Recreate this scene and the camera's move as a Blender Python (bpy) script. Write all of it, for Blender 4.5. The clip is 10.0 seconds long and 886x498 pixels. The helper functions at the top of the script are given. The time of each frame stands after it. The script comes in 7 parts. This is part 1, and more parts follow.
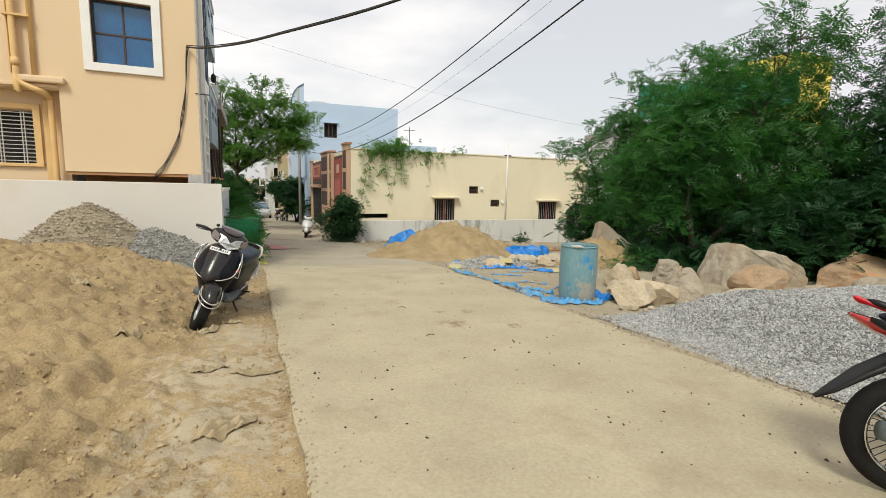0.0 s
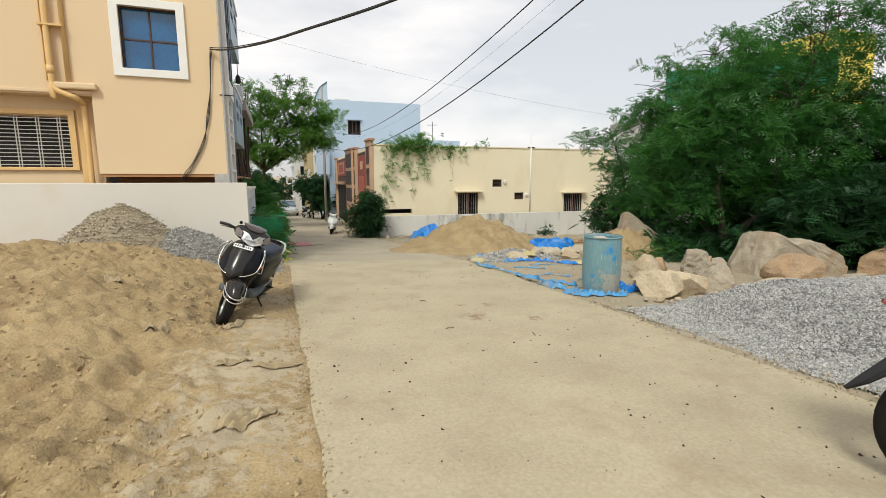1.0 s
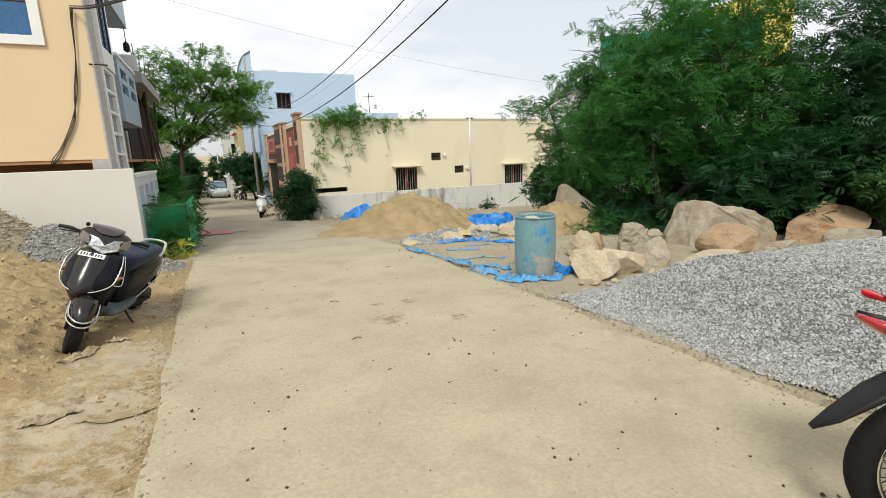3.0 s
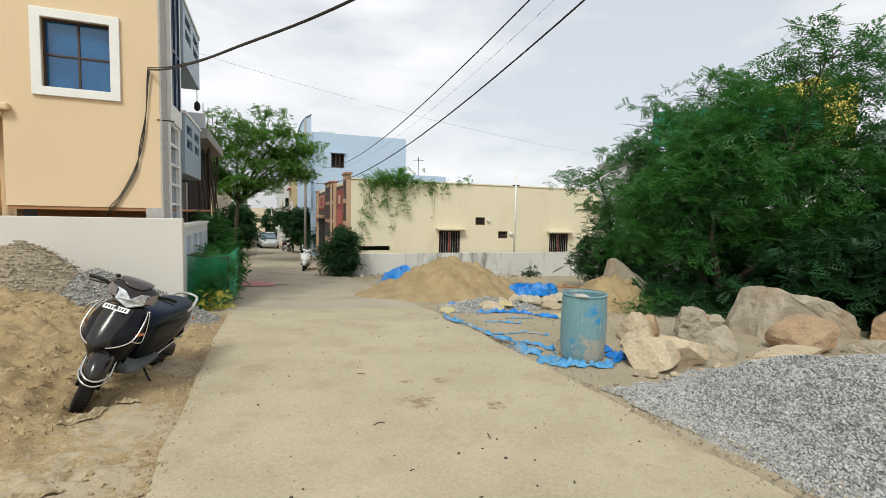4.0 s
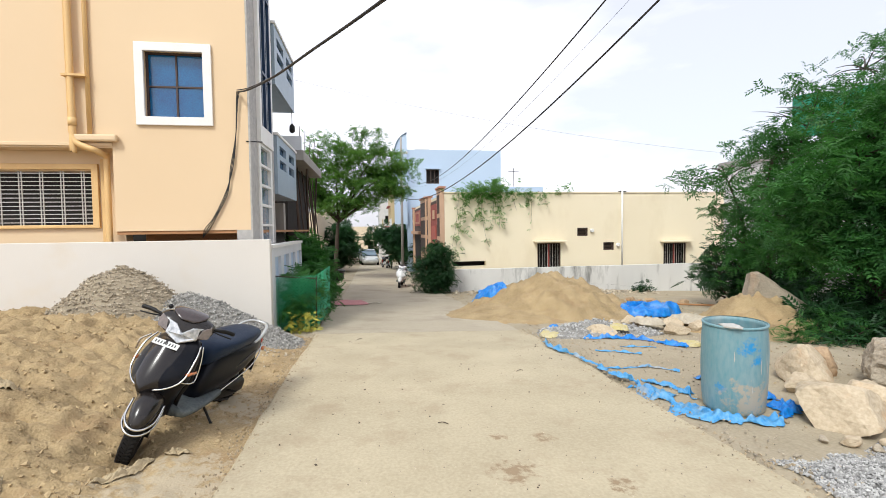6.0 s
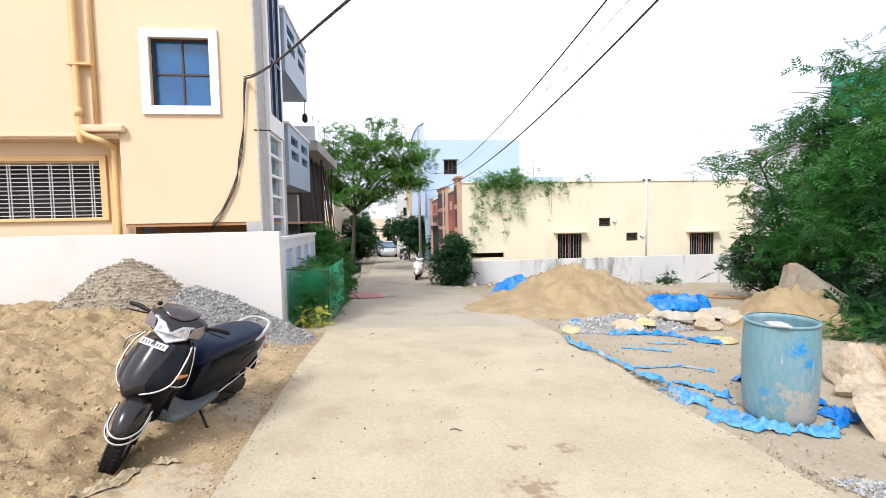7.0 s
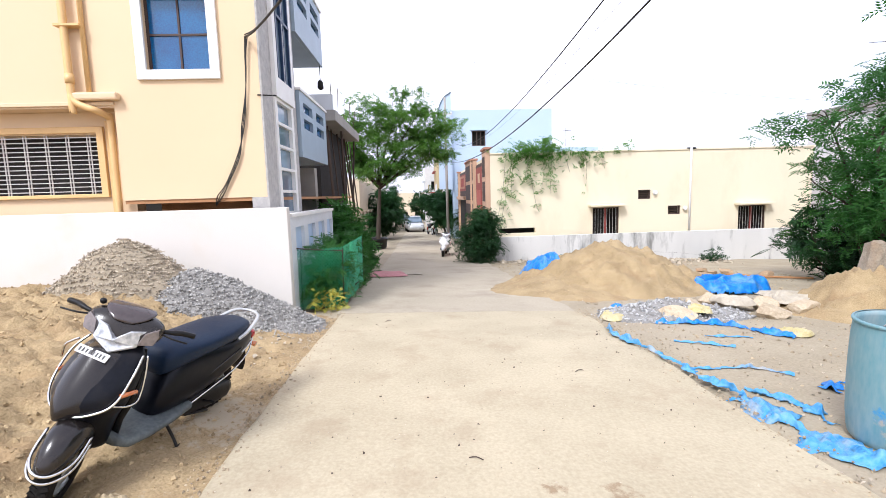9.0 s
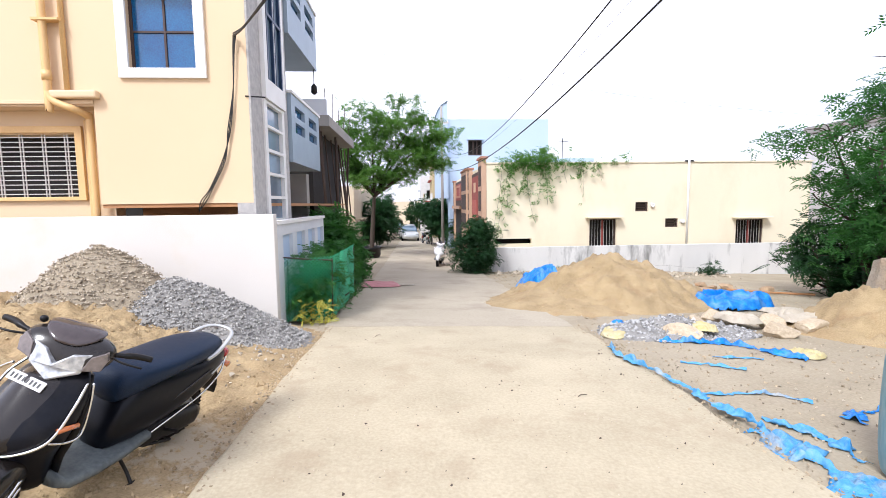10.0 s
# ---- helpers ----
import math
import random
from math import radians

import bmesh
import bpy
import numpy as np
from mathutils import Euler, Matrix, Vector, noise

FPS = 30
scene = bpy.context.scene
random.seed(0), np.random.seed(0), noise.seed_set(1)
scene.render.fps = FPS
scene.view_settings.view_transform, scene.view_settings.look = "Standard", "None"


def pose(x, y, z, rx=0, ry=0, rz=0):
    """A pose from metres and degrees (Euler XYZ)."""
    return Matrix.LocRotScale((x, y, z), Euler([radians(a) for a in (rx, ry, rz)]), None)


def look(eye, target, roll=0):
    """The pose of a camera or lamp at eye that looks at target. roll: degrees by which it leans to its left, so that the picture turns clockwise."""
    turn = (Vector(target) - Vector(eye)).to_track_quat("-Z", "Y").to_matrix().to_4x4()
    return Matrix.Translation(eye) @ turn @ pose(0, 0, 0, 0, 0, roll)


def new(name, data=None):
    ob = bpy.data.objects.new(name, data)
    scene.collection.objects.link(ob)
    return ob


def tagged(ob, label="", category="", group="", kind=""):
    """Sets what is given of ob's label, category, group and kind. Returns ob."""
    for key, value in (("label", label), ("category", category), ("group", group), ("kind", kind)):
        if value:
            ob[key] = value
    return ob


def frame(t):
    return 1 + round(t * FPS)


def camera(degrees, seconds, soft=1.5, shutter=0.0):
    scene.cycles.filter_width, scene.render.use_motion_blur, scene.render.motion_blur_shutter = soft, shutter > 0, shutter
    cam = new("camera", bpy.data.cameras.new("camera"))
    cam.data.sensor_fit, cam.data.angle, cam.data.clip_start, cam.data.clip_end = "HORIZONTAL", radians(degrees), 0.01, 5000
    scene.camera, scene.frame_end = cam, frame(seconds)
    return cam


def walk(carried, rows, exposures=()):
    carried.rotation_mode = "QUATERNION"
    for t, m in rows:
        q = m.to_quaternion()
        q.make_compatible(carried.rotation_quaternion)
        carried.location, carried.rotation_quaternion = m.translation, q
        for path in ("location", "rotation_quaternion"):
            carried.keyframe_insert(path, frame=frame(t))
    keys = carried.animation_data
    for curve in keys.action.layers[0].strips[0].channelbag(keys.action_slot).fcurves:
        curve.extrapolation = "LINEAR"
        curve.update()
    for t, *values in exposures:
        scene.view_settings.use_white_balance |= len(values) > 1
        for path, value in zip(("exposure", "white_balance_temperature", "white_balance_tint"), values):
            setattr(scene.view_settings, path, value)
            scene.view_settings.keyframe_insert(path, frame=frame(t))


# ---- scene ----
cam = camera(87.0, 10.0, soft=0.7)
PATH = [
    (0, (-0.078, 0.163, 1.499), (0.686, 1.992, 1.234), 1.30),
    (0.5, (-0.064, 0.141, 1.500), (0.584, 2.016, 1.242), 1.49),
    (1, (0.005, 0.142, 1.481), (0.665, 2.007, 1.192), -0.10),
    (1.5, (0.172, 0.277, 1.449), (1.003, 2.060, 1.091), -0.43),
    (2, (0.321, 0.485, 1.492), (1.265, 2.207, 1.116), 0.49),
    (2.2, (0.380, 0.526, 1.501), (1.346, 2.234, 1.111), 0.01),
    (3.3, (0.793, 0.817, 1.575), (1.575, 2.618, 1.193), -1.18),
    (3.5, (0.816, 0.869, 1.589), (1.571, 2.707, 1.358), -0.01),
    (4, (0.875, 1.113, 1.615), (1.581, 2.979, 1.471), 1.25),
    (4.5, (0.972, 1.358, 1.590), (1.585, 3.255, 1.436), 0.76),
    (5, (1.112, 1.614, 1.600), (1.535, 3.564, 1.462), 0.40),
    (5.5, (1.157, 1.805, 1.598), (1.495, 3.772, 1.478), 0.53),
    (5.7, (1.191, 1.904, 1.608), (1.514, 3.875, 1.506), -0.18),
    (6.8, (1.319, 2.359, 1.583), (1.570, 4.341, 1.505), -1.13),
    (7, (1.351, 2.421, 1.580), (1.573, 4.405, 1.458), -1.15),
    (7.5, (1.397, 2.596, 1.530), (1.584, 4.557, 1.188), -1.09),
    (8, (1.389, 2.831, 1.560), (1.601, 4.792, 1.225), -0.87),
    (8.5, (1.445, 3.071, 1.561), (1.641, 5.041, 1.280), -0.98),
    (9, (1.530, 3.287, 1.572), (1.624, 5.271, 1.343), -1.65),
    (9.5, (1.556, 3.455, 1.561), (1.646, 5.442, 1.358), -1.45),
    (10, (1.552, 3.635, 1.567), (1.670, 5.622, 1.376), -0.73),
]
walk(cam, [(t, look(eye, target, roll)) for t, eye, target, roll in PATH],
     exposures=[(0.0, 0.28, 6600, 1), (1.5, 0.26, 6500, 1), (2.2, 0.40, 6450, 0), (3.5, 0.36, 6350, 0), (4.5, 0.16, 6300, 0), (5.0, 0.18, 6300, 2), (5.5, 0.43, 6250, 4), (6.2, 0.68, 6050, 6), (7.0, 0.92, 5850, 9), (7.6, 1.00, 5800, 11), (10.0, 1.00, 5750, 12)])

# ---- light: bright haze over the whole sky, a soft low sun behind the walker's left shoulder ----
SUN_EL, SUN_AZ = 48.0, 215.0  # azimuth from +y, clockwise
world = bpy.data.worlds.new("sky")
scene.world = world
world.use_nodes = True
wn, wl = world.node_tree.nodes, world.node_tree.links
bg = wn["Background"]
sky = wn.new("ShaderNodeTexSky")
sky.sky_type, sky.sun_disc = "NISHITA", False
sky.sun_elevation, sky.sun_rotation = radians(SUN_EL), radians(SUN_AZ)
sky.dust_density = 3.0
tc = wn.new("ShaderNodeTexCoord")
mp = wn.new("ShaderNodeMapping")
mp.inputs["Scale"].default_value = (1.0, 1.0, 3.0)
cloud = wn.new("ShaderNodeTexNoise")
cloud.inputs["Scale"].default_value, cloud.inputs["Detail"].default_value = 2.2, 6.0
ramp = wn.new("ShaderNodeMapRange")
ramp.inputs["From Min"].default_value, ramp.inputs["From Max"].default_value = 0.42, 0.62
ramp.inputs["To Min"].default_value, ramp.inputs["To Max"].default_value = 0.62, 1.0
mixc = wn.new("ShaderNodeMix")
mixc.data_type = "RGBA"
mixc.inputs[7].default_value = (9.2, 8.6, 9.0, 1)
wl.new(tc.outputs["Generated"], mp.inputs["Vector"])
wl.new(mp.outputs["Vector"], cloud.inputs["Vector"])
wl.new(cloud.outputs["Fac"], ramp.inputs["Value"])
wl.new(ramp.outputs["Result"], mixc.inputs[0])
wl.new(sky.outputs["Color"], mixc.inputs[6])
wl.new(mixc.outputs[2], bg.inputs["Color"])
bg.inputs["Strength"].default_value = 0.095
sun = new("sun", bpy.data.lights.new("sun", "SUN"))
sun.data.energy, sun.data.angle, sun.data.color = 1.9, radians(16), (1.0, 0.95, 0.88)
sd = Vector((math.sin(radians(SUN_AZ)) * math.cos(radians(SUN_EL)), math.cos(radians(SUN_AZ)) * math.cos(radians(SUN_EL)), math.sin(radians(SUN_EL))))
sun.matrix_world = look(sd * 60, (0, 0, 0))


# ---- materials ----
def material(name, c1, c2=None, rough=0.7, metal=0.0, scale=3.0, fine=40.0, bump=0.2, fine_bump=0.3, stain=None, stain_amount=0.0,
             stain_scale=0.8, island=0.0, per_object=0.0, spec=0.5, stretch=(1, 1, 1), coat=0.0, dist=0.02):
    """Colour varied at two scales between c1 and c2, optional stains, relief at two scales."""
    m = bpy.data.materials.new(name)
    m.use_nodes = True
    n, l = m.node_tree.nodes, m.node_tree.links
    b = n["Principled BSDF"]
    b.inputs["Roughness"].default_value, b.inputs["Metallic"].default_value = rough, metal
    b.inputs["Specular IOR Level"].default_value = spec
    b.inputs["Coat Weight"].default_value = coat
    b.inputs["Coat Roughness"].default_value = 0.06
    c2 = c2 or tuple(v * 0.8 for v in c1)
    co = n.new("ShaderNodeTexCoord")
    ma = n.new("ShaderNodeMapping")
    ma.inputs["Scale"].default_value = stretch
    l.new(co.outputs["Object"], ma.inputs["Vector"])
    big, small = n.new("ShaderNodeTexNoise"), n.new("ShaderNodeTexNoise")
    big.inputs["Scale"].default_value, big.inputs["Detail"].default_value = scale, 6.0
    small.inputs["Scale"].default_value, small.inputs["Detail"].default_value = fine, 5.0
    l.new(ma.outputs["Vector"], big.inputs["Vector"])
    l.new(ma.outputs["Vector"], small.inputs["Vector"])
    mean = n.new("ShaderNodeMath")
    mean.operation = "MULTIPLY_ADD"
    mean.inputs[1].default_value = 0.5
    half = n.new("ShaderNodeMath")
    half.operation = "MULTIPLY"
    half.inputs[1].default_value = 0.5
    l.new(small.outputs["Fac"], half.inputs[0])
    l.new(big.outputs["Fac"], mean.inputs[0])
    l.new(half.outputs[0], mean.inputs[2])
    rg = n.new("ShaderNodeMapRange")
    rg.inputs["From Min"].default_value, rg.inputs["From Max"].default_value = 0.34, 0.66
    l.new(mean.outputs[0], rg.inputs["Value"])
    fac = rg.outputs["Result"]
    mx = n.new("ShaderNodeMix")
    mx.data_type = "RGBA"
    mx.inputs[6].default_value, mx.inputs[7].default_value = (*c1, 1), (*c2, 1)
    l.new(fac, mx.inputs[0])
    col = mx.outputs[2]
    if stain:
        sn = n.new("ShaderNodeTexNoise")
        sn.inputs["Scale"].default_value, sn.inputs["Detail"].default_value = stain_scale, 8.0
        sn.inputs["Roughness"].default_value = 0.65
        l.new(ma.outputs["Vector"], sn.inputs["Vector"])
        sr = n.new("ShaderNodeMapRange")
        sr.inputs["From Min"].default_value, sr.inputs["From Max"].default_value = 0.52, 0.68
        sr.inputs["To Max"].default_value = stain_amount
        l.new(sn.outputs["Fac"], sr.inputs["Value"])
        sx = n.new("ShaderNodeMix")
        sx.data_type = "RGBA"
        sx.inputs[7].default_value = (*stain, 1)
        l.new(sr.outputs["Result"], sx.inputs[0])
        l.new(col, sx.inputs[6])
        col = sx.outputs[2]
    if island or per_object:
        src = n.new("ShaderNodeNewGeometry").outputs["Random Per Island"] if island else n.new("ShaderNodeObjectInfo").outputs["Random"]
        hr = n.new("ShaderNodeMapRange")
        a = island or per_object
        hr.inputs["To Min"].default_value, hr.inputs["To Max"].default_value = 1 - a, 1 + a
        l.new(src, hr.inputs["Value"])
        hs = n.new("ShaderNodeHueSaturation")
        l.new(hr.outputs["Result"], hs.inputs["Value"])
        l.new(col, hs.inputs["Color"])
        col = hs.outputs["Color"]
    l.new(col, b.inputs["Base Color"])
    if bump or fine_bump:
        b1, b2 = n.new("ShaderNodeBump"), n.new("ShaderNodeBump")
        b1.inputs["Strength"].default_value, b1.inputs["Distance"].default_value = bump, dist * 2
        b2.inputs["Strength"].default_value, b2.inputs["Distance"].default_value = fine_bump, dist * 0.4
        l.new(big.outputs["Fac"], b1.inputs["Height"])
        l.new(small.outputs["Fac"], b2.inputs["Height"])
        l.new(b1.outputs["Normal"], b2.inputs["Normal"])
        l.new(b2.outputs["Normal"], b.inputs["Normal"])
    return m


def glass(name, tint, rough=0.03):
    m = bpy.data.materials.new(name)
    m.use_nodes = True
    b = m.node_tree.nodes["Principled BSDF"]
    b.inputs["Base Color"].default_value = (*tint, 1)
    b.inputs["Roughness"].default_value = rough
    b.inputs["Transmission Weight"].default_value = 1.0
    b.inputs["IOR"].default_value = 1.45
    return m


def leaf_material(name, c1, c2, trans=0.35):
    m = material(name, c1, c2, rough=0.5, scale=0.7, fine=6, bump=0, fine_bump=0, island=0.35, spec=0.3)
    n, l = m.node_tree.nodes, m.node_tree.links
    b = n["Principled BSDF"]
    tr = n.new("ShaderNodeBsdfTranslucent")
    tr.inputs["Color"].default_value = (c1[0] * 1.3, c1[1] * 1.6, c1[2], 1)
    ms = n.new("ShaderNodeMixShader")
    ms.inputs[0].default_value = trans
    l.new(b.outputs[0], ms.inputs[1])
    l.new(tr.outputs[0], ms.inputs[2])
    l.new(ms.outputs[0], n["Material Output"].inputs["Surface"])
    return m


M_ROAD = material("road_concrete", (0.475, 0.412, 0.283), (0.355, 0.302, 0.20), rough=0.9, scale=1.3, fine=38, bump=0.3, fine_bump=0.6, stain=(0.29, 0.222, 0.14), stain_amount=0.45, stain_scale=1.7)
M_ROAD_FAR = material("old_road_concrete", (0.435, 0.38, 0.285), (0.33, 0.285, 0.205), rough=0.9, scale=0.7, fine=30, stain=(0.22, 0.18, 0.13), stain_amount=0.5)
M_DIRT = material("dry_dirt", (0.39, 0.335, 0.235), (0.27, 0.225, 0.15), rough=0.95, scale=1.2, fine=35, bump=0.5, fine_bump=0.6, stain=(0.35, 0.30, 0.22), stain_amount=0.6)
M_SAND = material("damp_sand", (0.435, 0.328, 0.176), (0.225, 0.16, 0.078), rough=0.95, scale=2.0, fine=55, bump=0.8, fine_bump=1.0, stain=(0.26, 0.165, 0.08), stain_amount=0.6, stain_scale=1.6)
M_BEIGE = material("beige_wall_paint", (0.705, 0.54, 0.345), (0.66, 0.50, 0.315), rough=0.75, scale=0.5, fine=90, bump=0.05, fine_bump=0.12)
M_BEIGE_TRIM = material("beige_gloss_paint", (0.74, 0.50, 0.22), (0.62, 0.40, 0.17), rough=0.5, scale=2, fine=60, bump=0.05, fine_bump=0.1)
# brown that holds the shade under the bay; also the rod's rust
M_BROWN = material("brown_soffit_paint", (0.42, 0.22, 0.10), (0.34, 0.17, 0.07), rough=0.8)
M_WHITE_WALL = material("white_limewash", (0.69, 0.655, 0.60), (0.62, 0.585, 0.53), rough=0.85, scale=0.6, fine=60, bump=0.1, fine_bump=0.2, stain=(0.60, 0.50, 0.36), stain_amount=0.35, stain_scale=0.7)
M_WHITE_PAINT = material("white_paint", (0.80, 0.79, 0.76), (0.72, 0.71, 0.68), rough=0.5, bump=0.03, fine_bump=0.08)
M_STAINED = material("stained_white_plaster", (0.68, 0.67, 0.64), (0.56, 0.55, 0.52), rough=0.9, scale=0.8, fine=50, stain=(0.10, 0.10, 0.09), stain_amount=0.75, stain_scale=1.3, stretch=(1.6, 1.6, 0.35))
M_YELLOW = material("cream_house_paint", (0.80, 0.72, 0.54), (0.75, 0.66, 0.48), rough=0.8, scale=0.35, fine=50, bump=0.05, fine_bump=0.15, stain=(0.62, 0.52, 0.34), stain_amount=0.3, stretch=(1, 1, 0.5))
M_BLUE = material("pale_blue_paint", (0.47, 0.58, 0.72), (0.42, 0.53, 0.67), rough=0.8, scale=0.3, fine=40, bump=0.05, fine_bump=0.1)
M_GREY_TILE = material("speckled_granite_cladding", (0.52, 0.50, 0.47), (0.30, 0.29, 0.28), rough=0.7, scale=12, fine=60, bump=0.3, fine_bump=0.4)
M_GREY_PANEL = material("grey_metal_panel", (0.33, 0.41, 0.48), (0.28, 0.35, 0.42), rough=0.45, metal=0.2)
M_PALE_PANEL = material("pale_grey_panel", (0.66, 0.68, 0.70), (0.58, 0.60, 0.62), rough=0.5)
M_NAVY = material("navy_window_bar", (0.012, 0.035, 0.085), (0.010, 0.028, 0.07), rough=0.4, bump=0, fine_bump=0)
# near black for the shade of unlit rooms; also the globe lamp's black
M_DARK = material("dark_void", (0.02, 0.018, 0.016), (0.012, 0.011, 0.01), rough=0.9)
M_GLASS_BLUE = material("blue_tinted_glass", (0.012, 0.14, 0.33), (0.005, 0.05, 0.17), rough=0.05, scale=1.5, bump=0.0, fine_bump=0.0, spec=0.9)
M_GLASS_GREY = material("grey_tinted_glass", (0.16, 0.22, 0.28), (0.10, 0.15, 0.20), rough=0.08, bump=0, fine_bump=0, spec=0.8)
M_STEEL = material("painted_steel", (0.62, 0.60, 0.56), (0.50, 0.48, 0.45), rough=0.45, metal=0.3, bump=0, fine_bump=0.05)
M_CABLE = material("black_cable", (0.012, 0.012, 0.012), (0.02, 0.018, 0.016), rough=0.6, bump=0, fine_bump=0)
M_RED_PAINT = material("maroon_facade_paint", (0.30, 0.065, 0.05), (0.24, 0.05, 0.04), rough=0.7)
M_ORANGE = material("terracotta_facade_paint", (0.44, 0.22, 0.14), (0.37, 0.18, 0.11), rough=0.7)
M_BROWN_TRIM = material("dark_brown_facade_paint", (0.07, 0.045, 0.035), (0.05, 0.03, 0.025), rough=0.7)
M_CONC = material("bare_concrete", (0.36, 0.34, 0.31), (0.26, 0.25, 0.23), rough=0.9, scale=1.5, fine=40)
M_WOOD = material("dark_timber", (0.07, 0.045, 0.03), (0.04, 0.025, 0.018), rough=0.8, stretch=(4, 4, 0.6))


# ---- mesh helpers ----
def part(name, bm, mat, parent=None, label="", smooth=False, subsurf=0, bevel=0.0):
    """One mesh object out of a bmesh, under a thing or a part."""
    bmesh.ops.recalc_face_normals(bm, faces=bm.faces)
    me = bpy.data.meshes.new(name)
    bm.to_mesh(me)
    bm.free()
    me.materials.append(mat)
    if smooth:
        me.polygons.foreach_set("use_smooth", [True] * len(me.polygons))
    ob = new(name, me)
    if parent:
        ob.parent = parent
    if label:
        ob["label"] = label
    if bevel:
        md = ob.modifiers.new("bevel", "BEVEL")
        md.width, md.segments, md.limit_method, md.angle_limit = bevel, 2, "ANGLE", radians(40)
    if subsurf:
        md = ob.modifiers.new("subsurf", "SUBSURF")
        md.levels = md.render_levels = subsurf
    return ob


def raw(name, verts, faces, mat, parent=None, label="", smooth=False):
    """One mesh object from computed arrays."""
    me = bpy.data.meshes.new(name)
    me.from_pydata(verts if isinstance(verts, list) else verts.tolist(), [], faces if isinstance(faces, list) else faces.tolist())
    me.materials.append(mat)
    if smooth:
        me.polygons.foreach_set("use_smooth", [True] * len(me.polygons))
    ob = new(name, me)
    if parent:
        ob.parent = parent
    if label:
        ob["label"] = label
    return ob


def empty(name, m=None):
    ob = new(name)
    ob.empty_display_size = 0.2
    if m is not None:
        ob.matrix_world = m
    return ob


def box(bm, x0, x1, y0, y1, z0, z1):
    v = [bm.verts.new(p) for p in ((x0, y0, z0), (x1, y0, z0), (x1, y1, z0), (x0, y1, z0), (x0, y0, z1), (x1, y0, z1), (x1, y1, z1), (x0, y1, z1))]
    for f in ((0, 3, 2, 1), (4, 5, 6, 7), (0, 1, 5, 4), (1, 2, 6, 5), (2, 3, 7, 6), (3, 0, 4, 7)):
        bm.faces.new([v[i] for i in f])
    return v


def boxed(*dims):
    bm = bmesh.new()
    box(bm, *dims)
    return bm


def basis(d):
    d = Vector(d).normalized()
    a = Vector((0, 0, 1)) if abs(d.z) < 0.9 else Vector((1, 0, 0))
    u = d.cross(a).normalized()
    return u, u.cross(d).normalized()


def loft(bm, rings, caps=True):
    vs = [[bm.verts.new(p) for p in r] for r in rings]
    k = len(vs[0])
    for a, b in zip(vs, vs[1:]):
        for i in range(k):
            bm.faces.new((a[i], a[(i + 1) % k], b[(i + 1) % k], b[i]))
    if caps:
        bm.faces.new(vs[0][::-1])
        bm.faces.new(vs[-1])
    return vs


def tube(bm, pts, r, seg=8, caps=True):
    """A round tube along a polyline; r is one radius or one for each point."""
    pts = [Vector(p) for p in pts]
    rs = r if isinstance(r, (list, tuple)) else [r] * len(pts)
    rings, u = [], None
    for i, p in enumerate(pts):
        d = (pts[min(i + 1, len(pts) - 1)] - pts[max(i - 1, 0)]).normalized()
        if u is None:
            u = basis(d)[0]
        u = (u - d * u.dot(d)).normalized()
        w = d.cross(u)
        rings.append([p + (u * math.cos(2 * math.pi * k / seg) + w * math.sin(2 * math.pi * k / seg)) * rs[i] for k in range(seg)])
    loft(bm, rings, caps)


def tubed(pts, r, seg=8):
    bm = bmesh.new()
    tube(bm, pts, r, seg)
    return bm


def lathe(bm, profile, centre=(0, 0, 0), axis="z", seg=32):
    """Spins (radius, height) pairs round an axis."""
    c = Vector(centre)
    rings = []
    for r, h in profile:
        ring = []
        for k in range(seg):
            a = 2 * math.pi * k / seg
            x, y = r * math.cos(a), r * math.sin(a)
            ring.append(c + (Vector((x, y, h)) if axis == "z" else Vector((x, h, y)) if axis == "y" else Vector((h, x, y))))
        rings.append(ring)
    loft(bm, rings, caps=False)


def spline(pts, n=6):
    """Points along a smooth curve through pts."""
    pts = [Vector(p) for p in pts]
    out = []
    for i in range(len(pts) - 1):
        p0, p1, p2, p3 = pts[max(i - 1, 0)], pts[i], pts[i + 1], pts[min(i + 2, len(pts) - 1)]
        for k in range(n):
            t = k / n
            out.append(0.5 * ((2 * p1) + (p2 - p0) * t + (2 * p0 - 5 * p1 + 4 * p2 - p3) * t * t + (3 * p1 - p0 - 3 * p2 + p3) * t ** 3))
    out.append(pts[-1])
    return out


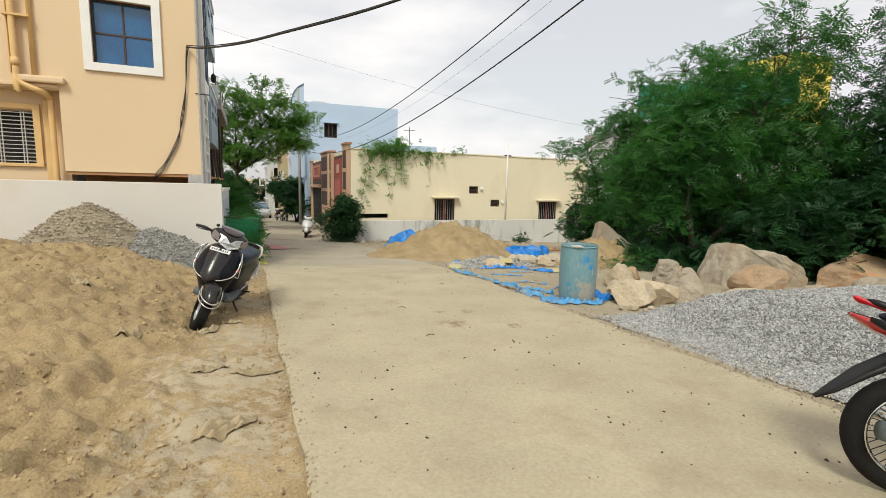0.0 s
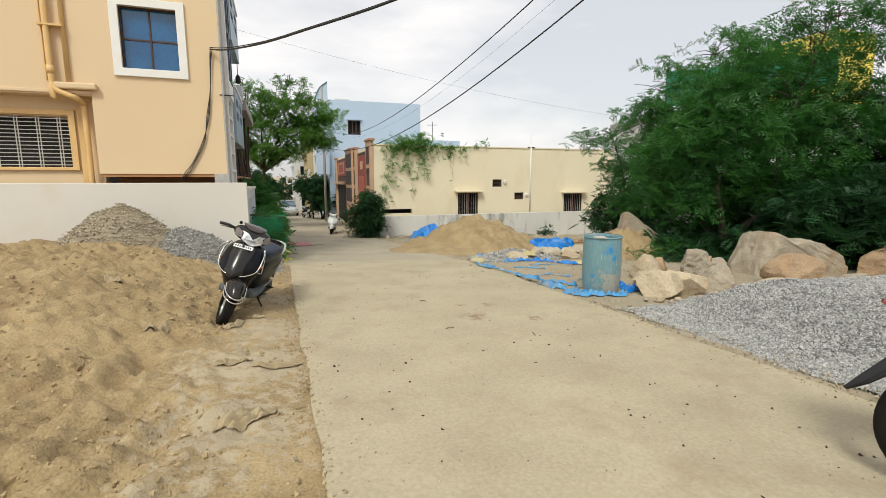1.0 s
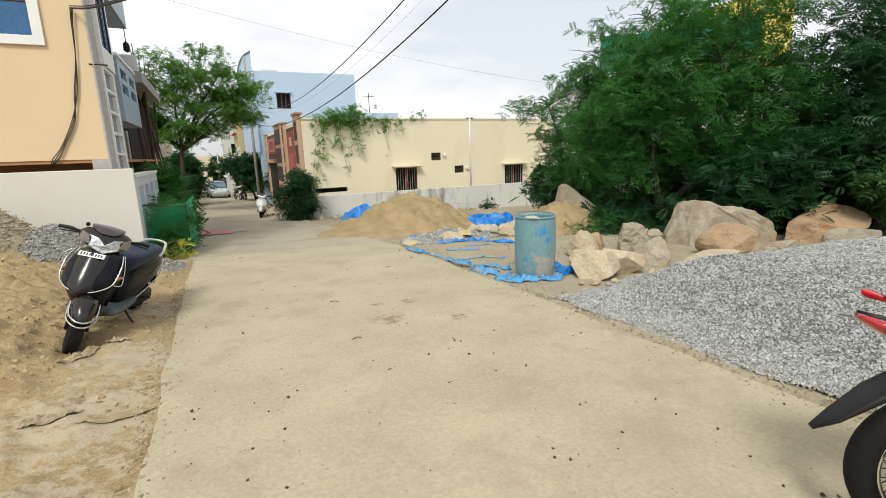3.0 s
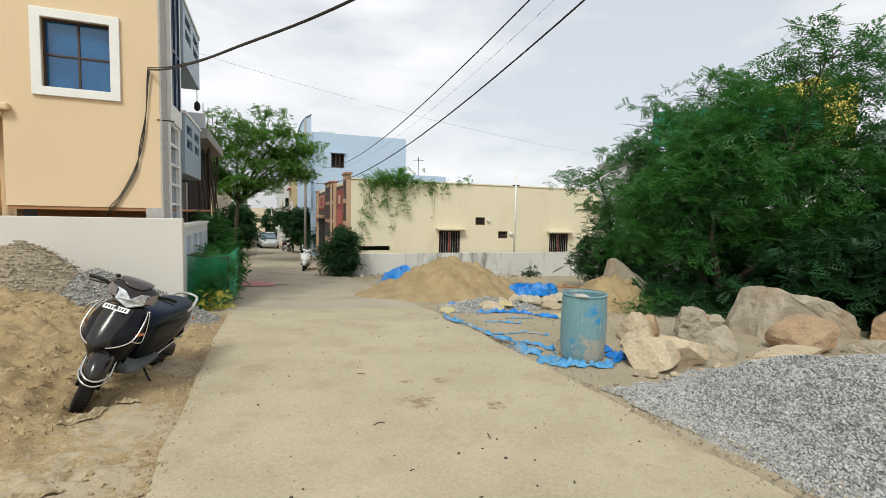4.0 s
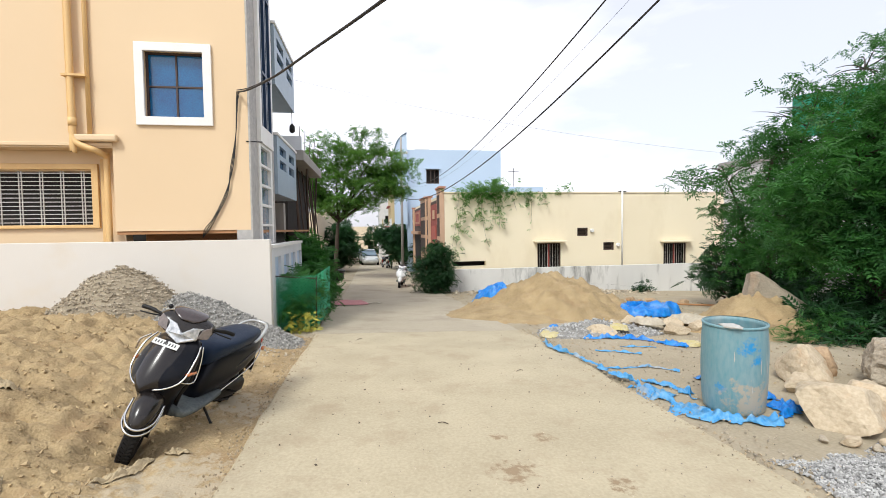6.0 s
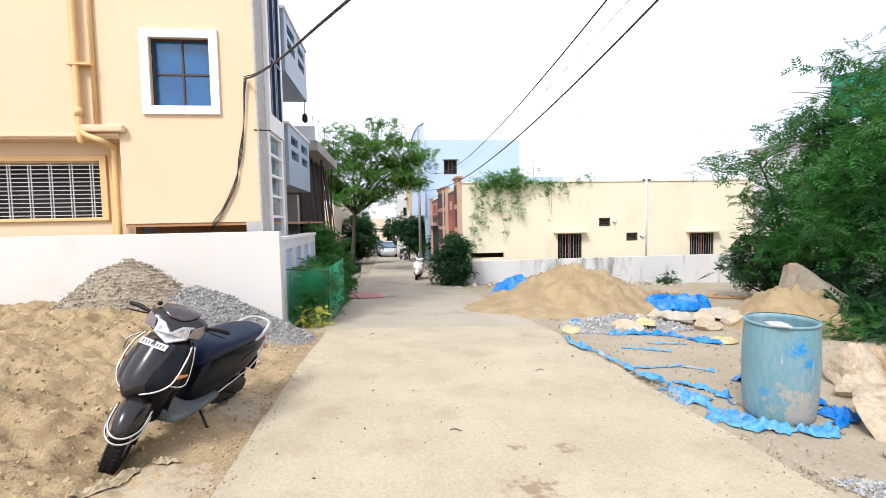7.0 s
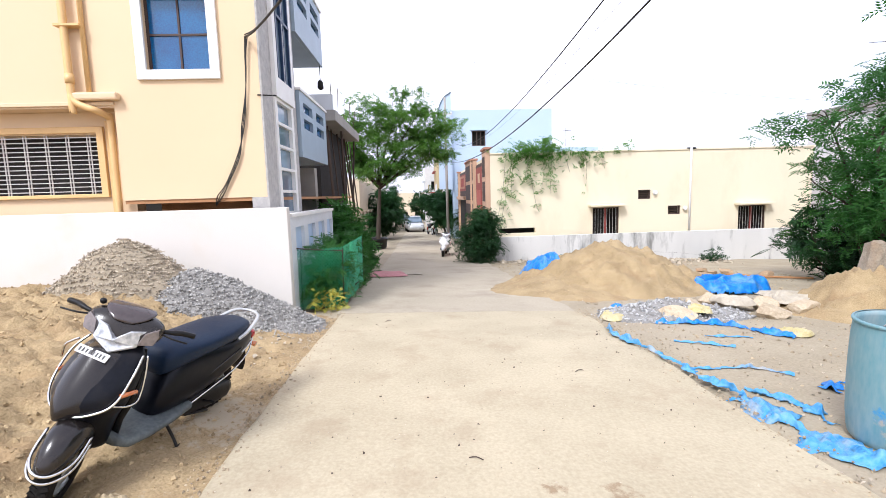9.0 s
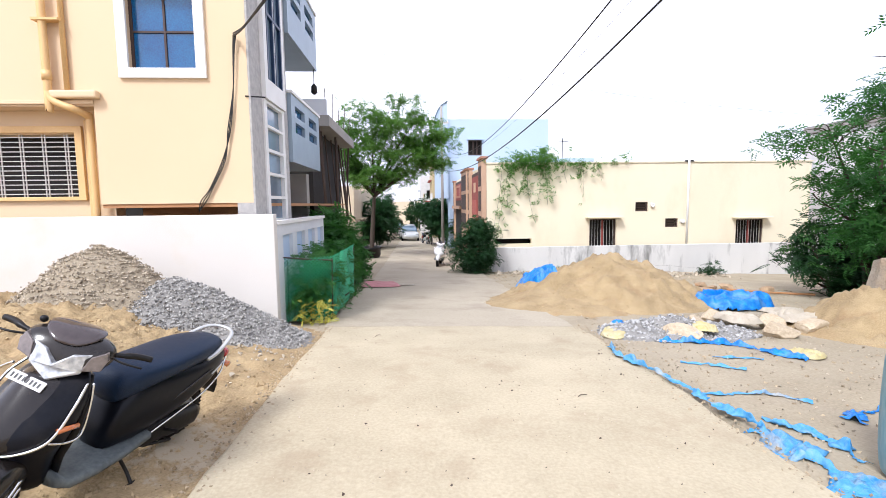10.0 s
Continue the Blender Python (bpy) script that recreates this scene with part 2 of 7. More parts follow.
def wall_bm(axis, a0, a1, b0, b1, z0, z1, holes=()):
    """A wall of real thickness with openings right through. axis 'x': runs along x from a0 to a1, thickness b0..b1 in y; axis 'y': the other way. holes: (a0, a1, z0, z1)."""
    us = sorted({a0, a1, *(h[0] for h in holes), *(h[1] for h in holes)})
    zs = sorted({z0, z1, *(h[2] for h in holes), *(h[3] for h in holes)})
    us, zs = [u for u in us if a0 <= u <= a1], [z for z in zs if z0 <= z <= z1]

    def solid(i, j):
        if not (0 <= i < len(us) - 1 and 0 <= j < len(zs) - 1):
            return False
        u, z = (us[i] + us[i + 1]) / 2, (zs[j] + zs[j + 1]) / 2
        return not any(h[0] < u < h[1] and h[2] < z < h[3] for h in holes)

    bm, cache = bmesh.new(), {}

    def v(i, j, b):
        k = (i, j, b)
        if k not in cache:
            cache[k] = bm.verts.new((us[i], b, zs[j]) if axis == "x" else (b, us[i], zs[j]))
        return cache[k]

    for i in range(len(us) - 1):
        for j in range(len(zs) - 1):
            if not solid(i, j):
                continue
            for b in (b0, b1):
                bm.faces.new((v(i, j, b), v(i + 1, j, b), v(i + 1, j + 1, b), v(i, j + 1, b)))
            for di, dj, e in ((-1, 0, ((0, 0), (0, 1))), (1, 0, ((1, 0), (1, 1))), (0, -1, ((0, 0), (1, 0))), (0, 1, ((0, 1), (1, 1)))):
                if not solid(i + di, j + dj):
                    (p, q), (r, s) = e
                    bm.faces.new((v(i + p, j + q, b0), v(i + r, j + s, b0), v(i + r, j + s, b1), v(i + p, j + q, b1)))
    return bm


# ---- ground ----
def fbm(x, y, s=1.0, seed=0.0):
    return noise.fractal(Vector((x * s + seed, y * s - seed, seed * 0.37)), 1.0, 2.0, 4)


def base_z(y):
    if y < 9:
        return -0.022 * y
    if y < 23:
        return -0.198 - 0.0636 * (y - 9)
    return -1.089 - 0.03 * (min(y, 120) - 23)


def gz(x, y):
    """Height of the ground before heaps: falls along the street and a little to its east side."""
    return base_z(max(y, -20)) - 0.028 * min(max(x, -8), 20)


def smooth01(t):
    t = min(max(t, 0.0), 1.0)
    return t * t * (3 - 2 * t)


def axis_steps(lo, hi, step, far):
    a = list(np.arange(lo, hi + 1e-6, step))
    g = step
    while a[-1] < far:
        g *= 1.35
        a.append(a[-1] + g)
    g = step
    while a[0] > -far:
        g *= 1.35
        a.insert(0, a[0] - g)
    return a


def grid_sheet(name, xs, ys, zf, mat, parent=None, label="", keep=None):
    verts = [(x, y, zf(x, y)) for y in ys for x in xs]
    k = len(xs)
    faces = [(j * k + i, j * k + i + 1, (j + 1) * k + i + 1, (j + 1) * k + i) for j in range(len(ys) - 1) for i in range(k - 1)
             if keep is None or keep((xs[i] + xs[i + 1]) / 2, (ys[j] + ys[j + 1]) / 2)]
    return raw(name, verts, faces, mat, parent, label, smooth=True)


ROAD_L, ROAD_R = 0.17, 4.15


def ground_z(x, y):
    z = gz(x, y) - 0.03
    if ROAD_L - 0.05 < x < ROAD_R + 0.1 and y < 60:
        return z - 0.03
    if -8.5 < x < ROAD_L and -0.3 < y < 10.7:
        return z - 0.10
    return z + 0.035 * fbm(x, y, 0.8) + 0.012 * fbm(x, y, 4.0, 3.0)


ground = grid_sheet("ground", axis_steps(-6, 14, 0.13, 2500), axis_steps(-2, 26, 0.13, 2500), ground_z, M_DIRT)
tagged(ground, "dry brown dirt ground beside the concrete lane", "ground", kind="structure")


def road_slab(name, y0, y1, mat, xl, xr, wobble):
    bm = bmesh.new()
    n = max(2, int((y1 - y0) / 0.25))
    rings = []
    for i in range(n + 1):
        y = y0 + (y1 - y0) * i / n
        a, b = xl + wobble * fbm(0.3, y, 1.3), xr + wobble * 1.6 * fbm(9.3, y, 1.1)
        rings.append([Vector((a, y, gz(a, y) - 0.15)), Vector((a, y, gz(a, y) - 0.012)), Vector((a + 0.02, y, gz(a, y)))] +
                     [Vector((a + (b - a) * k / 8, y, gz(a + (b - a) * k / 8, y) + 0.006 * math.sin(math.pi * k / 8))) for k in range(1, 8)] +
                     [Vector((b - 0.02, y, gz(b, y))), Vector((b, y, gz(b, y) - 0.012)), Vector((b, y, gz(b, y) - 0.15))])
    loft(bm, rings)
    return part(name, bm, mat)


tagged(road_slab("road", -8, 10.9, M_ROAD, ROAD_L, ROAD_R, 0.03), "sandy beige concrete lane slab with dusty stains", "road", kind="structure")
tagged(road_slab("road_far", 10.915, 75, M_ROAD_FAR, 0.1, 4.1, 0.06), "grey worn concrete lane running downhill between houses", "road", kind="structure")

# ---- house with the beige front ----
HX, HY = -0.96, 11.15  # its street corner
house = tagged(empty("house", pose(HX, HY, -0.3)), "beige plastered house with an overhanging bay and grey clad side", "house")


def hp(name, bm, mat, label="", parent=None, **k):
    """A part of the house, built in the place's own metres."""
    bm.transform(Matrix.Translation((-HX, -HY, 0.3)))
    return part(name, bm, mat, parent or house, label, **k)


hp("wall", wall_bm("x", -9.5, HX, HY, HY + 0.25, 1.63, 9.6, [(-2.70, -1.68, 3.64, 4.83), (-9.5, -3.25, 1.63, 3.16)]), M_BEIGE, "smooth beige front wall")
hp("wall", wall_bm("x", -9.5, -3.253, HY + 0.35, HY + 0.6, -0.3, 3.1, [(-5.82, -3.77, 1.74, 2.74)]), M_BEIGE, "recessed beige wall round a grille")
hp("wall", boxed(-3.25, -3.0, HY + 0.253, HY + 0.6, 1.63, 3.157), M_BEIGE)
hp("soffit", boxed(-9.5, -3.25, HY + 0.003, HY + 0.6, 3.103, 3.157), M_BEIGE)
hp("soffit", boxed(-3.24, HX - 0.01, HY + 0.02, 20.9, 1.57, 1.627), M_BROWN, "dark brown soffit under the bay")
# a beige wall whose shade is put into this brown
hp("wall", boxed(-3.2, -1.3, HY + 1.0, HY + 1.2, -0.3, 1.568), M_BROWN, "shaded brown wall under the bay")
# window in its white surround
win = hp("window", wall_bm("x", -2.83, -1.55, HY - 0.05, HY - 0.003, 3.51, 4.96, [(-2.68, -1.70, 3.66, 4.81)]), M_WHITE_PAINT, "white plaster window surround with blue glass", bevel=0.008)


def wp(name, bm, mat, label="", parent=win, **k):
    bm.transform(Matrix.Translation((-HX, -HY, 0.3)))
    return part(name, bm, mat, parent, label, **k)


wp("window_frame", wall_bm("x", -2.70, -1.68, HY + 0.10, HY + 0.15, 3.64, 4.83, [(-2.66, -2.205, 3.68, 4.21), (-2.175, -1.72, 3.68, 4.21), (-2.66, -2.205, 4.24, 4.79), (-2.175, -1.72, 4.24, 4.79)]), M_BROWN_TRIM, "dark aluminium cross bars")
for x0, x1 in ((-2.66, -2.205), (-2.175, -1.72)):
    for z0, z1 in ((3.68, 4.21), (4.24, 4.79)):
        wp("pane", boxed(x0 + 0.002, x1 - 0.002, HY + 0.12, HY + 0.126, z0 + 0.002, z1 - 0.002), M_GLASS_BLUE, "blue tinted glass pane")
# near-black sheet in place of the unlit room behind the panes
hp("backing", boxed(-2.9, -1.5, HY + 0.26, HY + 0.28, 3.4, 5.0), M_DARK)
# barred opening
gr = hp("grille", wall_bm("x", -5.84, -3.66, HY + 0.29, HY + 0.347, 1.70, 2.86, [(-5.80, -3.77, 1.76, 2.76)]), M_BEIGE_TRIM, "cream frame with close steel bars", bevel=0.006)
for i in range(13):
    z = 1.80 + i * 0.074
    wp("bar", boxed(-5.80, -3.77, HY + 0.352, HY + 0.364, z, z + 0.014), M_STEEL, parent=gr)
for i in range(6):
    x = -5.68 + i * 0.34
    for dx in (0.0, 0.045):
        wp("bar", boxed(x + dx, x + dx + 0.014, HY + 0.366, HY + 0.38, 1.76, 2.76), M_STEEL, parent=gr)
# near-black sheet as the shade behind the bars
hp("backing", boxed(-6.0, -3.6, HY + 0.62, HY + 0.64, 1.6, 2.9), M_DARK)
# moulding over the recess and the upright band beside the grille
hp("moulding", boxed(-9.5, -3.24, HY - 0.03, HY - 0.003, 3.13, 3.19), M_BEIGE, bevel=0.008)
hp("moulding", boxed(-3.62, -3.52, HY + 0.30, HY + 0.347, -0.3, 2.95), M_BEIGE_TRIM, bevel=0.008)
# rain pipes
hp("pipe", tubed(spline([(-3.82, HY - 0.09, 9.4), (-3.82, HY - 0.09, 3.5), (-3.82, HY - 0.09, 3.30), (-3.76, HY - 0.1, 3.17), (-3.60, HY - 0.09, 3.09), (-3.50, HY - 0.05, 3.05), (-3.44, HY + 0.13, 2.98), (-3.44, HY + 0.17, 2.85), (-3.44, HY + 0.17, 1.2)], 8), 0.052, 12), M_BEIGE_TRIM, "cream painted rain pipe with elbows", smooth=True)
hp("pipe", tubed([(-3.58, HY - 0.045, 9.4), (-3.58, HY - 0.045, 3.33)], 0.036, 10), M_BEIGE_TRIM, smooth=True)
hp("pipe", tubed([(-3.92, HY - 0.02, 9.4), (-3.92, HY - 0.02, 3.36)], 0.014, 8), M_BEIGE_TRIM)
for z in (3.46, 6.5):
    hp("collar", tubed([(-3.82, HY - 0.09, z), (-3.82, HY - 0.09, z + 0.14)], 0.064, 12), M_BEIGE_TRIM, smooth=True)
hp("ledge", boxed(-3.86, -3.13, HY - 0.13, HY - 0.003, 3.20, 3.32), M_BEIGE, "short cream concrete ledge", bevel=0.03)
for z in (4.30, 6.0):
    hp("bracket", boxed(-3.94, -3.56, HY - 0.15, HY - 0.003, z, z + 0.035), M_BEIGE_TRIM)
# granite strip and glazed stair front on the street side
hp("cladding", boxed(HX - 0.25, HX + 0.03, HY + 0.003, HY + 0.55, -0.3, 9.6), M_GREY_TILE, "speckled grey granite cladding strip")
hp("wall", boxed(HX - 0.25, HX - 0.06, HY + 0.553, HY + 2.1, -0.3, 9.6), M_PALE_PANEL, "pale grey side wall")
sw = hp("window", wall_bm("y", HY + 0.56, HY + 1.75, HX - 0.057, HX + 0.06, 0.4, 3.35, [(HY + 0.70, HY + 1.6, 0.55 + i * 0.4, 0.9 + i * 0.4) for i in range(7)]), M_WHITE_PAINT, "white frame of the tall stair window with grey panes")
for i in range(7):
    wp("pane", boxed(HX - 0.02, HX - 0.012, HY + 0.70, HY + 1.6, 0.55 + i * 0.4, 0.9 + i * 0.4), M_GLASS_GREY, parent=sw)
sw2 = hp("window", wall_bm("y", HY + 0.56, HY + 1.75, HX - 0.057, HX + 0.10, 3.36, 9.5, [(HY + 0.72, HY + 1.12, 3.7, 9.3), (HY + 1.18, HY + 1.58, 3.7, 9.3)]), M_WHITE_PAINT, "white frame of a tall dark glazed strip")
for y0 in (HY + 0.72, HY + 1.18):
    wp("pane", boxed(HX + 0.05, HX + 0.058, y0, y0 + 0.4, 3.7, 9.3), M_GLASS_GREY, parent=sw2)
    for dy in (0.0, 0.34):
        wp("bar", boxed(HX + 0.06, HX + 0.11, y0 + dy, y0 + dy + 0.06, 3.703, 9.297), M_NAVY, parent=sw2)
for z in (4.75, 6.4, 8.0):
    wp("bar", boxed(HX + 0.06, HX + 0.114, HY + 0.72, HY + 1.58, z, z + 0.05), M_NAVY, parent=sw2)
hp("cladding", boxed(HX - 0.05, HX + 0.03, HY + 1.753, HY + 2.1, -0.3, 9.6), M_GREY_TILE)
hp("wall", boxed(HX - 1.2, HX - 1.0, HY + 2.1, HY + 5.3, -0.3, 9.6), M_GREY_PANEL, "recessed grey side wall")
hp("wall", boxed(HX - 1.0, HX - 0.3, HY + 5.0, HY + 5.3, -0.3, 2.4), M_CONC)
for z0 in (2.45, 4.95):
    bal = hp("balcony", wall_bm("y", HY + 2.15, HY + 4.85, HX + 0.02, HX + 0.10, z0, z0 + 1.35, [(HY + 2.45 + k * 1.25, HY + 3.3 + k * 1.25, z0 + 0.62 + h * 0.33, z0 + 0.83 + h * 0.33) for k in range(2) for h in range(2)]), M_GREY_PANEL, "blue grey balcony front with slots")
    wp("balcony_floor", boxed(HX - 0.997, HX + 0.017, HY + 2.15, HY + 4.85, z0, z0 + 0.12), M_GREY_PANEL, parent=bal)
    wp("side_panel", boxed(HX - 0.997, HX + 0.017, HY + 2.15, HY + 2.25, z0 + 0.123, z0 + 1.35), M_GREY_PANEL, parent=bal)
    wp("slot_backing", boxed(HX, HX + 0.015, HY + 2.3, HY + 4.8, z0 + 0.55, z0 + 1.25), M_GLASS_BLUE, parent=bal)
    wp("coping", boxed(HX - 0.01, HX + 0.13, HY + 2.12, HY + 4.9, z0 + 1.353, z0 + 1.41), M_WHITE_PAINT, parent=bal)
hp("lamp", tubed([(HX + 0.05, HY + 4.7, 4.95), (HX + 0.05, HY + 4.7, 4.62), (HX + 0.05, HY + 4.7, 4.55), (HX + 0.05, HY + 4.7, 4.4), (HX + 0.05, HY + 4.7, 4.35)], [0.01, 0.01, 0.07, 0.08, 0.03], 10), M_DARK, "hanging black globe lamp", smooth=True)

# ---- neighbouring house still under construction ----
shell = tagged(empty("unfinished_house", pose(-3, 19, -0.8)), "unfinished dark concrete house with timber props and a rooftop slab", "house")


def sp(name, bm, mat, label="", **k):
    bm.transform(Matrix.Translation((3, -19, 0.8)))
    return part(name, bm, mat, shell, label, **k)


sp("roof_slab", boxed(-8, -0.8, 17.2, 22.5, 3.8, 4.1), M_CONC, "grey concrete roof slab")
sp("floor_slab", boxed(-8, -0.85, 17.2, 22.5, 0.9, 1.1), M_BEIGE)
# solid near-black block painted as the shade inside the shell
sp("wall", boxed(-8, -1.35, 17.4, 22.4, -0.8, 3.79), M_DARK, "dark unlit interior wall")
for i, y in enumerate((17.4, 18.2, 19.3, 20.4, 21.5, 22.3)):
    sp("prop", tubed([(-0.98 - 0.15 * (i % 2), y, 1.1), (-1.0 - 0.12 * ((i + 1) % 3), y + 0.12 * (i % 3 - 1), 3.8)], 0.035, 7), M_WOOD)
    sp("prop", tubed([(-0.95, y, 1.1), (-1.25, y + 0.7, 3.78)], 0.025, 6), M_WOOD)
for i in range(5):
    sp("rebar", tubed([(-0.95, 17.5 + i * 1.1, 4.1), (-0.95 + 0.03 * i, 17.5 + i * 1.1, 4.9 + 0.1 * (i % 2))], 0.012, 5), M_WOOD)
sp("parapet", boxed(-8, -0.87, 17.25, 17.4, 4.1, 4.55), M_PALE_PANEL)
for y in (17.6, 18.8):
    bm = bmesh.new()
    lathe(bm, [(0.0, 1.1), (0.07, 1.1), (0.05, 1.2), (0.16, 1.36), (0.14, 1.36), (0.0, 1.25)], (-0.98, y, 0), seg=16)
    sp("flower_pot", bm, M_WHITE_PAINT, "white footed planter", smooth=True)

# ---- boundary walls of the beige house ----
WY, WX, WTOP = 10.85, -0.58, 1.45
bw = tagged(part("boundary_wall", wall_bm("x", -14, WX, WY, WY + 0.16, -0.9, WTOP), M_WHITE_WALL, bevel=0.01), "whitewashed plaster boundary wall, dusty at its foot", "wall", kind="structure")
sidew = tagged(part("boundary_wall_side", wall_bm("y", WY + 0.163, 14.7, WX - 0.14, WX, -1.2, 1.28, [(WY + 0.45 + k * 0.9, WY + 1.05 + k * 0.9, 0.55, 1.1) for k in range(4)]), M_PALE_PANEL), "pale blue grey side boundary wall with recessed panels", "wall", kind="structure")
part("panel_backing", boxed(WX - 0.10, WX - 0.06, WY + 0.3, 14.68, 0.4, 1.2), M_BLUE, sidew)
part("coping", boxed(WX - 0.18, WX + 0.03, WY + 0.163, 14.72, 1.283, 1.34), M_WHITE_PAINT, sidew)

# ---- cream single storey house across the plot ----
CX, CY = 4.55, 23.05
cream = tagged(empty("house", pose(CX, CY, -1.2)), "cream single storey house with barred windows and terracotta street front", "house")


def cp(name, bm, mat, label="", parent=None, **k):
    bm.transform(Matrix.Translation((-CX, -CY, 1.2)))
    return part(name, bm, mat, parent or cream, label, **k)


C_OPEN = [(8.95, 10.1, -0.55, 0.85), (15.42, 16.65, -0.55, 0.75), (10.93, 11.48, 1.16, 1.55), (12.26, 12.82, 0.465, 0.84)]
cp("wall", wall_bm("x", CX, 18.7, CY, CY + 0.25, -1.4, 3.2, C_OPEN + [(4.9, 6.45, -0.14, 0.08)]), M_YELLOW, "cream plastered side wall")
cp("wall", wall_bm("y", CY + 0.253, 37.4, CX, CX + 0.25, -1.8, 3.2), M_YELLOW)
cp("wall", boxed(18.45, 18.7, CY + 0.253, 37.4, -1.8, 3.2), M_YELLOW)
cp("roof", boxed(CX + 0.253, 18.447, CY + 0.253, 37.4, 2.2, 2.4), M_CONC)
cp("coping", boxed(CX - 0.03, 18.75, CY - 0.04, CY + 0.27, 3.203, 3.26), M_YELLOW)
# dark sheet coloured as the unlit rooms behind the openings
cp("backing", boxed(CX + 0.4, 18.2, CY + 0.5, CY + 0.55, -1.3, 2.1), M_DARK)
for (x0, x1, z0, z1), hood in zip(C_OPEN, (True, True, False, False)):
    w = cp("window", wall_bm("x", x0, x1, CY + 0.06, CY + 0.12, z0, z1, [(x0 + 0.05, x1 - 0.05, z0 + 0.05, z1 - 0.05)]), M_BROWN_TRIM, "dark framed window with bars")
    n = int((x1 - x0) / 0.12)

    def cw(name, bm, mat, label=""):
        bm.transform(Matrix.Translation((-CX, -CY, 1.2)))
        return part(name, bm, mat, w, label)

    if hood:
        for i in range(1, n):
            cw("bar", tubed([(x0 + i * (x1 - x0) / n, CY + 0.05, z0 + 0.05), (x0 + i * (x1 - x0) / n, CY + 0.05, z1 - 0.05)], 0.008, 6), M_STEEL)
        cw("mullion", boxed((x0 + x1) / 2 - 0.04, (x0 + x1) / 2 + 0.04, CY + 0.07, CY + 0.11, z0 + 0.05, z1 - 0.05), M_RED_PAINT)
        cp("hood", boxed(x0 - 0.2, x1 + 0.18, CY - 0.35, CY - 0.003, z1 + 0.05, z1 + 0.13), M_YELLOW, "thin concrete window hood", bevel=0.01)
    else:
        for i in range(4):
            z = z0 + 0.07 + i * (z1 - z0 - 0.1) / 4
            cw("slat", boxed(x0 + 0.05, x1 - 0.05, CY + 0.065, CY + 0.1, z, z + 0.03), M_WOOD)
        bm = bmesh.new()
        lathe(bm, [(0.0, 0.0), (0.09, 0.0), (0.09, -0.10), (0.06, -0.12), (0.0, -0.08)], (x1 + 0.17, CY, (z0 + z1) / 2 + 0.06), "y", 14)
        cp("pipe_stub", bm, M_WHITE_PAINT, "round white vent stub", smooth=True)
cp("pipe", tubed([(13.2, CY - 0.05, -0.6), (13.2, CY - 0.05, 4.05)], 0.045, 10), M_WHITE_PAINT, "tall white vent pipe", smooth=True)
for x in (13.02,):
    cp("bracket", boxed(x, x + 0.4, CY - 0.04, CY - 0.004, 3.22, 3.3), M_CABLE)
M_PINK_CREAM = material("pinkish_cream_paint", (0.56, 0.37, 0.25), (0.48, 0.31, 0.20), rough=0.75)
M_RED_LIGHT = material("brick_red_paint", (0.42, 0.11, 0.085), (0.34, 0.085, 0.065), rough=0.7)
# street front: maroon bays framed in dark brown between slim terracotta piers
for y0, y1, z0 in ((24.35, 27.45, -1.3), (31.95, 36.9, 1.45)):
    cp("bay", boxed(CX - 0.07, CX - 0.003, y0, y1, z0, 3.02), M_BROWN_TRIM, "dark brown framed bay")
    cp("bay_panel", boxed(CX - 0.11, CX - 0.073, y0 + 0.35, y1 - 0.35, z0 + 0.35, 2.85), M_RED_PAINT, "maroon facade panel", bevel=0.01)
cp("niche", boxed(CX - 0.15, CX - 0.113, 25.1, 26.7, -0.9, 1.75), M_RED_LIGHT, "brick red tall niche", bevel=0.01)
cp("niche", boxed(CX - 0.15, CX - 0.113, 25.55, 26.2, 2.1, 2.55), M_PINK_CREAM, bevel=0.01)
cp("niche", wall_bm("y", 32.8, 36.0, CX - 0.15, CX - 0.113, 1.95, 2.75, [(33.2, 35.6, 2.08, 2.62)]), M_ORANGE, "terracotta square frame")
for y0, y1, h in ((23.05, 24.2, 3.42), (27.6, 28.3, 3.3), (28.9, 31.6, 3.36), (37.0, 37.35, 3.1)):
    cp("pier", boxed(CX - 0.20, CX - 0.003, y0, y1, -1.3, h), M_PINK_CREAM, "terracotta cream pier with a cap", bevel=0.01)
    cp("cap", boxed(CX - 0.26, CX + 0.06, y0 - 0.05, y1 + 0.05, h + 0.003, h + 0.10), M_ORANGE, bevel=0.01)
    for k in range(3):
        cp("dark_inset", boxed(CX - 0.215, CX - 0.203, y0 + 0.22, y1 - 0.18, 0.2 + k * 1.05, 1.05 + k * 1.05), M_BROWN_TRIM)
cp("lintel", boxed(CX - 0.34, CX - 0.003, 31.65, 36.95, 1.25, 1.447), M_PINK_CREAM)
# near-black plate put in for the doorway's shade
cp("doorway", boxed(CX - 0.07, CX - 0.004, 31.8, 36.8, -1.3, 1.247), M_DARK)

plotw = tagged(part("plot_wall", wall_bm("x", 4.55, 24.0, 22.35, 22.5, -1.7, -0.22), M_STAINED, bevel=0.01), "white plaster plot wall streaked with black mould", "wall", kind="structure")

# ---- blue house behind ----
BX, BY = 4.05, 38.2
blue = tagged(empty("house", pose(BX, BY, -1.6)), "pale blue two storey house with a curved roof fin", "house")


def bp(name, bm, mat, label="", **k):
    bm.transform(Matrix.Translation((-BX, -BY, 1.6)))
    return part(name, bm, mat, blue, label, **k)


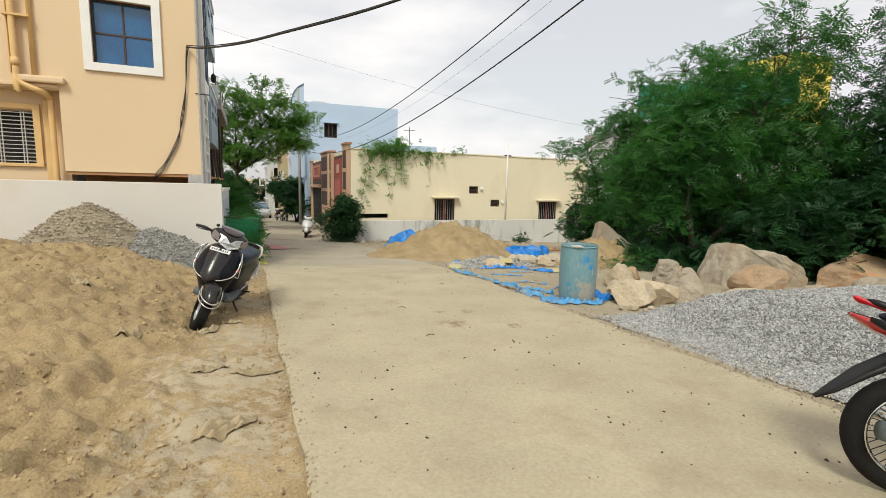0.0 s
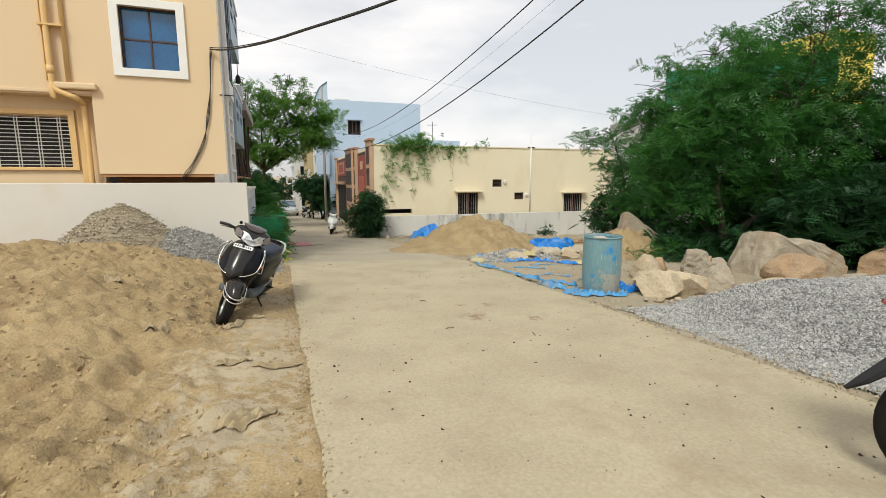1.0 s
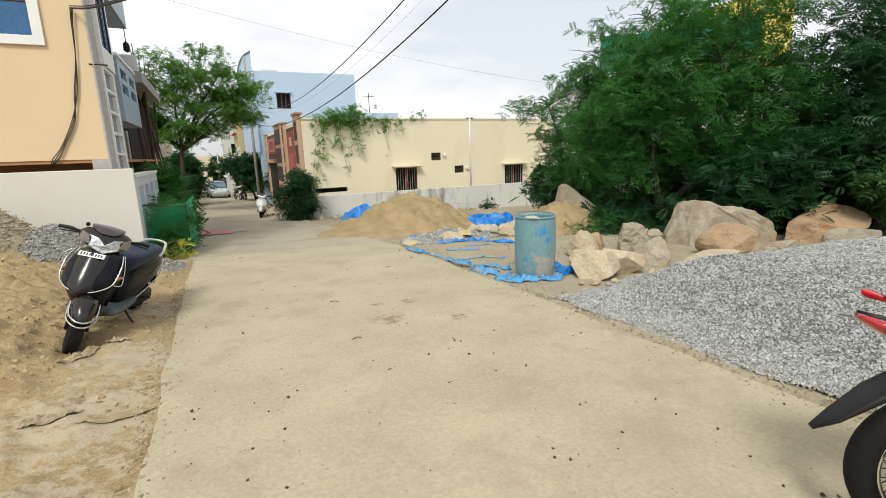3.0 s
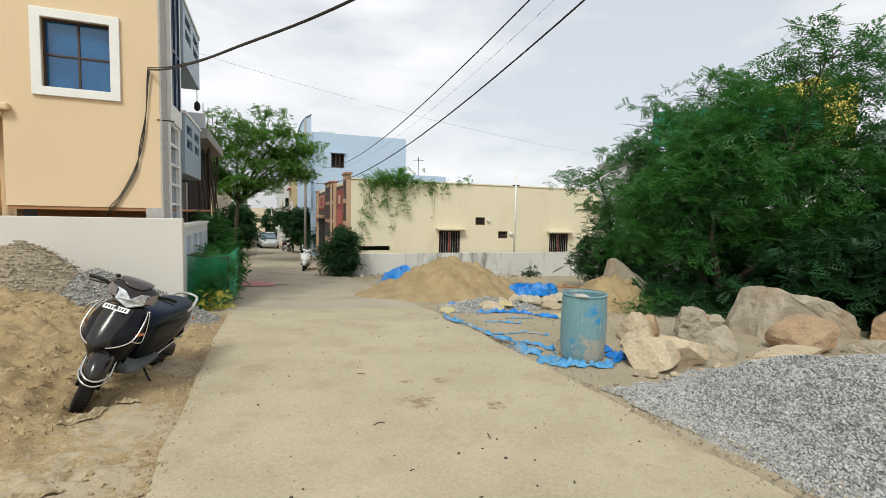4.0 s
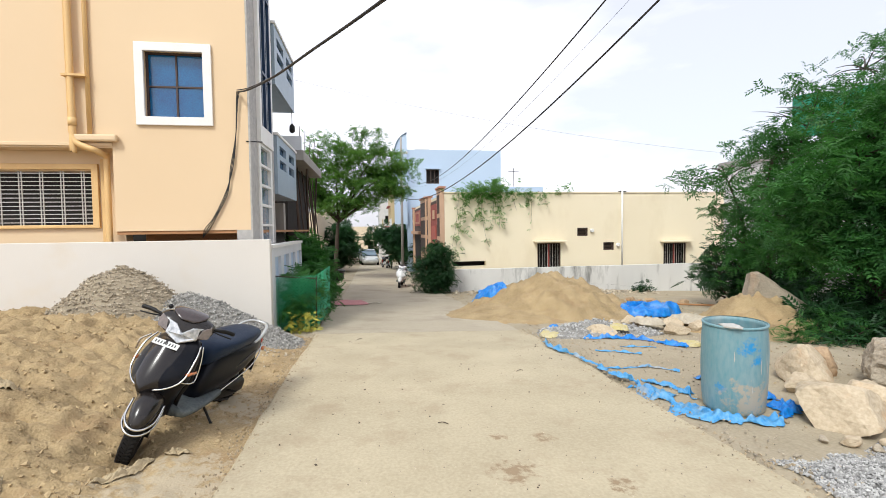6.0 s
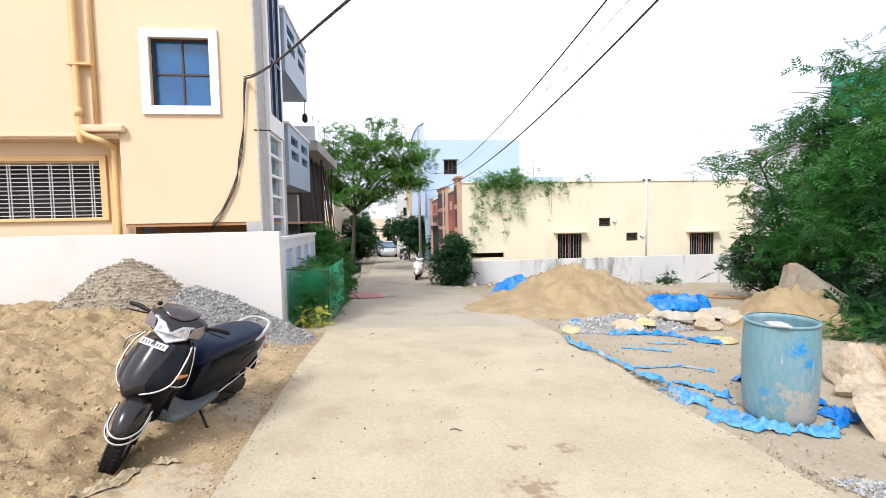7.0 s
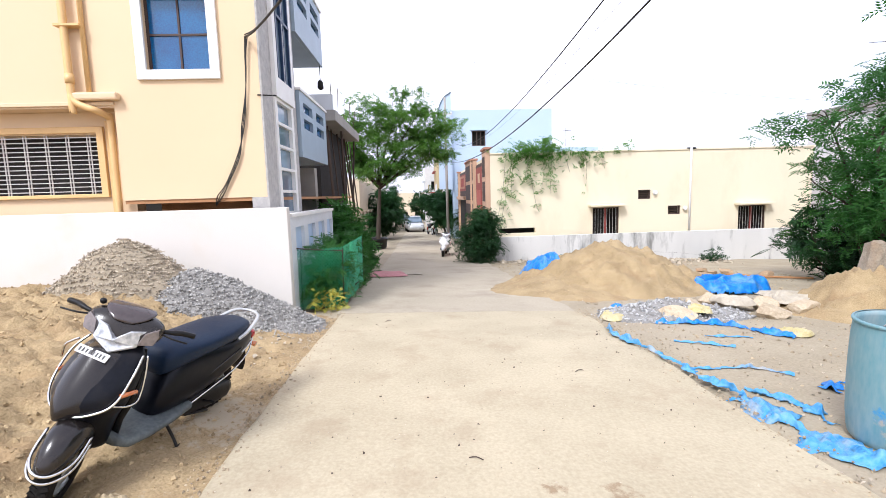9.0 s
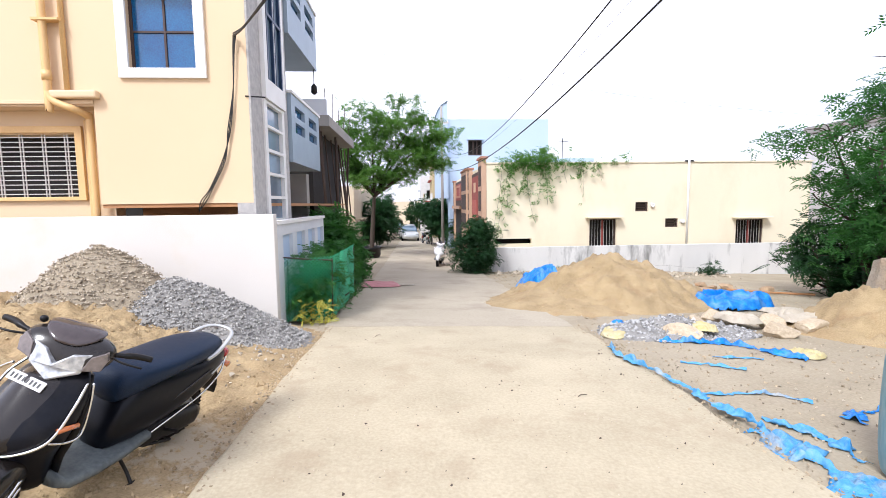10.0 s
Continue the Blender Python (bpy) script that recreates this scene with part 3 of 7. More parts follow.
bp("wall", wall_bm("x", BX, 11.5, BY, BY + 0.25, -1.8, 7.7, [(5.55, 6.55, 5.1, 6.2)]), M_BLUE, "pale blue side wall")
bp("wall", wall_bm("y", BY + 0.253, 47, BX, BX + 0.25, -2, 7.7, [(BY + 1.2, BY + 2.6, 1.5, 6.8), (BY + 4.5, BY + 6.0, 4.2, 6.0)]), M_BLUE)
bp("wall", boxed(11.25, 11.5, BY + 0.253, 47, -2, 7.7), M_BLUE)
bp("roof", boxed(BX + 0.253, 11.247, BY + 0.253, 47, 6.9, 7.1), M_CONC)
bp("window_frame", wall_bm("x", 5.55, 6.55, BY + 0.05, BY + 0.12, 5.1, 6.2, [(5.62, 5.88, 5.17, 6.13), (5.95, 6.17, 5.17, 6.13), (6.24, 6.48, 5.17, 6.13)]), M_BROWN_TRIM)
bp("window_hood", boxed(5.45, 6.65, BY - 0.2, BY - 0.003, 6.22, 6.28), M_BLUE)
# near-black sheet for the unlit room behind this window
bp("backing", boxed(5.4, 6.7, BY + 0.26, BY + 0.3, 5.0, 6.3), M_DARK)
bp("backing", boxed(BX + 0.3, BX + 0.35, BY + 0.9, BY + 6.4, 1.2, 6.9), M_GLASS_GREY)
bm = bmesh.new()
prof = [(0.0, 2.0), (0.0, 8.95)] + [(-1.0 * math.sin(u), 8.85 - 1.9 * (1 - math.cos(u))) for u in np.linspace(0.2, 1.5, 8)] + [(-1.0, 2.0)]
loft(bm, [[Vector((BX + u, BY - 0.2 + dy, z)) for u, z in prof] for dy in (0.0, 0.197)])
bp("fin", bm, M_BLUE, "curved pale blue fin")
bp("fin_edge", tubed([(BX + u, BY - 0.22, z) for u, z in prof[1:-1]], 0.05, 6), M_GLASS_GREY)
bp("roof_box", boxed(5.0, 6.2, BY + 3, BY + 4.2, 7.1, 8.3), M_PALE_PANEL)
bp("annex", boxed(11.6, 15.2, BY + 0.5, BY + 6, -1.8, 4.9), M_BLUE, "lower pale blue annex")
bp("aerial", tubed([(13.2, BY + 2, 4.9), (13.2, BY + 2, 6.6)], 0.03, 6), M_CABLE)
bp("aerial", tubed([(12.7, BY + 2, 6.3), (13.7, BY + 2, 6.35)], 0.02, 6), M_CABLE)

# ---- heaps ----
def heap(name, cx, cy, rx, ry, h, mat, seed, label, category, steep=1.0, step=0.07, rot=0.0, rough=0.09, lift=None):
    """A cone-like heap with a rounded top, slumped foot and uneven skin, resting on the ground."""
    n = int(2 * 1.25 / (step / max(rx, ry)))
    xs = np.linspace(-1.25, 1.25, n)
    cr, sr = math.cos(rot), math.sin(rot)
    verts, idx, faces = [], {}, []
    for j, v in enumerate(xs):
        for i, u in enumerate(xs):
            a = math.atan2(v, u)
            r = math.hypot(u, v) / (1 + 0.14 * fbm(math.cos(a) * 1.2, math.sin(a) * 1.2, 1.0, seed))
            x, y = cx + cr * u * rx - sr * v * ry, cy + sr * u * rx + cr * v * ry
            f = max(0.0, 1 - r ** steep)
            f = f ** 1.15 if steep <= 1 else f
            zz = h * f * (1 - 0.12 * math.exp(-(r * 5) ** 2)) + (rough * fbm(x, y, 1.6, seed) + rough * 0.55 * fbm(x, y, 6, seed) + rough * 0.45 * fbm(x, y, 13, seed)) * min(1, f * 5)
            if r > 1.12:
                continue
            idx[(i, j)] = len(verts)
            g = gz(x, y) if lift is None else lift(x, y)
            verts.append((x, y, g + zz - (0.06 if f <= 0 else 0.02)))
    for j in range(n - 1):
        for i in range(n - 1):
            q = [(i, j), (i + 1, j), (i + 1, j + 1), (i, j + 1)]
            if all(k in idx for k in q):
                faces.append(tuple(idx[k] for k in q))
    return tagged(raw(name, verts, faces, mat, smooth=True), label, category, kind="stuff")


def sand_bed_h(x, y):
    """Loose sand dumped along the lane's west side, deepest towards the wall."""
    e = smooth01((-0.25 + 0.25 * fbm(x, y, 0.5, 4) - x) / 2.6)
    s = smooth01((y - 3.0 - 0.35 * (x + 3)) / 3.0)
    f = smooth01((10.9 - y) / 0.8) * 0.25 + 0.75
    h = 0.52 * e * s * f
    h += 0.03 * smooth01((0.1 - x) / 0.8)
    return h


def sand_z(x, y):
    e = smooth01((0.12 + 0.1 * fbm(0, y, 1.2, 9) - x) / 0.5)
    z = gz(x, y) - 0.04 + 0.04 * e + sand_bed_h(x, y)
    w = x * 0.9 - y * 0.45
    rut = (0.028 * math.sin(13 * w + 2.5 * fbm(x, y, 0.6, 2)) + 0.014 * math.sin(31 * w + 3 * fbm(x, y, 1.1, 3))) * smooth01((5.6 - y) / 2.0) * smooth01((0.0 - x) / 0.8)
    lump = max(0.0, noise.noise(Vector((x * 3.2, y * 3.2, 1.7)))) ** 1.5
    pit = max(0.0, noise.noise(Vector((x * 5.5, y * 5.5, 8.1)))) ** 1.3
    crumb = 0.5 - abs(noise.noise(Vector((x * 9.5 + 2 * y, y * 8.0, 3.3)))) - 0.8 * abs(noise.noise(Vector((x * 19, y * 19, 6.1))))
    z += (0.06 * fbm(x, y, 1.4, 5) + 0.065 * fbm(x, y, 5.0, 6) + 0.05 * fbm(x, y, 12.0, 2) + 0.09 * lump - 0.10 * pit + rut * 1.6 + 0.055 * crumb) * e * (0.45 + 0.55 * smooth01((-0.4 - x) / 0.8))
    z -= 0.10 * math.exp(-((x + 0.74) ** 2 + (y - 5.86) ** 2) / 0.09)  # hollow trodden at the parked wheel
    return z


sand_bed = grid_sheet("sand_bed", list(np.arange(-9, 0.26, 0.036)), list(np.arange(-0.5, 10.86, 0.036)), sand_z, M_SAND)
tagged(sand_bed, "wide bed of loose orange brown sand with ruts beside the lane", "sand", kind="stuff")
M_GRIT = material("brown_grit", (0.36, 0.305, 0.215), (0.21, 0.175, 0.12), rough=0.95, scale=6, fine=60, bump=0.6, fine_bump=0.8)
M_GREY_GRIT = material("grey_grit", (0.30, 0.29, 0.265), (0.17, 0.163, 0.148), rough=0.95, scale=6, fine=60, bump=0.6, fine_bump=0.8)
heap("grit_heap", -2.68, 10.12, 1.75, 1.25, 1.52, M_GRIT, 3.0, "brown grit and stone chip heap against the white wall", "heap", steep=0.95, rough=0.06)
heap("chip_heap", -1.72, 10.05, 1.75, 1.1, 0.98, M_GREY_GRIT, 8.0, "grey stone chip heap slumping beside the grit", "heap", rough=0.05)
heap("sand_heap", 6.15, 14.4, 2.55, 2.2, 1.22, M_SAND, 5.0, "tall orange brown sand heap on the empty plot", "heap", steep=1.05, rough=0.13)
heap("sand_heap", 4.6, 13.6, 1.6, 1.6, 0.35, M_SAND, 6.0, "low spill of orange sand at the heap's foot", "heap", rough=0.05)
heap("dirt_mound", 9.1, 10.5, 1.6, 1.35, 0.92, M_SAND, 12.0, "brown earth mound beside a stone slab", "heap", rough=0.16)
heap("rubble_heap", 5.6, 10.6, 1.2, 0.8, 0.28, M_GREY_GRIT, 15.0, "grey cement rubble heap with torn sacks", "heap", rough=0.06)

# ---- rocks ----
M_ROCK_GREY = material("grey_granite", (0.42, 0.365, 0.275), (0.23, 0.19, 0.14), rough=0.9, scale=3.0, fine=40, bump=0.5, fine_bump=0.9, stain=(0.36, 0.23, 0.12), stain_amount=0.5, stain_scale=1.3, per_object=0.1)
M_ROCK_RUST = material("rust_stained_granite", (0.46, 0.33, 0.20), (0.25, 0.165, 0.10), rough=0.9, scale=3.0, fine=40, bump=0.6, fine_bump=0.9, stain=(0.46, 0.23, 0.09), stain_amount=0.8, stain_scale=2.2, per_object=0.1)
M_ROCK = material("tan_granite", (0.56, 0.47, 0.335), (0.36, 0.28, 0.18), rough=0.9, scale=2.5, fine=30, bump=0.5, fine_bump=0.8, stain=(0.45, 0.26, 0.12), stain_amount=0.7, stain_scale=1.6, per_object=0.1)


def rock(x, y, dx, dy, dz, rot, seed, label, sink=0.12, tilt=0.0, cuts=11, name="rock", mat=None, rag=1.0):
    """A broken boulder: a ball cut by many planes, with ragged faces."""
    bm = bmesh.new()
    bmesh.ops.create_icosphere(bm, subdivisions=5 if dx > 0.8 else 4, radius=1.0)
    rnd = random.Random(seed)
    planes = []
    for _ in range(cuts):
        d = Vector((rnd.gauss(0, 1), rnd.gauss(0, 1), rnd.gauss(0, 0.8))).normalized()
        planes.append((d, rnd.uniform(0.45, 0.80)))
    off = Vector((seed * 1.37, 0, 0))
    for v in bm.verts:
        p = v.co.copy()
        for d, k in planes:
            o = p.dot(d)
            if o > k:
                p -= d * (o - k)
        q = p + off
        p += v.co * rag * (0.06 * noise.fractal(q * 1.6, 1.0, 2.0, 5) + 0.03 * (1 - 2 * abs(noise.noise(q * 3.4))) + 0.014 * noise.noise(q * 13))
        v.co = p
    lo = min(v.co.z for v in bm.verts)
    hi = max(v.co.z for v in bm.verts)
    wx = max(abs(v.co.x) for v in bm.verts)
    wy = max(abs(v.co.y) for v in bm.verts)
    for v in bm.verts:
        v.co = Vector((v.co.x / wx * dx / 2, v.co.y / wy * dy / 2, (v.co.z - lo) / (hi - lo) * dz))
    ob = part(name, bm, mat or M_ROCK)
    ob.matrix_world = pose(x, y, gz(x, y) - sink, 0, tilt, rot)
    return tagged(ob, label, "rock", "granite boulders along the plot")


def slab_rock(x, y, outline, depth, rot, seed, label, sink=0.1, tilt=0.0, rag=1.0, mat=None):
    """A quarried block: an upright outline (across, up) with ragged thickness."""
    bm = bmesh.new()
    loft(bm, [[Vector((u * k, s * depth / 2, w * k)) for u, w in outline] for s, k in ((-1, 0.94), (-0.6, 1.0), (0.6, 0.98), (1, 0.9))])
    bmesh.ops.triangulate(bm, faces=bm.faces)
    bmesh.ops.subdivide_edges(bm, edges=bm.edges, cuts=7, use_grid_fill=True)
    off = Vector((seed * 2.1, 0, 0))
    for v in bm.verts:
        q = v.co + off
        n = Vector((noise.noise(q * 2.2), noise.noise(q * 2.2 + Vector((9, 0, 0))), noise.noise(q * 2.2 + Vector((0, 9, 0)))))
        m = Vector((noise.noise(q * 8), noise.noise(q * 8 + Vector((9, 0, 0))), noise.noise(q * 8 + Vector((0, 9, 0)))))
        v.co += (n * 0.09 + m * 0.045) * rag
    ob = part("rock", bm, mat or M_ROCK)
    ob.matrix_world = pose(x, y, gz(x, y) - sink, tilt, 0, rot)
    return tagged(ob, label, "rock", "granite boulders along the plot")


rock(5.60, 5.78, 0.78, 0.72, 0.50, 35, 13, "pale tan boulder with an orange flank beside the drum")
rock(6.15, 5.80, 0.70, 0.62, 0.47, -25, 31, "smooth pale boulder leaning on its neighbour", rag=0.6)
rock(7.02, 5.98, 0.90, 0.62, 0.62, -12, 27, "flat topped split grey boulder", mat=M_ROCK_GREY, cuts=12, sink=0.22, rag=1.3)
rock(7.42, 6.78, 0.82, 0.70, 0.68, 25, 33, "rough folded brown boulder", mat=M_ROCK_GREY, rag=2.2)
rock(6.50, 7.10, 0.80, 0.70, 0.58, 40, 44, "pinkish tan boulder in the row")
rock(7.12, 7.35, 0.42, 0.40, 0.45, 0, 47, "small orange stained boulder", mat=M_ROCK_RUST)
rock(8.05, 7.2, 0.75, 0.55, 0.50, 15, 48, "brown boulder wedged in the row", mat=M_ROCK_RUST)
rock(8.85, 7.5, 0.55, 0.5, 0.38, 60, 49, "small grey boulder behind the row", mat=M_ROCK_GREY)
slab_rock(10.12, 6.95, [(-1.08, 0.0), (-0.98, 0.38), (-0.70, 0.97), (-0.60, 0.95), (-0.42, 0.78), (-0.1, 0.84), (0.45, 0.76), (0.92, 0.52), (1.1, 0.25), (1.08, 0.0)], 1.0, -8, 55, "large pointed grey granite boulder with a rusty top", rag=0.55, mat=M_ROCK_GREY)
rock(8.92, 5.95, 1.18, 0.80, 0.66, 8, 66, "rounded tan boulder in front of a larger one", rag=0.7, mat=M_ROCK_RUST)
rock(7.80, 5.52, 1.55, 0.48, 0.30, -6, 78, "long flat sandy boulder along the chips", rag=0.6)
rock(9.75, 5.45, 0.7, 0.5, 0.34, 0, 77, "low grey boulder half buried in chips", mat=M_ROCK_GREY)
rock(11.9, 5.95, 2.2, 1.4, 1.25, -12, 91, "long rusty brown boulder at the thicket's edge", mat=M_ROCK_RUST, rag=0.8, sink=0.5, cuts=14)
rock(11.6, 5.25, 1.5, 0.5, 0.50, -8, 89, "flat grey boulder before the rusty one", mat=M_ROCK_GREY, rag=0.6, cuts=7)
slab_rock(9.5, 10.4, [(-0.72, 0.0), (-0.66, 0.7), (-0.50, 1.28), (-0.38, 1.30), (0.35, 0.74), (1.0, 0.24), (1.1, 0.0)], 0.42, -14, 99, "large tilted grey stone slab on an earth mound", tilt=-12, rag=0.4, mat=M_ROCK_GREY)
rock(6.15, 6.75, 0.45, 0.4, 0.3, 15, 101, "small tan boulder behind the drum")
rock(6.75, 6.5, 0.4, 0.35, 0.28, 60, 102, "small pale boulder in the row")
for i, (x, y, k) in enumerate(((5.2, 5.35, 0.16), (5.32, 5.22, 0.11), (5.5, 5.28, 0.13), (5.68, 5.20, 0.10), (6.35, 5.42, 0.16), (5.05, 5.45, 0.10), (6.0, 5.36, 0.12))):
    rock(x, y, k, k * 0.8, k * 0.6, 50 * i, 400 + i, "broken stone chunk at the boulder's foot", sink=0.02, name="stone", mat=(M_ROCK, M_ROCK_GREY)[i % 2])

# ---- blue drum ----
M_DRUM = material("faded_blue_drum", (0.11, 0.255, 0.295), (0.23, 0.325, 0.345), rough=0.55, scale=2.2, fine=25, bump=0.1, fine_bump=0.15, stain=(0.40, 0.42, 0.40), stain_amount=0.5, stain_scale=1.8, stretch=(1.3, 1.3, 0.4))
M_CRUST = material("dried_cement", (0.50, 0.49, 0.46), (0.38, 0.37, 0.34), rough=0.9, scale=9, fine=60)


def splashes(m, spots, colour):
    """Irregular splashes of dried paint round the given places of the thing (x, y, z, reach)."""
    n, l = m.node_tree.nodes, m.node_tree.links
    b = n["Principled BSDF"]
    co = n.new("ShaderNodeTexCoord").outputs["Object"]
    nz = n.new("ShaderNodeTexNoise")
    nz.inputs["Scale"].default_value, nz.inputs["Detail"].default_value, nz.inputs["Roughness"].default_value = 11.0, 7.0, 0.7
    l.new(co, nz.inputs["Vector"])
    for x, y, z, reach, cut in spots:
        d = n.new("ShaderNodeVectorMath")
        d.operation = "DISTANCE"
        d.inputs[1].default_value = (x, y, z)
        l.new(co, d.inputs[0])
        far = n.new("ShaderNodeMath")
        far.operation = "MULTIPLY_ADD"
        far.inputs[1].default_value, far.inputs[2].default_value = -0.30 / reach, 0.30
        l.new(d.outputs["Value"], far.inputs[0])
        total = n.new("ShaderNodeMath")
        l.new(far.outputs[0], total.inputs[0])
        l.new(nz.outputs["Fac"], total.inputs[1])
        edge = n.new("ShaderNodeMapRange")
        edge.inputs["From Min"].default_value, edge.inputs["From Max"].default_value = cut - 0.03, cut + 0.09
        l.new(total.outputs[0], edge.inputs["Value"])
        mx = n.new("ShaderNodeMix")
        mx.data_type = "RGBA"
        mx.inputs[7].default_value = (*colour, 1)
        l.new(edge.outputs["Result"], mx.inputs[0])
        l.new(b.inputs["Base Color"].links[0].from_socket, mx.inputs[6])
        l.new(mx.outputs[2], b.inputs["Base Color"])


splashes(M_DRUM, [(-0.16, -0.255, 0.70, 0.17, 0.67), (-0.12, -0.27, 0.58, 0.12, 0.69), (-0.30, -0.04, 0.30, 0.16, 0.74), (-0.10, -0.29, 0.08, 0.25, 0.75)], (0.02, 0.23, 0.50))
splashes(M_ROAD, [(2.24, 5.26, -0.18, 0.26, 0.66), (2.65, 5.80, -0.2, 0.16, 0.66), (2.27, 5.85, -0.2, 0.13, 0.68), (2.92, 4.97, -0.19, 0.2, 0.70)], (0.27, 0.20, 0.12))
splashes(M_SAND, [(-0.25, 4.3, -0.1, 0.9, 0.62), (-0.35, 3.2, -0.1, 0.8, 0.62), (-0.15, 5.4, -0.13, 0.7, 0.62), (-0.6, 2.2, -0.1, 0.8, 0.66), (-0.1, 7.0, -0.15, 0.6, 0.62)], (0.41, 0.34, 0.23))  # pale dust trodden off the lane
splashes(M_DRUM, [(-0.15, -0.25, 0.16, 0.30, 0.60)], (0.36, 0.33, 0.27))
DX, DY = 4.93, 6.33
drum = tagged(empty("drum", pose(DX, DY, gz(DX, DY) - 0.02, 1.0, -1.5, 20)), "faded blue grey plastic drum, dented and open at the top", "drum")
bm = bmesh.new()
seg = 48
prof = [(0.0, 0.0), (0.26, 0.0), (0.275, 0.02), (0.283, 0.06), (0.295, 0.2), (0.302, 0.42), (0.302, 0.6), (0.296, 0.78), (0.288, 0.86), (0.285, 0.90), (0.272, 0.90), (0.274, 0.86), (0.285, 0.6), (0.285, 0.3), (0.262, 0.04), (0.0, 0.03)]
lathe(bm, prof, seg=seg)
for v in bm.verts:
    a = math.atan2(v.co.y, v.co.x)
    k = 1 + 0.018 * noise.noise(Vector((math.cos(a) * 1.5, math.sin(a) * 1.5, v.co.z * 2.2)))
    v.co.x *= k
    v.co.y *= k
bmesh.ops.remove_doubles(bm, verts=bm.verts, dist=0.0005)
part("barrel", bm, M_DRUM, drum, smooth=True)
bm = bmesh.new()
lathe(bm, [(0.287, 0.880), (0.297, 0.882), (0.300, 0.893), (0.297, 0.904), (0.284, 0.906)], seg=seg)
part("rim", bm, M_DRUM, drum, "rolled blue rim", smooth=True)
rnd = random.Random(9)
for a0, z0, ln in ((-103, 0.52, 0.16), (-86, 0.50, 0.13), (-150, 0.62, 0.10), (-120, 0.30, 0.07)):
    bm = bmesh.new()
    ring = []
    for i in range(12):  # a run of dried cement, wider at its foot
        t = 2 * math.pi * i / 12
        wd = 0.012 + 0.010 * (math.sin(t) < -0.3)
        aa, zz = radians(a0) + math.cos(t) * wd * rnd.uniform(0.8, 1.2), z0 + math.sin(t) * ln / 2
        ring.append(bm.verts.new((0.3082 * math.cos(aa), 0.3082 * math.sin(aa), zz)))
    bm.faces.new(ring)
    part("cement_run", bm, M_CRUST, drum, "pale runs of dried cement")
bm = bmesh.new()
bmesh.ops.create_icosphere(bm, subdivisions=3, radius=1.0)
for v in bm.verts:
    p = v.co * (1 + 0.35 * noise.noise(v.co * 1.7))
    v.co = Vector((p.x * 0.06 - 0.235, p.y * 0.11 - 0.10, max(-0.006, p.z * 0.028) + 0.905))
part("cement_crust", bm, M_CRUST, drum, "pale lump of dried cement on the rim", smooth=True)

# ---- plants ----
M_LEAF = leaf_material("fresh_green_leaf", (0.062, 0.18, 0.036), (0.009, 0.042, 0.015), 0.3)
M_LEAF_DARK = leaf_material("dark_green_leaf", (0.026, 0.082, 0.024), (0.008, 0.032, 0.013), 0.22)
M_LEAF_OLIVE = leaf_material("olive_leaf", (0.075, 0.15, 0.046), (0.014, 0.042, 0.016), 0.28)
M_LEAF_YOUNG = leaf_material("yellow_green_leaf", (0.13, 0.24, 0.045), (0.03, 0.10, 0.022), 0.35)
M_BARK = material("dark_bark", (0.07, 0.05, 0.035), (0.04, 0.03, 0.022), rough=0.95, scale=6, fine=40, bump=0.6, fine_bump=0.6, stretch=(2, 2, 0.5))


def frond_template(pairs, length, leaf, width):
    """A feathered leaf: pairs of narrow leaflets along a bent stalk."""
    v, f = [], []
    for i in range(pairs):
        x = length * (i + 0.6) / pairs
        z = -0.22 * x * x / length
        s = leaf * (0.75 + 0.5 * math.sin(math.pi * (i + 0.7) / (pairs + 0.6)))
        for side in (-1, 1):
            k = len(v)
            v += [(x, 0, z), (x + 0.42 * s, side * 0.34 * s + side * width * 0.1, z + 0.04 * s), (x + 0.62 * s, side * s * 0.86, z - 0.16 * s), (x - 0.02 * s, side * 0.46 * s, z + 0.03 * s)]
            f.append((k, k + 1, k + 2, k + 3))
    return np.array(v), np.array(f)


def rand_rot(rng, n, droop):
    """Turns with any heading and a limited rise, as arrays of 3 x 3."""
    az, el, ro = rng.uniform(0, 2 * np.pi, n), rng.normal(droop, 0.5, n), rng.normal(0, 0.55, n)
    ca, sa, ce, se, cr, sr = np.cos(az), np.sin(az), np.cos(el), np.sin(el), np.cos(ro), np.sin(ro)
    x = np.stack([ca * ce, sa * ce, se], 1)
    y0 = np.stack([-sa, ca, np.zeros(n)], 1)
    z0 = np.cross(x, y0)
    y = y0 * cr[:, None] + z0 * sr[:, None]
    return np.stack([x, y, np.cross(x, y)], 2)


def foliage(name, centres, mat, parent, template, rng, size=(0.8, 1.25), droop=-0.25, label=""):
    v, f = template
    n = len(centres)
    rot = rand_rot(rng, n, droop) * rng.uniform(*size, n)[:, None, None]
    verts = np.einsum("nij,kj->nki", rot, v) + np.asarray(centres)[:, None, :]
    faces = f[None] + (np.arange(n) * len(v))[:, None, None]
    return raw(name, verts.reshape(-1, 3), faces.reshape(-1, 4), mat, parent, label)


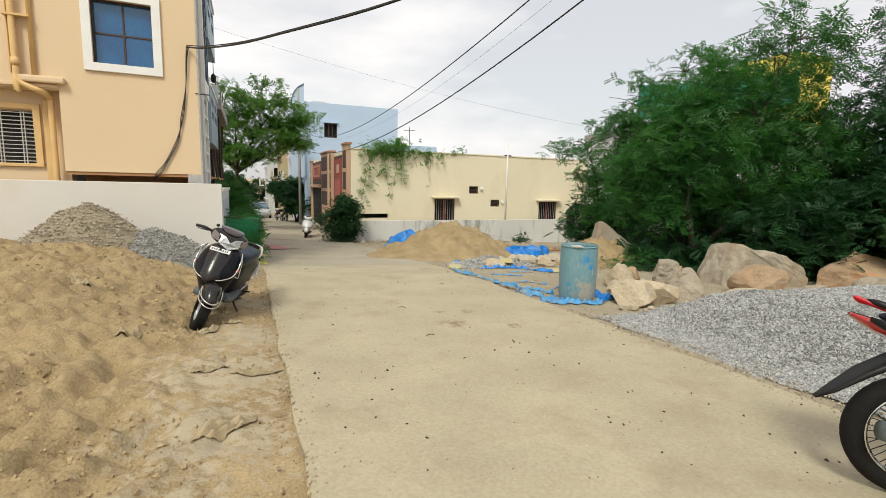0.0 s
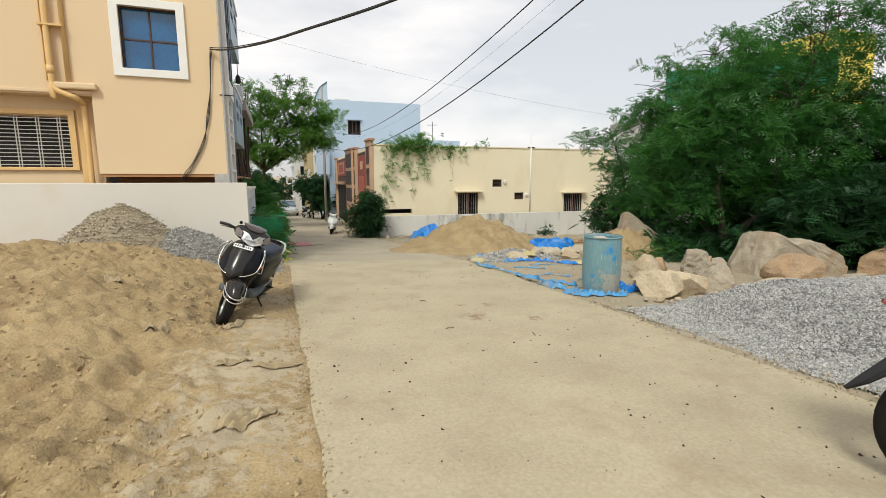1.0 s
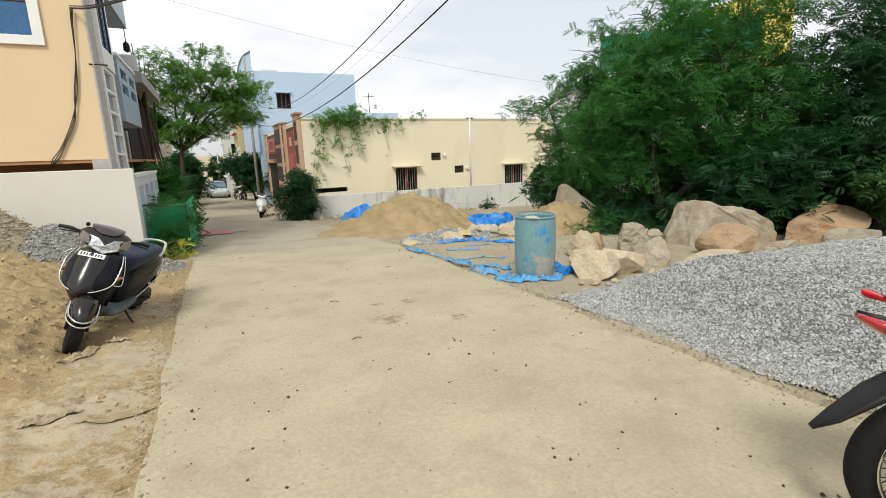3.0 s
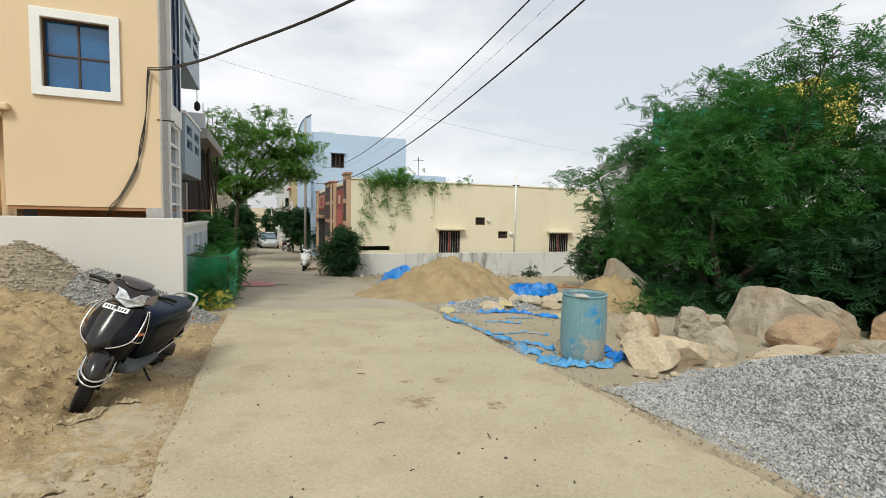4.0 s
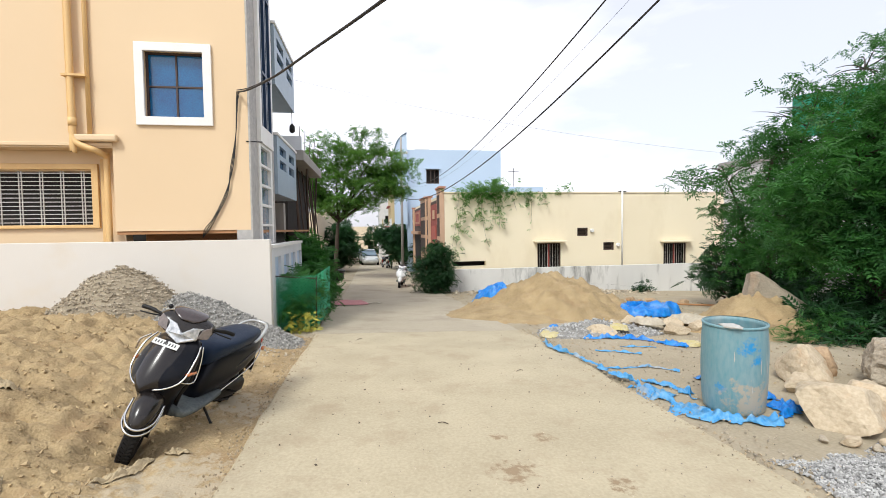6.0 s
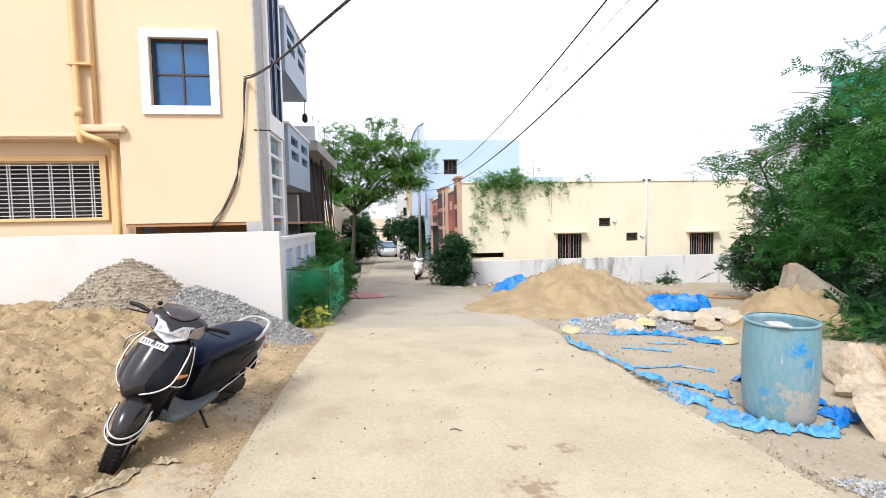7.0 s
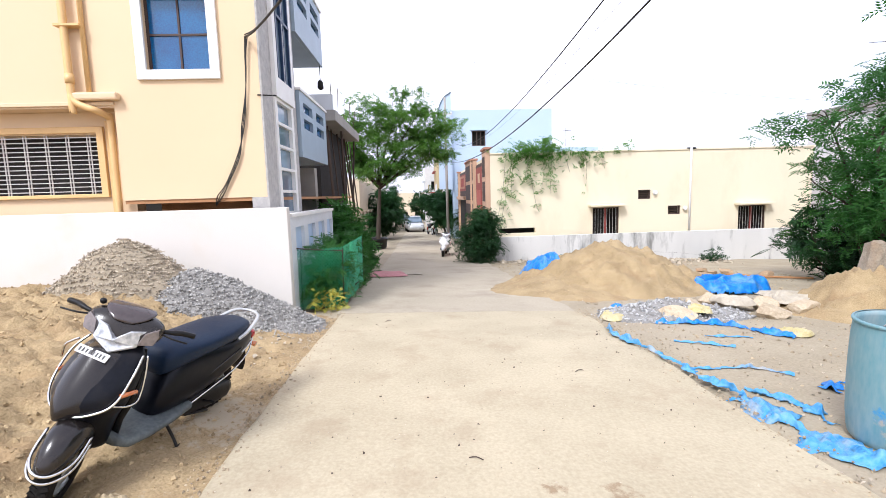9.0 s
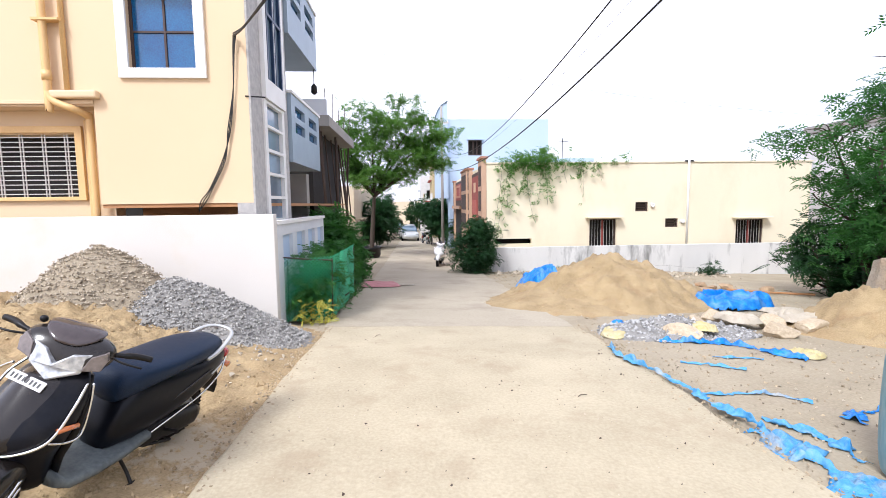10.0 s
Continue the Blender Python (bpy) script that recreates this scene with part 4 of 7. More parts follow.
def clumps(rng, blobs, per, shell=0.5, spray=1.0):
    """Points in flat tufts of sprays inside ellipsoids (x, y, z, rx, ry, rz, sprays), with gaps between the tufts."""
    pts = []
    for x, y, z, rx, ry, rz, k in blobs:
        m = max(3, k // 6)
        d = rng.normal(size=(m, 3))
        d /= np.linalg.norm(d, axis=1)[:, None]
        r = shell + (1.10 - shell) * rng.random(m) ** 0.6
        hub = np.array([x, y, z]) + d * r[:, None] * np.array([rx, ry, rz])
        wide = 0.30 * min(1.0, rx, ry)
        pick = rng.integers(m, size=k)
        c = hub[pick] + rng.normal(size=(k, 3)) * np.array([wide, wide, wide * 0.6])
        out = d[pick] * np.array([1, 1, 0.2]) + rng.normal(size=(k, 3)) * np.array([0.7, 0.7, 0.5])
        out /= np.linalg.norm(out, axis=1)[:, None]
        reach = 0.42 * min(1.0, 0.35 + 0.65 * min(rx, ry))
        s = rng.uniform(-reach, reach, (k, per))
        o = out[:, None] * s[..., None] + rng.normal(size=(k, per, 3)) * np.array([0.06, 0.06, 0.03])
        o[..., 2] -= 0.45 * s * s
        pts.append((c[:, None] + o * spray).reshape(-1, 3))
    return np.concatenate(pts)


def branch_tips(rng, root, blobs, n):
    """Limbs from the root's fork out to points inside the blobs."""
    out = []
    for _ in range(n):
        x, y, z, rx, ry, rz, _k = blobs[rng.integers(len(blobs))]
        d = rng.normal(size=3)
        d /= np.linalg.norm(d)
        out.append(np.array([x, y, z]) + d * np.array([rx, ry, rz]) * rng.uniform(0.5, 0.95))
    return out


def tree(name, x, y, fork_h, stems, blobs, per, mat, template, seed, label, category="tree", limbs=40, trunk_r=0.14, size=(0.8, 1.25), shell=0.5, z=None, lean=(0, 0), droop=-0.06, spread=0.28, sprigs=()):
    rng = np.random.default_rng(seed)
    gz0 = gz(x, y) if z is None else z
    top = tagged(empty(name, pose(x, y, gz0)), label, category)
    rel = [(bx - x, by - y, bz - gz0, rx, ry, rz, k) for bx, by, bz, rx, ry, rz, k in blobs]
    bm = bmesh.new()
    forks = []
    for s in range(stems):
        a = 2 * math.pi * s / stems + 0.7
        sp = 0.0 if stems == 1 else spread
        fk = Vector((math.cos(a) * sp * 1.6 + lean[0], math.sin(a) * sp + lean[1], fork_h * (1 + 0.12 * (s % 3 - 1))))
        tube(bm, spline([(math.cos(a) * sp * 0.25, math.sin(a) * sp * 0.25, -0.15), (fk.x * 0.35 + 0.04, fk.y * 0.4, fork_h * 0.45), fk], 4),
             [trunk_r * (1.25 - 0.5 * i / 8) / (1 if stems == 1 else 1.3) for i in range(9)], 9)
        forks.append(fk)
    hubs = []
    for k, (bx, by, bz, rx, ry, rz, _n) in enumerate(rel):
        tip = Vector((bx, by, bz)) + Vector((rng.normal(0, 0.2) * rx, rng.normal(0, 0.2) * ry, -0.1 * rz))
        fk = min(forks, key=lambda q: (q - tip).length)
        mid = fk.lerp(tip, 0.45) + Vector((rng.normal(0, 0.15), rng.normal(0, 0.12), 0.05 * (tip - fk).length))
        pts = spline([fk, mid, tip], 4)
        r0 = trunk_r * (0.62 if stems == 1 else 0.5)
        tube(bm, pts, [r0 * (1 - 0.75 * i / (len(pts) - 1)) for i in range(len(pts))], 6)
        hubs += [(p, r0 * 0.3) for p in pts[2:]]
    for tip in branch_tips(rng, forks[0], rel, limbs):
        tip = Vector(tip)
        fk, rr = min(hubs, key=lambda q: (q[0] - tip).length + 0.25 * abs(q[0].z - tip.z + 0.4))
        mid = fk.lerp(tip, 0.5) + Vector((rng.normal(0, 0.08), rng.normal(0, 0.08), 0.06 + 0.06 * (tip - fk).length))
        pts = spline([fk, mid, tip], 3)
        tube(bm, pts, [rr * (1 - 0.85 * i / (len(pts) - 1)) + 0.003 for i in range(len(pts))], 5)
    tufts = [clumps(rng, rel, per, shell)]
    for sx, sy, sz, h in sprigs:  # upright shoots above the crown, with tufts of leaves at their tips
        a = Vector((sx - x, sy - y, sz - gz0))
        b = a + Vector((rng.normal(0, 0.12), rng.normal(0, 0.12), h))
        line = spline([a - Vector((0, 0, 0.7)), a.lerp(b, 0.4) + Vector((0.06, 0.03, 0)), b], 4)
        tube(bm, line, [0.014 - 0.010 * i / (len(line) - 1) for i in range(len(line))], 5)
        for f in (0.45, 0.72, 1.0):
            q = np.array(a.lerp(b, f))
            tufts.append(q + rng.normal(size=(12, 3)) * np.array([0.22, 0.22, 0.05]) * (1.25 - 0.5 * f))
    part("trunk", bm, M_BARK, top, "dark forked trunk and limbs", smooth=True)
    foliage("crown", np.concatenate(tufts), mat, top, template, rng, size, droop)
    return top


FROND = frond_template(4, 0.27, 0.095, 0.07)
BROAD = frond_template(5, 0.28, 0.095, 0.05)
OVAL = frond_template(3, 0.28, 0.14, 0.09)
FINE = frond_template(7, 0.22, 0.05, 0.02)

# the big tree over the boulders and the thicket behind it
tree("tree", 11.3, 9.4, 1.5, 4, [
    (11.3, 9.6, 2.3, 1.9, 1.6, 1.3, 330), (12.6, 9.4, 3.5, 2.0, 1.7, 1.3, 260), (13.8, 9.2, 4.7, 1.9, 1.6, 1.2, 115),
    (11.6, 9.8, 1.3, 2.0, 1.3, 0.8, 280), (10.7, 10.3, 1.9, 1.1, 0.9, 0.7, 75), (11.2, 10.1, 3.4, 1.2, 1.0, 0.6, 70), (14.6, 8.9, 2.6, 1.9, 1.6, 1.6, 380), (14.0, 8.9, 5.7, 0.9, 0.8, 0.5, 20)],
    8, M_LEAF, FROND, 5, "broad green tree with feathery leaves and several dark stems", limbs=120, trunk_r=0.12, shell=0.35, spread=0.75,
    sprigs=[(12.9, 9.3, 4.9, 0.8), (13.6, 9.2, 5.6, 1.0), (14.3, 9.0, 6.0, 0.9), (15.2, 8.8, 5.4, 1.0), (12.2, 9.5, 4.4, 0.5), (11.6, 9.8, 3.7, 0.5)])
tree("tree", 12.6, 14.2, 1.6, 3, [
    (12.8, 14.3, 2.2, 1.7, 1.4, 1.2, 125), (13.0, 14.2, 3.7, 1.7, 1.4, 1.0, 90), (12.0, 14.4, 1.5, 1.0, 1.0, 0.8, 30), (14.0, 14.0, 4.9, 1.8, 1.4, 0.9, 45), (11.6, 14.3, 3.1, 1.1, 0.9, 0.5, 28),
    (15.5, 13.8, 6.0, 1.7, 1.4, 0.9, 40), (14.5, 14.0, 3.2, 2.2, 1.4, 1.6, 260), (17.2, 13.2, 5.2, 2.0, 1.4, 1.6, 80), (13.3, 13.4, 0.8, 1.6, 1.2, 1.0, 120), (12.3, 13.4, 0.8, 0.8, 0.8, 0.7, 26)],
    7, M_LEAF, FROND, 15, "wide green tree behind the stone slab with airy outer sprays", limbs=110, trunk_r=0.12, shell=0.3)
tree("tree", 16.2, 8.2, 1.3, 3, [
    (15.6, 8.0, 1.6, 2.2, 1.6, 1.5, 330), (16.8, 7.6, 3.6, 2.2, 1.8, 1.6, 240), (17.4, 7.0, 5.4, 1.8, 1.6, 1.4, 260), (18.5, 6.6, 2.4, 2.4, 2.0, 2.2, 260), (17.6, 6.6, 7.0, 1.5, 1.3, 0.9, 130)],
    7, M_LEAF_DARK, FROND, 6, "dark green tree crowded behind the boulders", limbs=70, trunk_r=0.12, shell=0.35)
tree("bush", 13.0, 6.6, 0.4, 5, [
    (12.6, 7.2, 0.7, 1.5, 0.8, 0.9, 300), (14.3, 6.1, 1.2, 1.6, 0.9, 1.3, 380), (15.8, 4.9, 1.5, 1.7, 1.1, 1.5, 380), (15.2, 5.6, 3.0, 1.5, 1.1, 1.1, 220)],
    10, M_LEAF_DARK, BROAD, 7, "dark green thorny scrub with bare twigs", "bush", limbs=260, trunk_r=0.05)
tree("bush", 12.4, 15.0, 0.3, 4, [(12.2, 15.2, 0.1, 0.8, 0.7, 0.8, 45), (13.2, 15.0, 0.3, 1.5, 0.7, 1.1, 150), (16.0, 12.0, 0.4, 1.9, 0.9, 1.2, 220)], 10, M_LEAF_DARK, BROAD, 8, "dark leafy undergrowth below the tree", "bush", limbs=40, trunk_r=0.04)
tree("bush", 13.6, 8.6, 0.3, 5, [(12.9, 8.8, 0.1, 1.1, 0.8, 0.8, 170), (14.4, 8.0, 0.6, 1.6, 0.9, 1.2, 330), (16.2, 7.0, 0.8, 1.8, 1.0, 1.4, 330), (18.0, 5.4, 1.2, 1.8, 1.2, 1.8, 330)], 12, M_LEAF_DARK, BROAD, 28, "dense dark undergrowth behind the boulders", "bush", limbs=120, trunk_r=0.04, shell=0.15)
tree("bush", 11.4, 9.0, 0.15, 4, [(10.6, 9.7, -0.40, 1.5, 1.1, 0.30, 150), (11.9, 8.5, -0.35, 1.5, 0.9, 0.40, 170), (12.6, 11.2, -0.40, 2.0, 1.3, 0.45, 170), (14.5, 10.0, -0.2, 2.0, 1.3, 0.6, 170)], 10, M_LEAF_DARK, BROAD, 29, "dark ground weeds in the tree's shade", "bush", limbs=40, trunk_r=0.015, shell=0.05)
tree("bush", 9.4, 9.0, 0.2, 3, [(9.5, 9.1, -0.30, 0.95, 0.45, 0.22, 90)], 9, M_LEAF, FINE, 21, "low green weeds between the slab and boulders", "bush", limbs=12, trunk_r=0.015, size=(0.6, 0.9))
tree("bush", 14.6, 4.4, 0.5, 4, [(13.8, 4.9, 0.9, 1.3, 0.7, 0.8, 150), (15.6, 4.0, 1.7, 1.5, 0.9, 1.2, 230), (16.4, 3.4, 3.0, 1.3, 0.9, 1.2, 150)], 9, M_LEAF_OLIVE, OVAL, 24, "olive shrub with broad oval leaves at the thicket's edge", "bush", limbs=70, trunk_r=0.04)

# street tree
tree("tree", -0.85, 29.0, 3.7, 1, [
    (-0.2, 29, 4.0, 2.0, 1.6, 1.1, 130), (-1.9, 29, 3.6, 0.9, 1.0, 0.7, 50), (-2.6, 29, 5.0, 0.8, 0.9, 0.7, 36), (0.2, 29, 3.1, 1.3, 1.0, 0.5, 60), (-1.2, 29, 3.0, 0.8, 0.8, 0.5, 30), (2.9, 29, 5.3, 0.8, 0.9, 0.7, 36), (2.6, 29, 3.9, 0.8, 0.9, 0.6, 30), (1.6, 29, 3.7, 1.3, 1.2, 0.8, 60), (-1.5, 29, 5.0, 1.3, 1.3, 0.8, 80), (1.2, 29, 4.9, 1.4, 1.4, 0.9, 90), (-0.6, 29, 6.1, 1.3, 1.2, 0.6, 50), (2.3, 29, 4.6, 1.0, 1.2, 0.8, 50), (1.9, 29, 6.1, 0.9, 0.8, 0.6, 26), (0.4, 29, 5.6, 1.2, 1.2, 0.7, 60), (-2.2, 29, 4.3, 0.7, 0.9, 0.5, 30), (0.9, 29, 6.9, 0.5, 0.5, 0.3, 8)],
    9, M_LEAF_YOUNG, BROAD, 9, "slim street tree with a wide airy crown", limbs=60, trunk_r=0.115, size=(0.8, 1.15), lean=(0.25, 0), shell=0.2, sprigs=[(-1.2, 29, 6.5, 0.5), (0.2, 29, 6.7, 0.6), (1.6, 29, 6.6, 0.6), (2.6, 29, 5.6, 0.5)])
# hedge at the lane's edge
tree("hedge", -0.15, 12.6, 0.3, 6, [(-0.24, 11.85, 0.18, 0.26, 0.4, 0.50, 190), (-0.18, 12.9, 0.2, 0.24, 0.7, 0.52, 200)], 9, M_LEAF, FINE, 10, "tangled green hedge plants behind a net", "hedge", limbs=60, trunk_r=0.02, size=(0.7, 1.1))
tree("bush", -0.7, 16.3, 0.5, 4, [(-0.72, 16.2, 0.45, 0.5, 1.1, 0.8, 280), (-0.65, 17.8, -0.2, 0.42, 1.3, 0.6, 150), (-0.45, 14.8, -0.1, 0.3, 0.8, 0.6, 130)], 9, M_LEAF, BROAD, 11, "dense dark green bush by the side wall", "bush", limbs=40, trunk_r=0.03)
tree("bush", 8.0, 21.4, 0.1, 5, [(7.2, 21.6, -1.25, 0.5, 0.3, 0.15, 16), (8.4, 21.4, -1.25, 0.6, 0.3, 0.18, 20), (9.6, 21.6, -1.3, 0.5, 0.3, 0.15, 14), (13.6, 21.7, -1.2, 0.5, 0.3, 0.3, 30)], 7, M_LEAF_DARK, FINE, 31, "low weeds along the foot of the plot wall", "bush", limbs=12, trunk_r=0.01)
tree("bush", 3.75, 21.6, 0.5, 4, [(3.8, 21.6, -0.3, 0.62, 0.7, 0.75, 300), (4.0, 21.8, 0.5, 0.5, 0.6, 0.45, 110)], 9, M_LEAF_DARK, FINE, 12, "dark bush in a green guard at the lane's edge", "bush", limbs=30, trunk_r=0.03)
tree("tree", 3.6, 41.0, 1.0, 2, [(3.3, 41, 0.9, 1.5, 1.6, 1.1, 240), (4.4, 40, 0.0, 1.4, 1.5, 1.2, 200)], 9, M_LEAF_DARK, BROAD, 13, "dark leafy tree over the parked vehicles", limbs=30, trunk_r=0.1, size=(1.2, 1.8))

# ---- scooter ----
M_BLACK = material("glossy_black_paint", (0.010, 0.0085, 0.008), (0.016, 0.013, 0.012), rough=0.25, scale=3, fine=50, bump=0, fine_bump=0.02, coat=0.28, spec=0.35, stain=(0.06, 0.045, 0.03), stain_amount=0.2, stain_scale=2.5)
M_SMOKE = material("smoked_lens", (0.20, 0.165, 0.15), (0.10, 0.085, 0.08), rough=0.12, scale=14, bump=0.1, fine_bump=0, coat=0.8)
M_VISOR = material("smoked_visor_plastic", (0.035, 0.024, 0.022), (0.05, 0.036, 0.034), rough=0.18, bump=0, fine_bump=0.02, coat=0.6)
M_FLANK = material("black_side_panel", (0.003, 0.004, 0.007), (0.006, 0.007, 0.011), rough=0.28, scale=3, fine=50, bump=0, fine_bump=0.02, spec=0.2, stain=(0.035, 0.03, 0.024), stain_amount=0.25, stain_scale=3)
M_PLASTIC = material("matt_black_plastic", (0.004, 0.004, 0.005), (0.008, 0.0075, 0.007), rough=0.45, spec=0.3, bump=0.05, fine_bump=0.15, stain=(0.04, 0.033, 0.025), stain_amount=0.2, stain_scale=3)
M_FLOOR_PL = material("dusty_floorboard_plastic", (0.13, 0.15, 0.148), (0.06, 0.072, 0.074), rough=0.7, scale=6, bump=0.1, fine_bump=0.3)
M_SEAT = material("navy_vinyl", (0.003, 0.012, 0.032), (0.005, 0.017, 0.042), rough=0.45, spec=0.25, scale=4, fine=120, bump=0.05, fine_bump=0.3)
M_TYRE = material("dusty_rubber", (0.007, 0.007, 0.007), (0.016, 0.014, 0.012), rough=0.85, spec=0.2, scale=5, fine=60, bump=0.2, fine_bump=0.4)
M_CHROME = material("brushed_chrome", (0.72, 0.72, 0.70), (0.62, 0.62, 0.60), rough=0.22, metal=1.0, bump=0, fine_bump=0.03)
M_SILVER = material("silver_grey_paint", (0.55, 0.56, 0.55), (0.45, 0.46, 0.45), rough=0.35, metal=0.4, bump=0, fine_bump=0.05)
M_LENS = material("clear_lamp_lens", (0.80, 0.81, 0.81), (0.28, 0.30, 0.32), rough=0.12, metal=0.45, scale=18, bump=0.2, fine_bump=0.0, coat=1.0)
M_AMBER = material("amber_lens", (0.55, 0.16, 0.04), (0.45, 0.12, 0.03), rough=0.15, coat=1.0, bump=0, fine_bump=0)
M_RED_LENS = material("red_lens", (0.42, 0.012, 0.015), (0.32, 0.01, 0.012), rough=0.15, coat=1.0, bump=0, fine_bump=0)
M_RED_SHINY = material("glossy_red_paint", (0.55, 0.015, 0.02), (0.45, 0.012, 0.016), rough=0.22, coat=0.7, bump=0, fine_bump=0)
M_PLATE = material("white_plate", (0.72, 0.72, 0.70), (0.62, 0.62, 0.60), rough=0.4, bump=0, fine_bump=0.02)
M_BAR = material("dark_plate_print", (0.03, 0.03, 0.03), (0.04, 0.04, 0.04), rough=0.5, bump=0, fine_bump=0)


def oval(c, a, b, ha, hb, n=2.6, seg=20):
    """A rounded-square ring round c in the plane of the vectors a and b."""
    c, a, b = Vector(c), Vector(a), Vector(b)
    out = []
    for k in range(seg):
        t = 2 * math.pi * k / seg
        ct, st = math.cos(t), math.sin(t)
        out.append(c + a * ha * math.copysign(abs(ct) ** (2 / n), ct) + b * hb * math.copysign(abs(st) ** (2 / n), st))
    return out


def lofted(rings):
    bm = bmesh.new()
    loft(bm, rings)
    return bm


def wheel(parent, x, R, r, rim_r, name, spokes=0, width=None, steer=0.0):
    """A tyred wheel in the xz plane, standing on z = 0, its axle at x."""
    w = empty(name, pose(x, 0, R, 0, 0, steer))
    w.parent = parent
    bm = bmesh.new()
    wd = width or r
    prof = []
    for k in range(12):
        t = 2 * math.pi * k / 12
        prof.append((R - r + r * math.cos(t), wd * math.sin(t)))
    prof.append(prof[0])
    lathe(bm, prof, axis="y", seg=40)
    bmesh.ops.remove_doubles(bm, verts=bm.verts, dist=0.0004)
    for k in range(0 if spokes else 40):
        a = 2 * math.pi * k / 40
        for s in (-1, 1):
            m = Matrix.Rotation(-a, 4, "Y") @ Matrix.Translation((R - 0.004, s * wd * 0.45, 0)) @ Matrix.Rotation(s * 0.5, 4, "X")
            vs = box(bm, -0.006, 0.0065, -wd * 0.33, wd * 0.33, -0.009, 0.009)
            bmesh.ops.transform(bm, matrix=m, verts=vs)
    part("tyre", bm, M_TYRE, w, "dusty black treaded tyre", smooth=bool(spokes))
    bm = bmesh.new()
    ri = R - 2 * r + 0.008
    lathe(bm, [(ri, -wd * 0.7), (ri + 0.012, -wd * 0.72), (ri - 0.012, -wd * 0.5), (ri - 0.012, wd * 0.5), (ri + 0.012, wd * 0.72), (ri, wd * 0.7)], axis="y", seg=40)
    part("rim", bm, M_SILVER if not spokes else M_CHROME, w, smooth=True)
    if spokes:
        for k in range(spokes):
            a, b = 2 * math.pi * k / spokes, 2 * math.pi * (k + (1.6 if k % 2 else -1.6)) / spokes
            s = 0.03 if k % 4 < 2 else -0.03
            part("spoke", tubed([(0.05 * math.cos(b), s, 0.05 * math.sin(b)), (ri * math.cos(a), 0, ri * math.sin(a))], 0.0024, 5), M_PLASTIC, w)
        bm = bmesh.new()
        lathe(bm, [(0.0, -0.07), (0.055, -0.065), (0.07, -0.03), (0.05, 0), (0.07, 0.03), (0.055, 0.065), (0, 0.07)], axis="y", seg=20)
        part("hub", bm, M_SILVER, w, smooth=True)
    else:
        bm = bmesh.new()
        lathe(bm, [(0.0, -0.03), (0.05, -0.03), (0.06, -0.02), (ri - 0.02, -0.012), (ri - 0.008, -0.03), (ri - 0.008, 0.03), (ri - 0.02, 0.012), (0.06, 0.02), (0.05, 0.04), (0, 0.04)], axis="y", seg=32)
        part("hub", bm, M_SILVER, w, smooth=True)
    return w


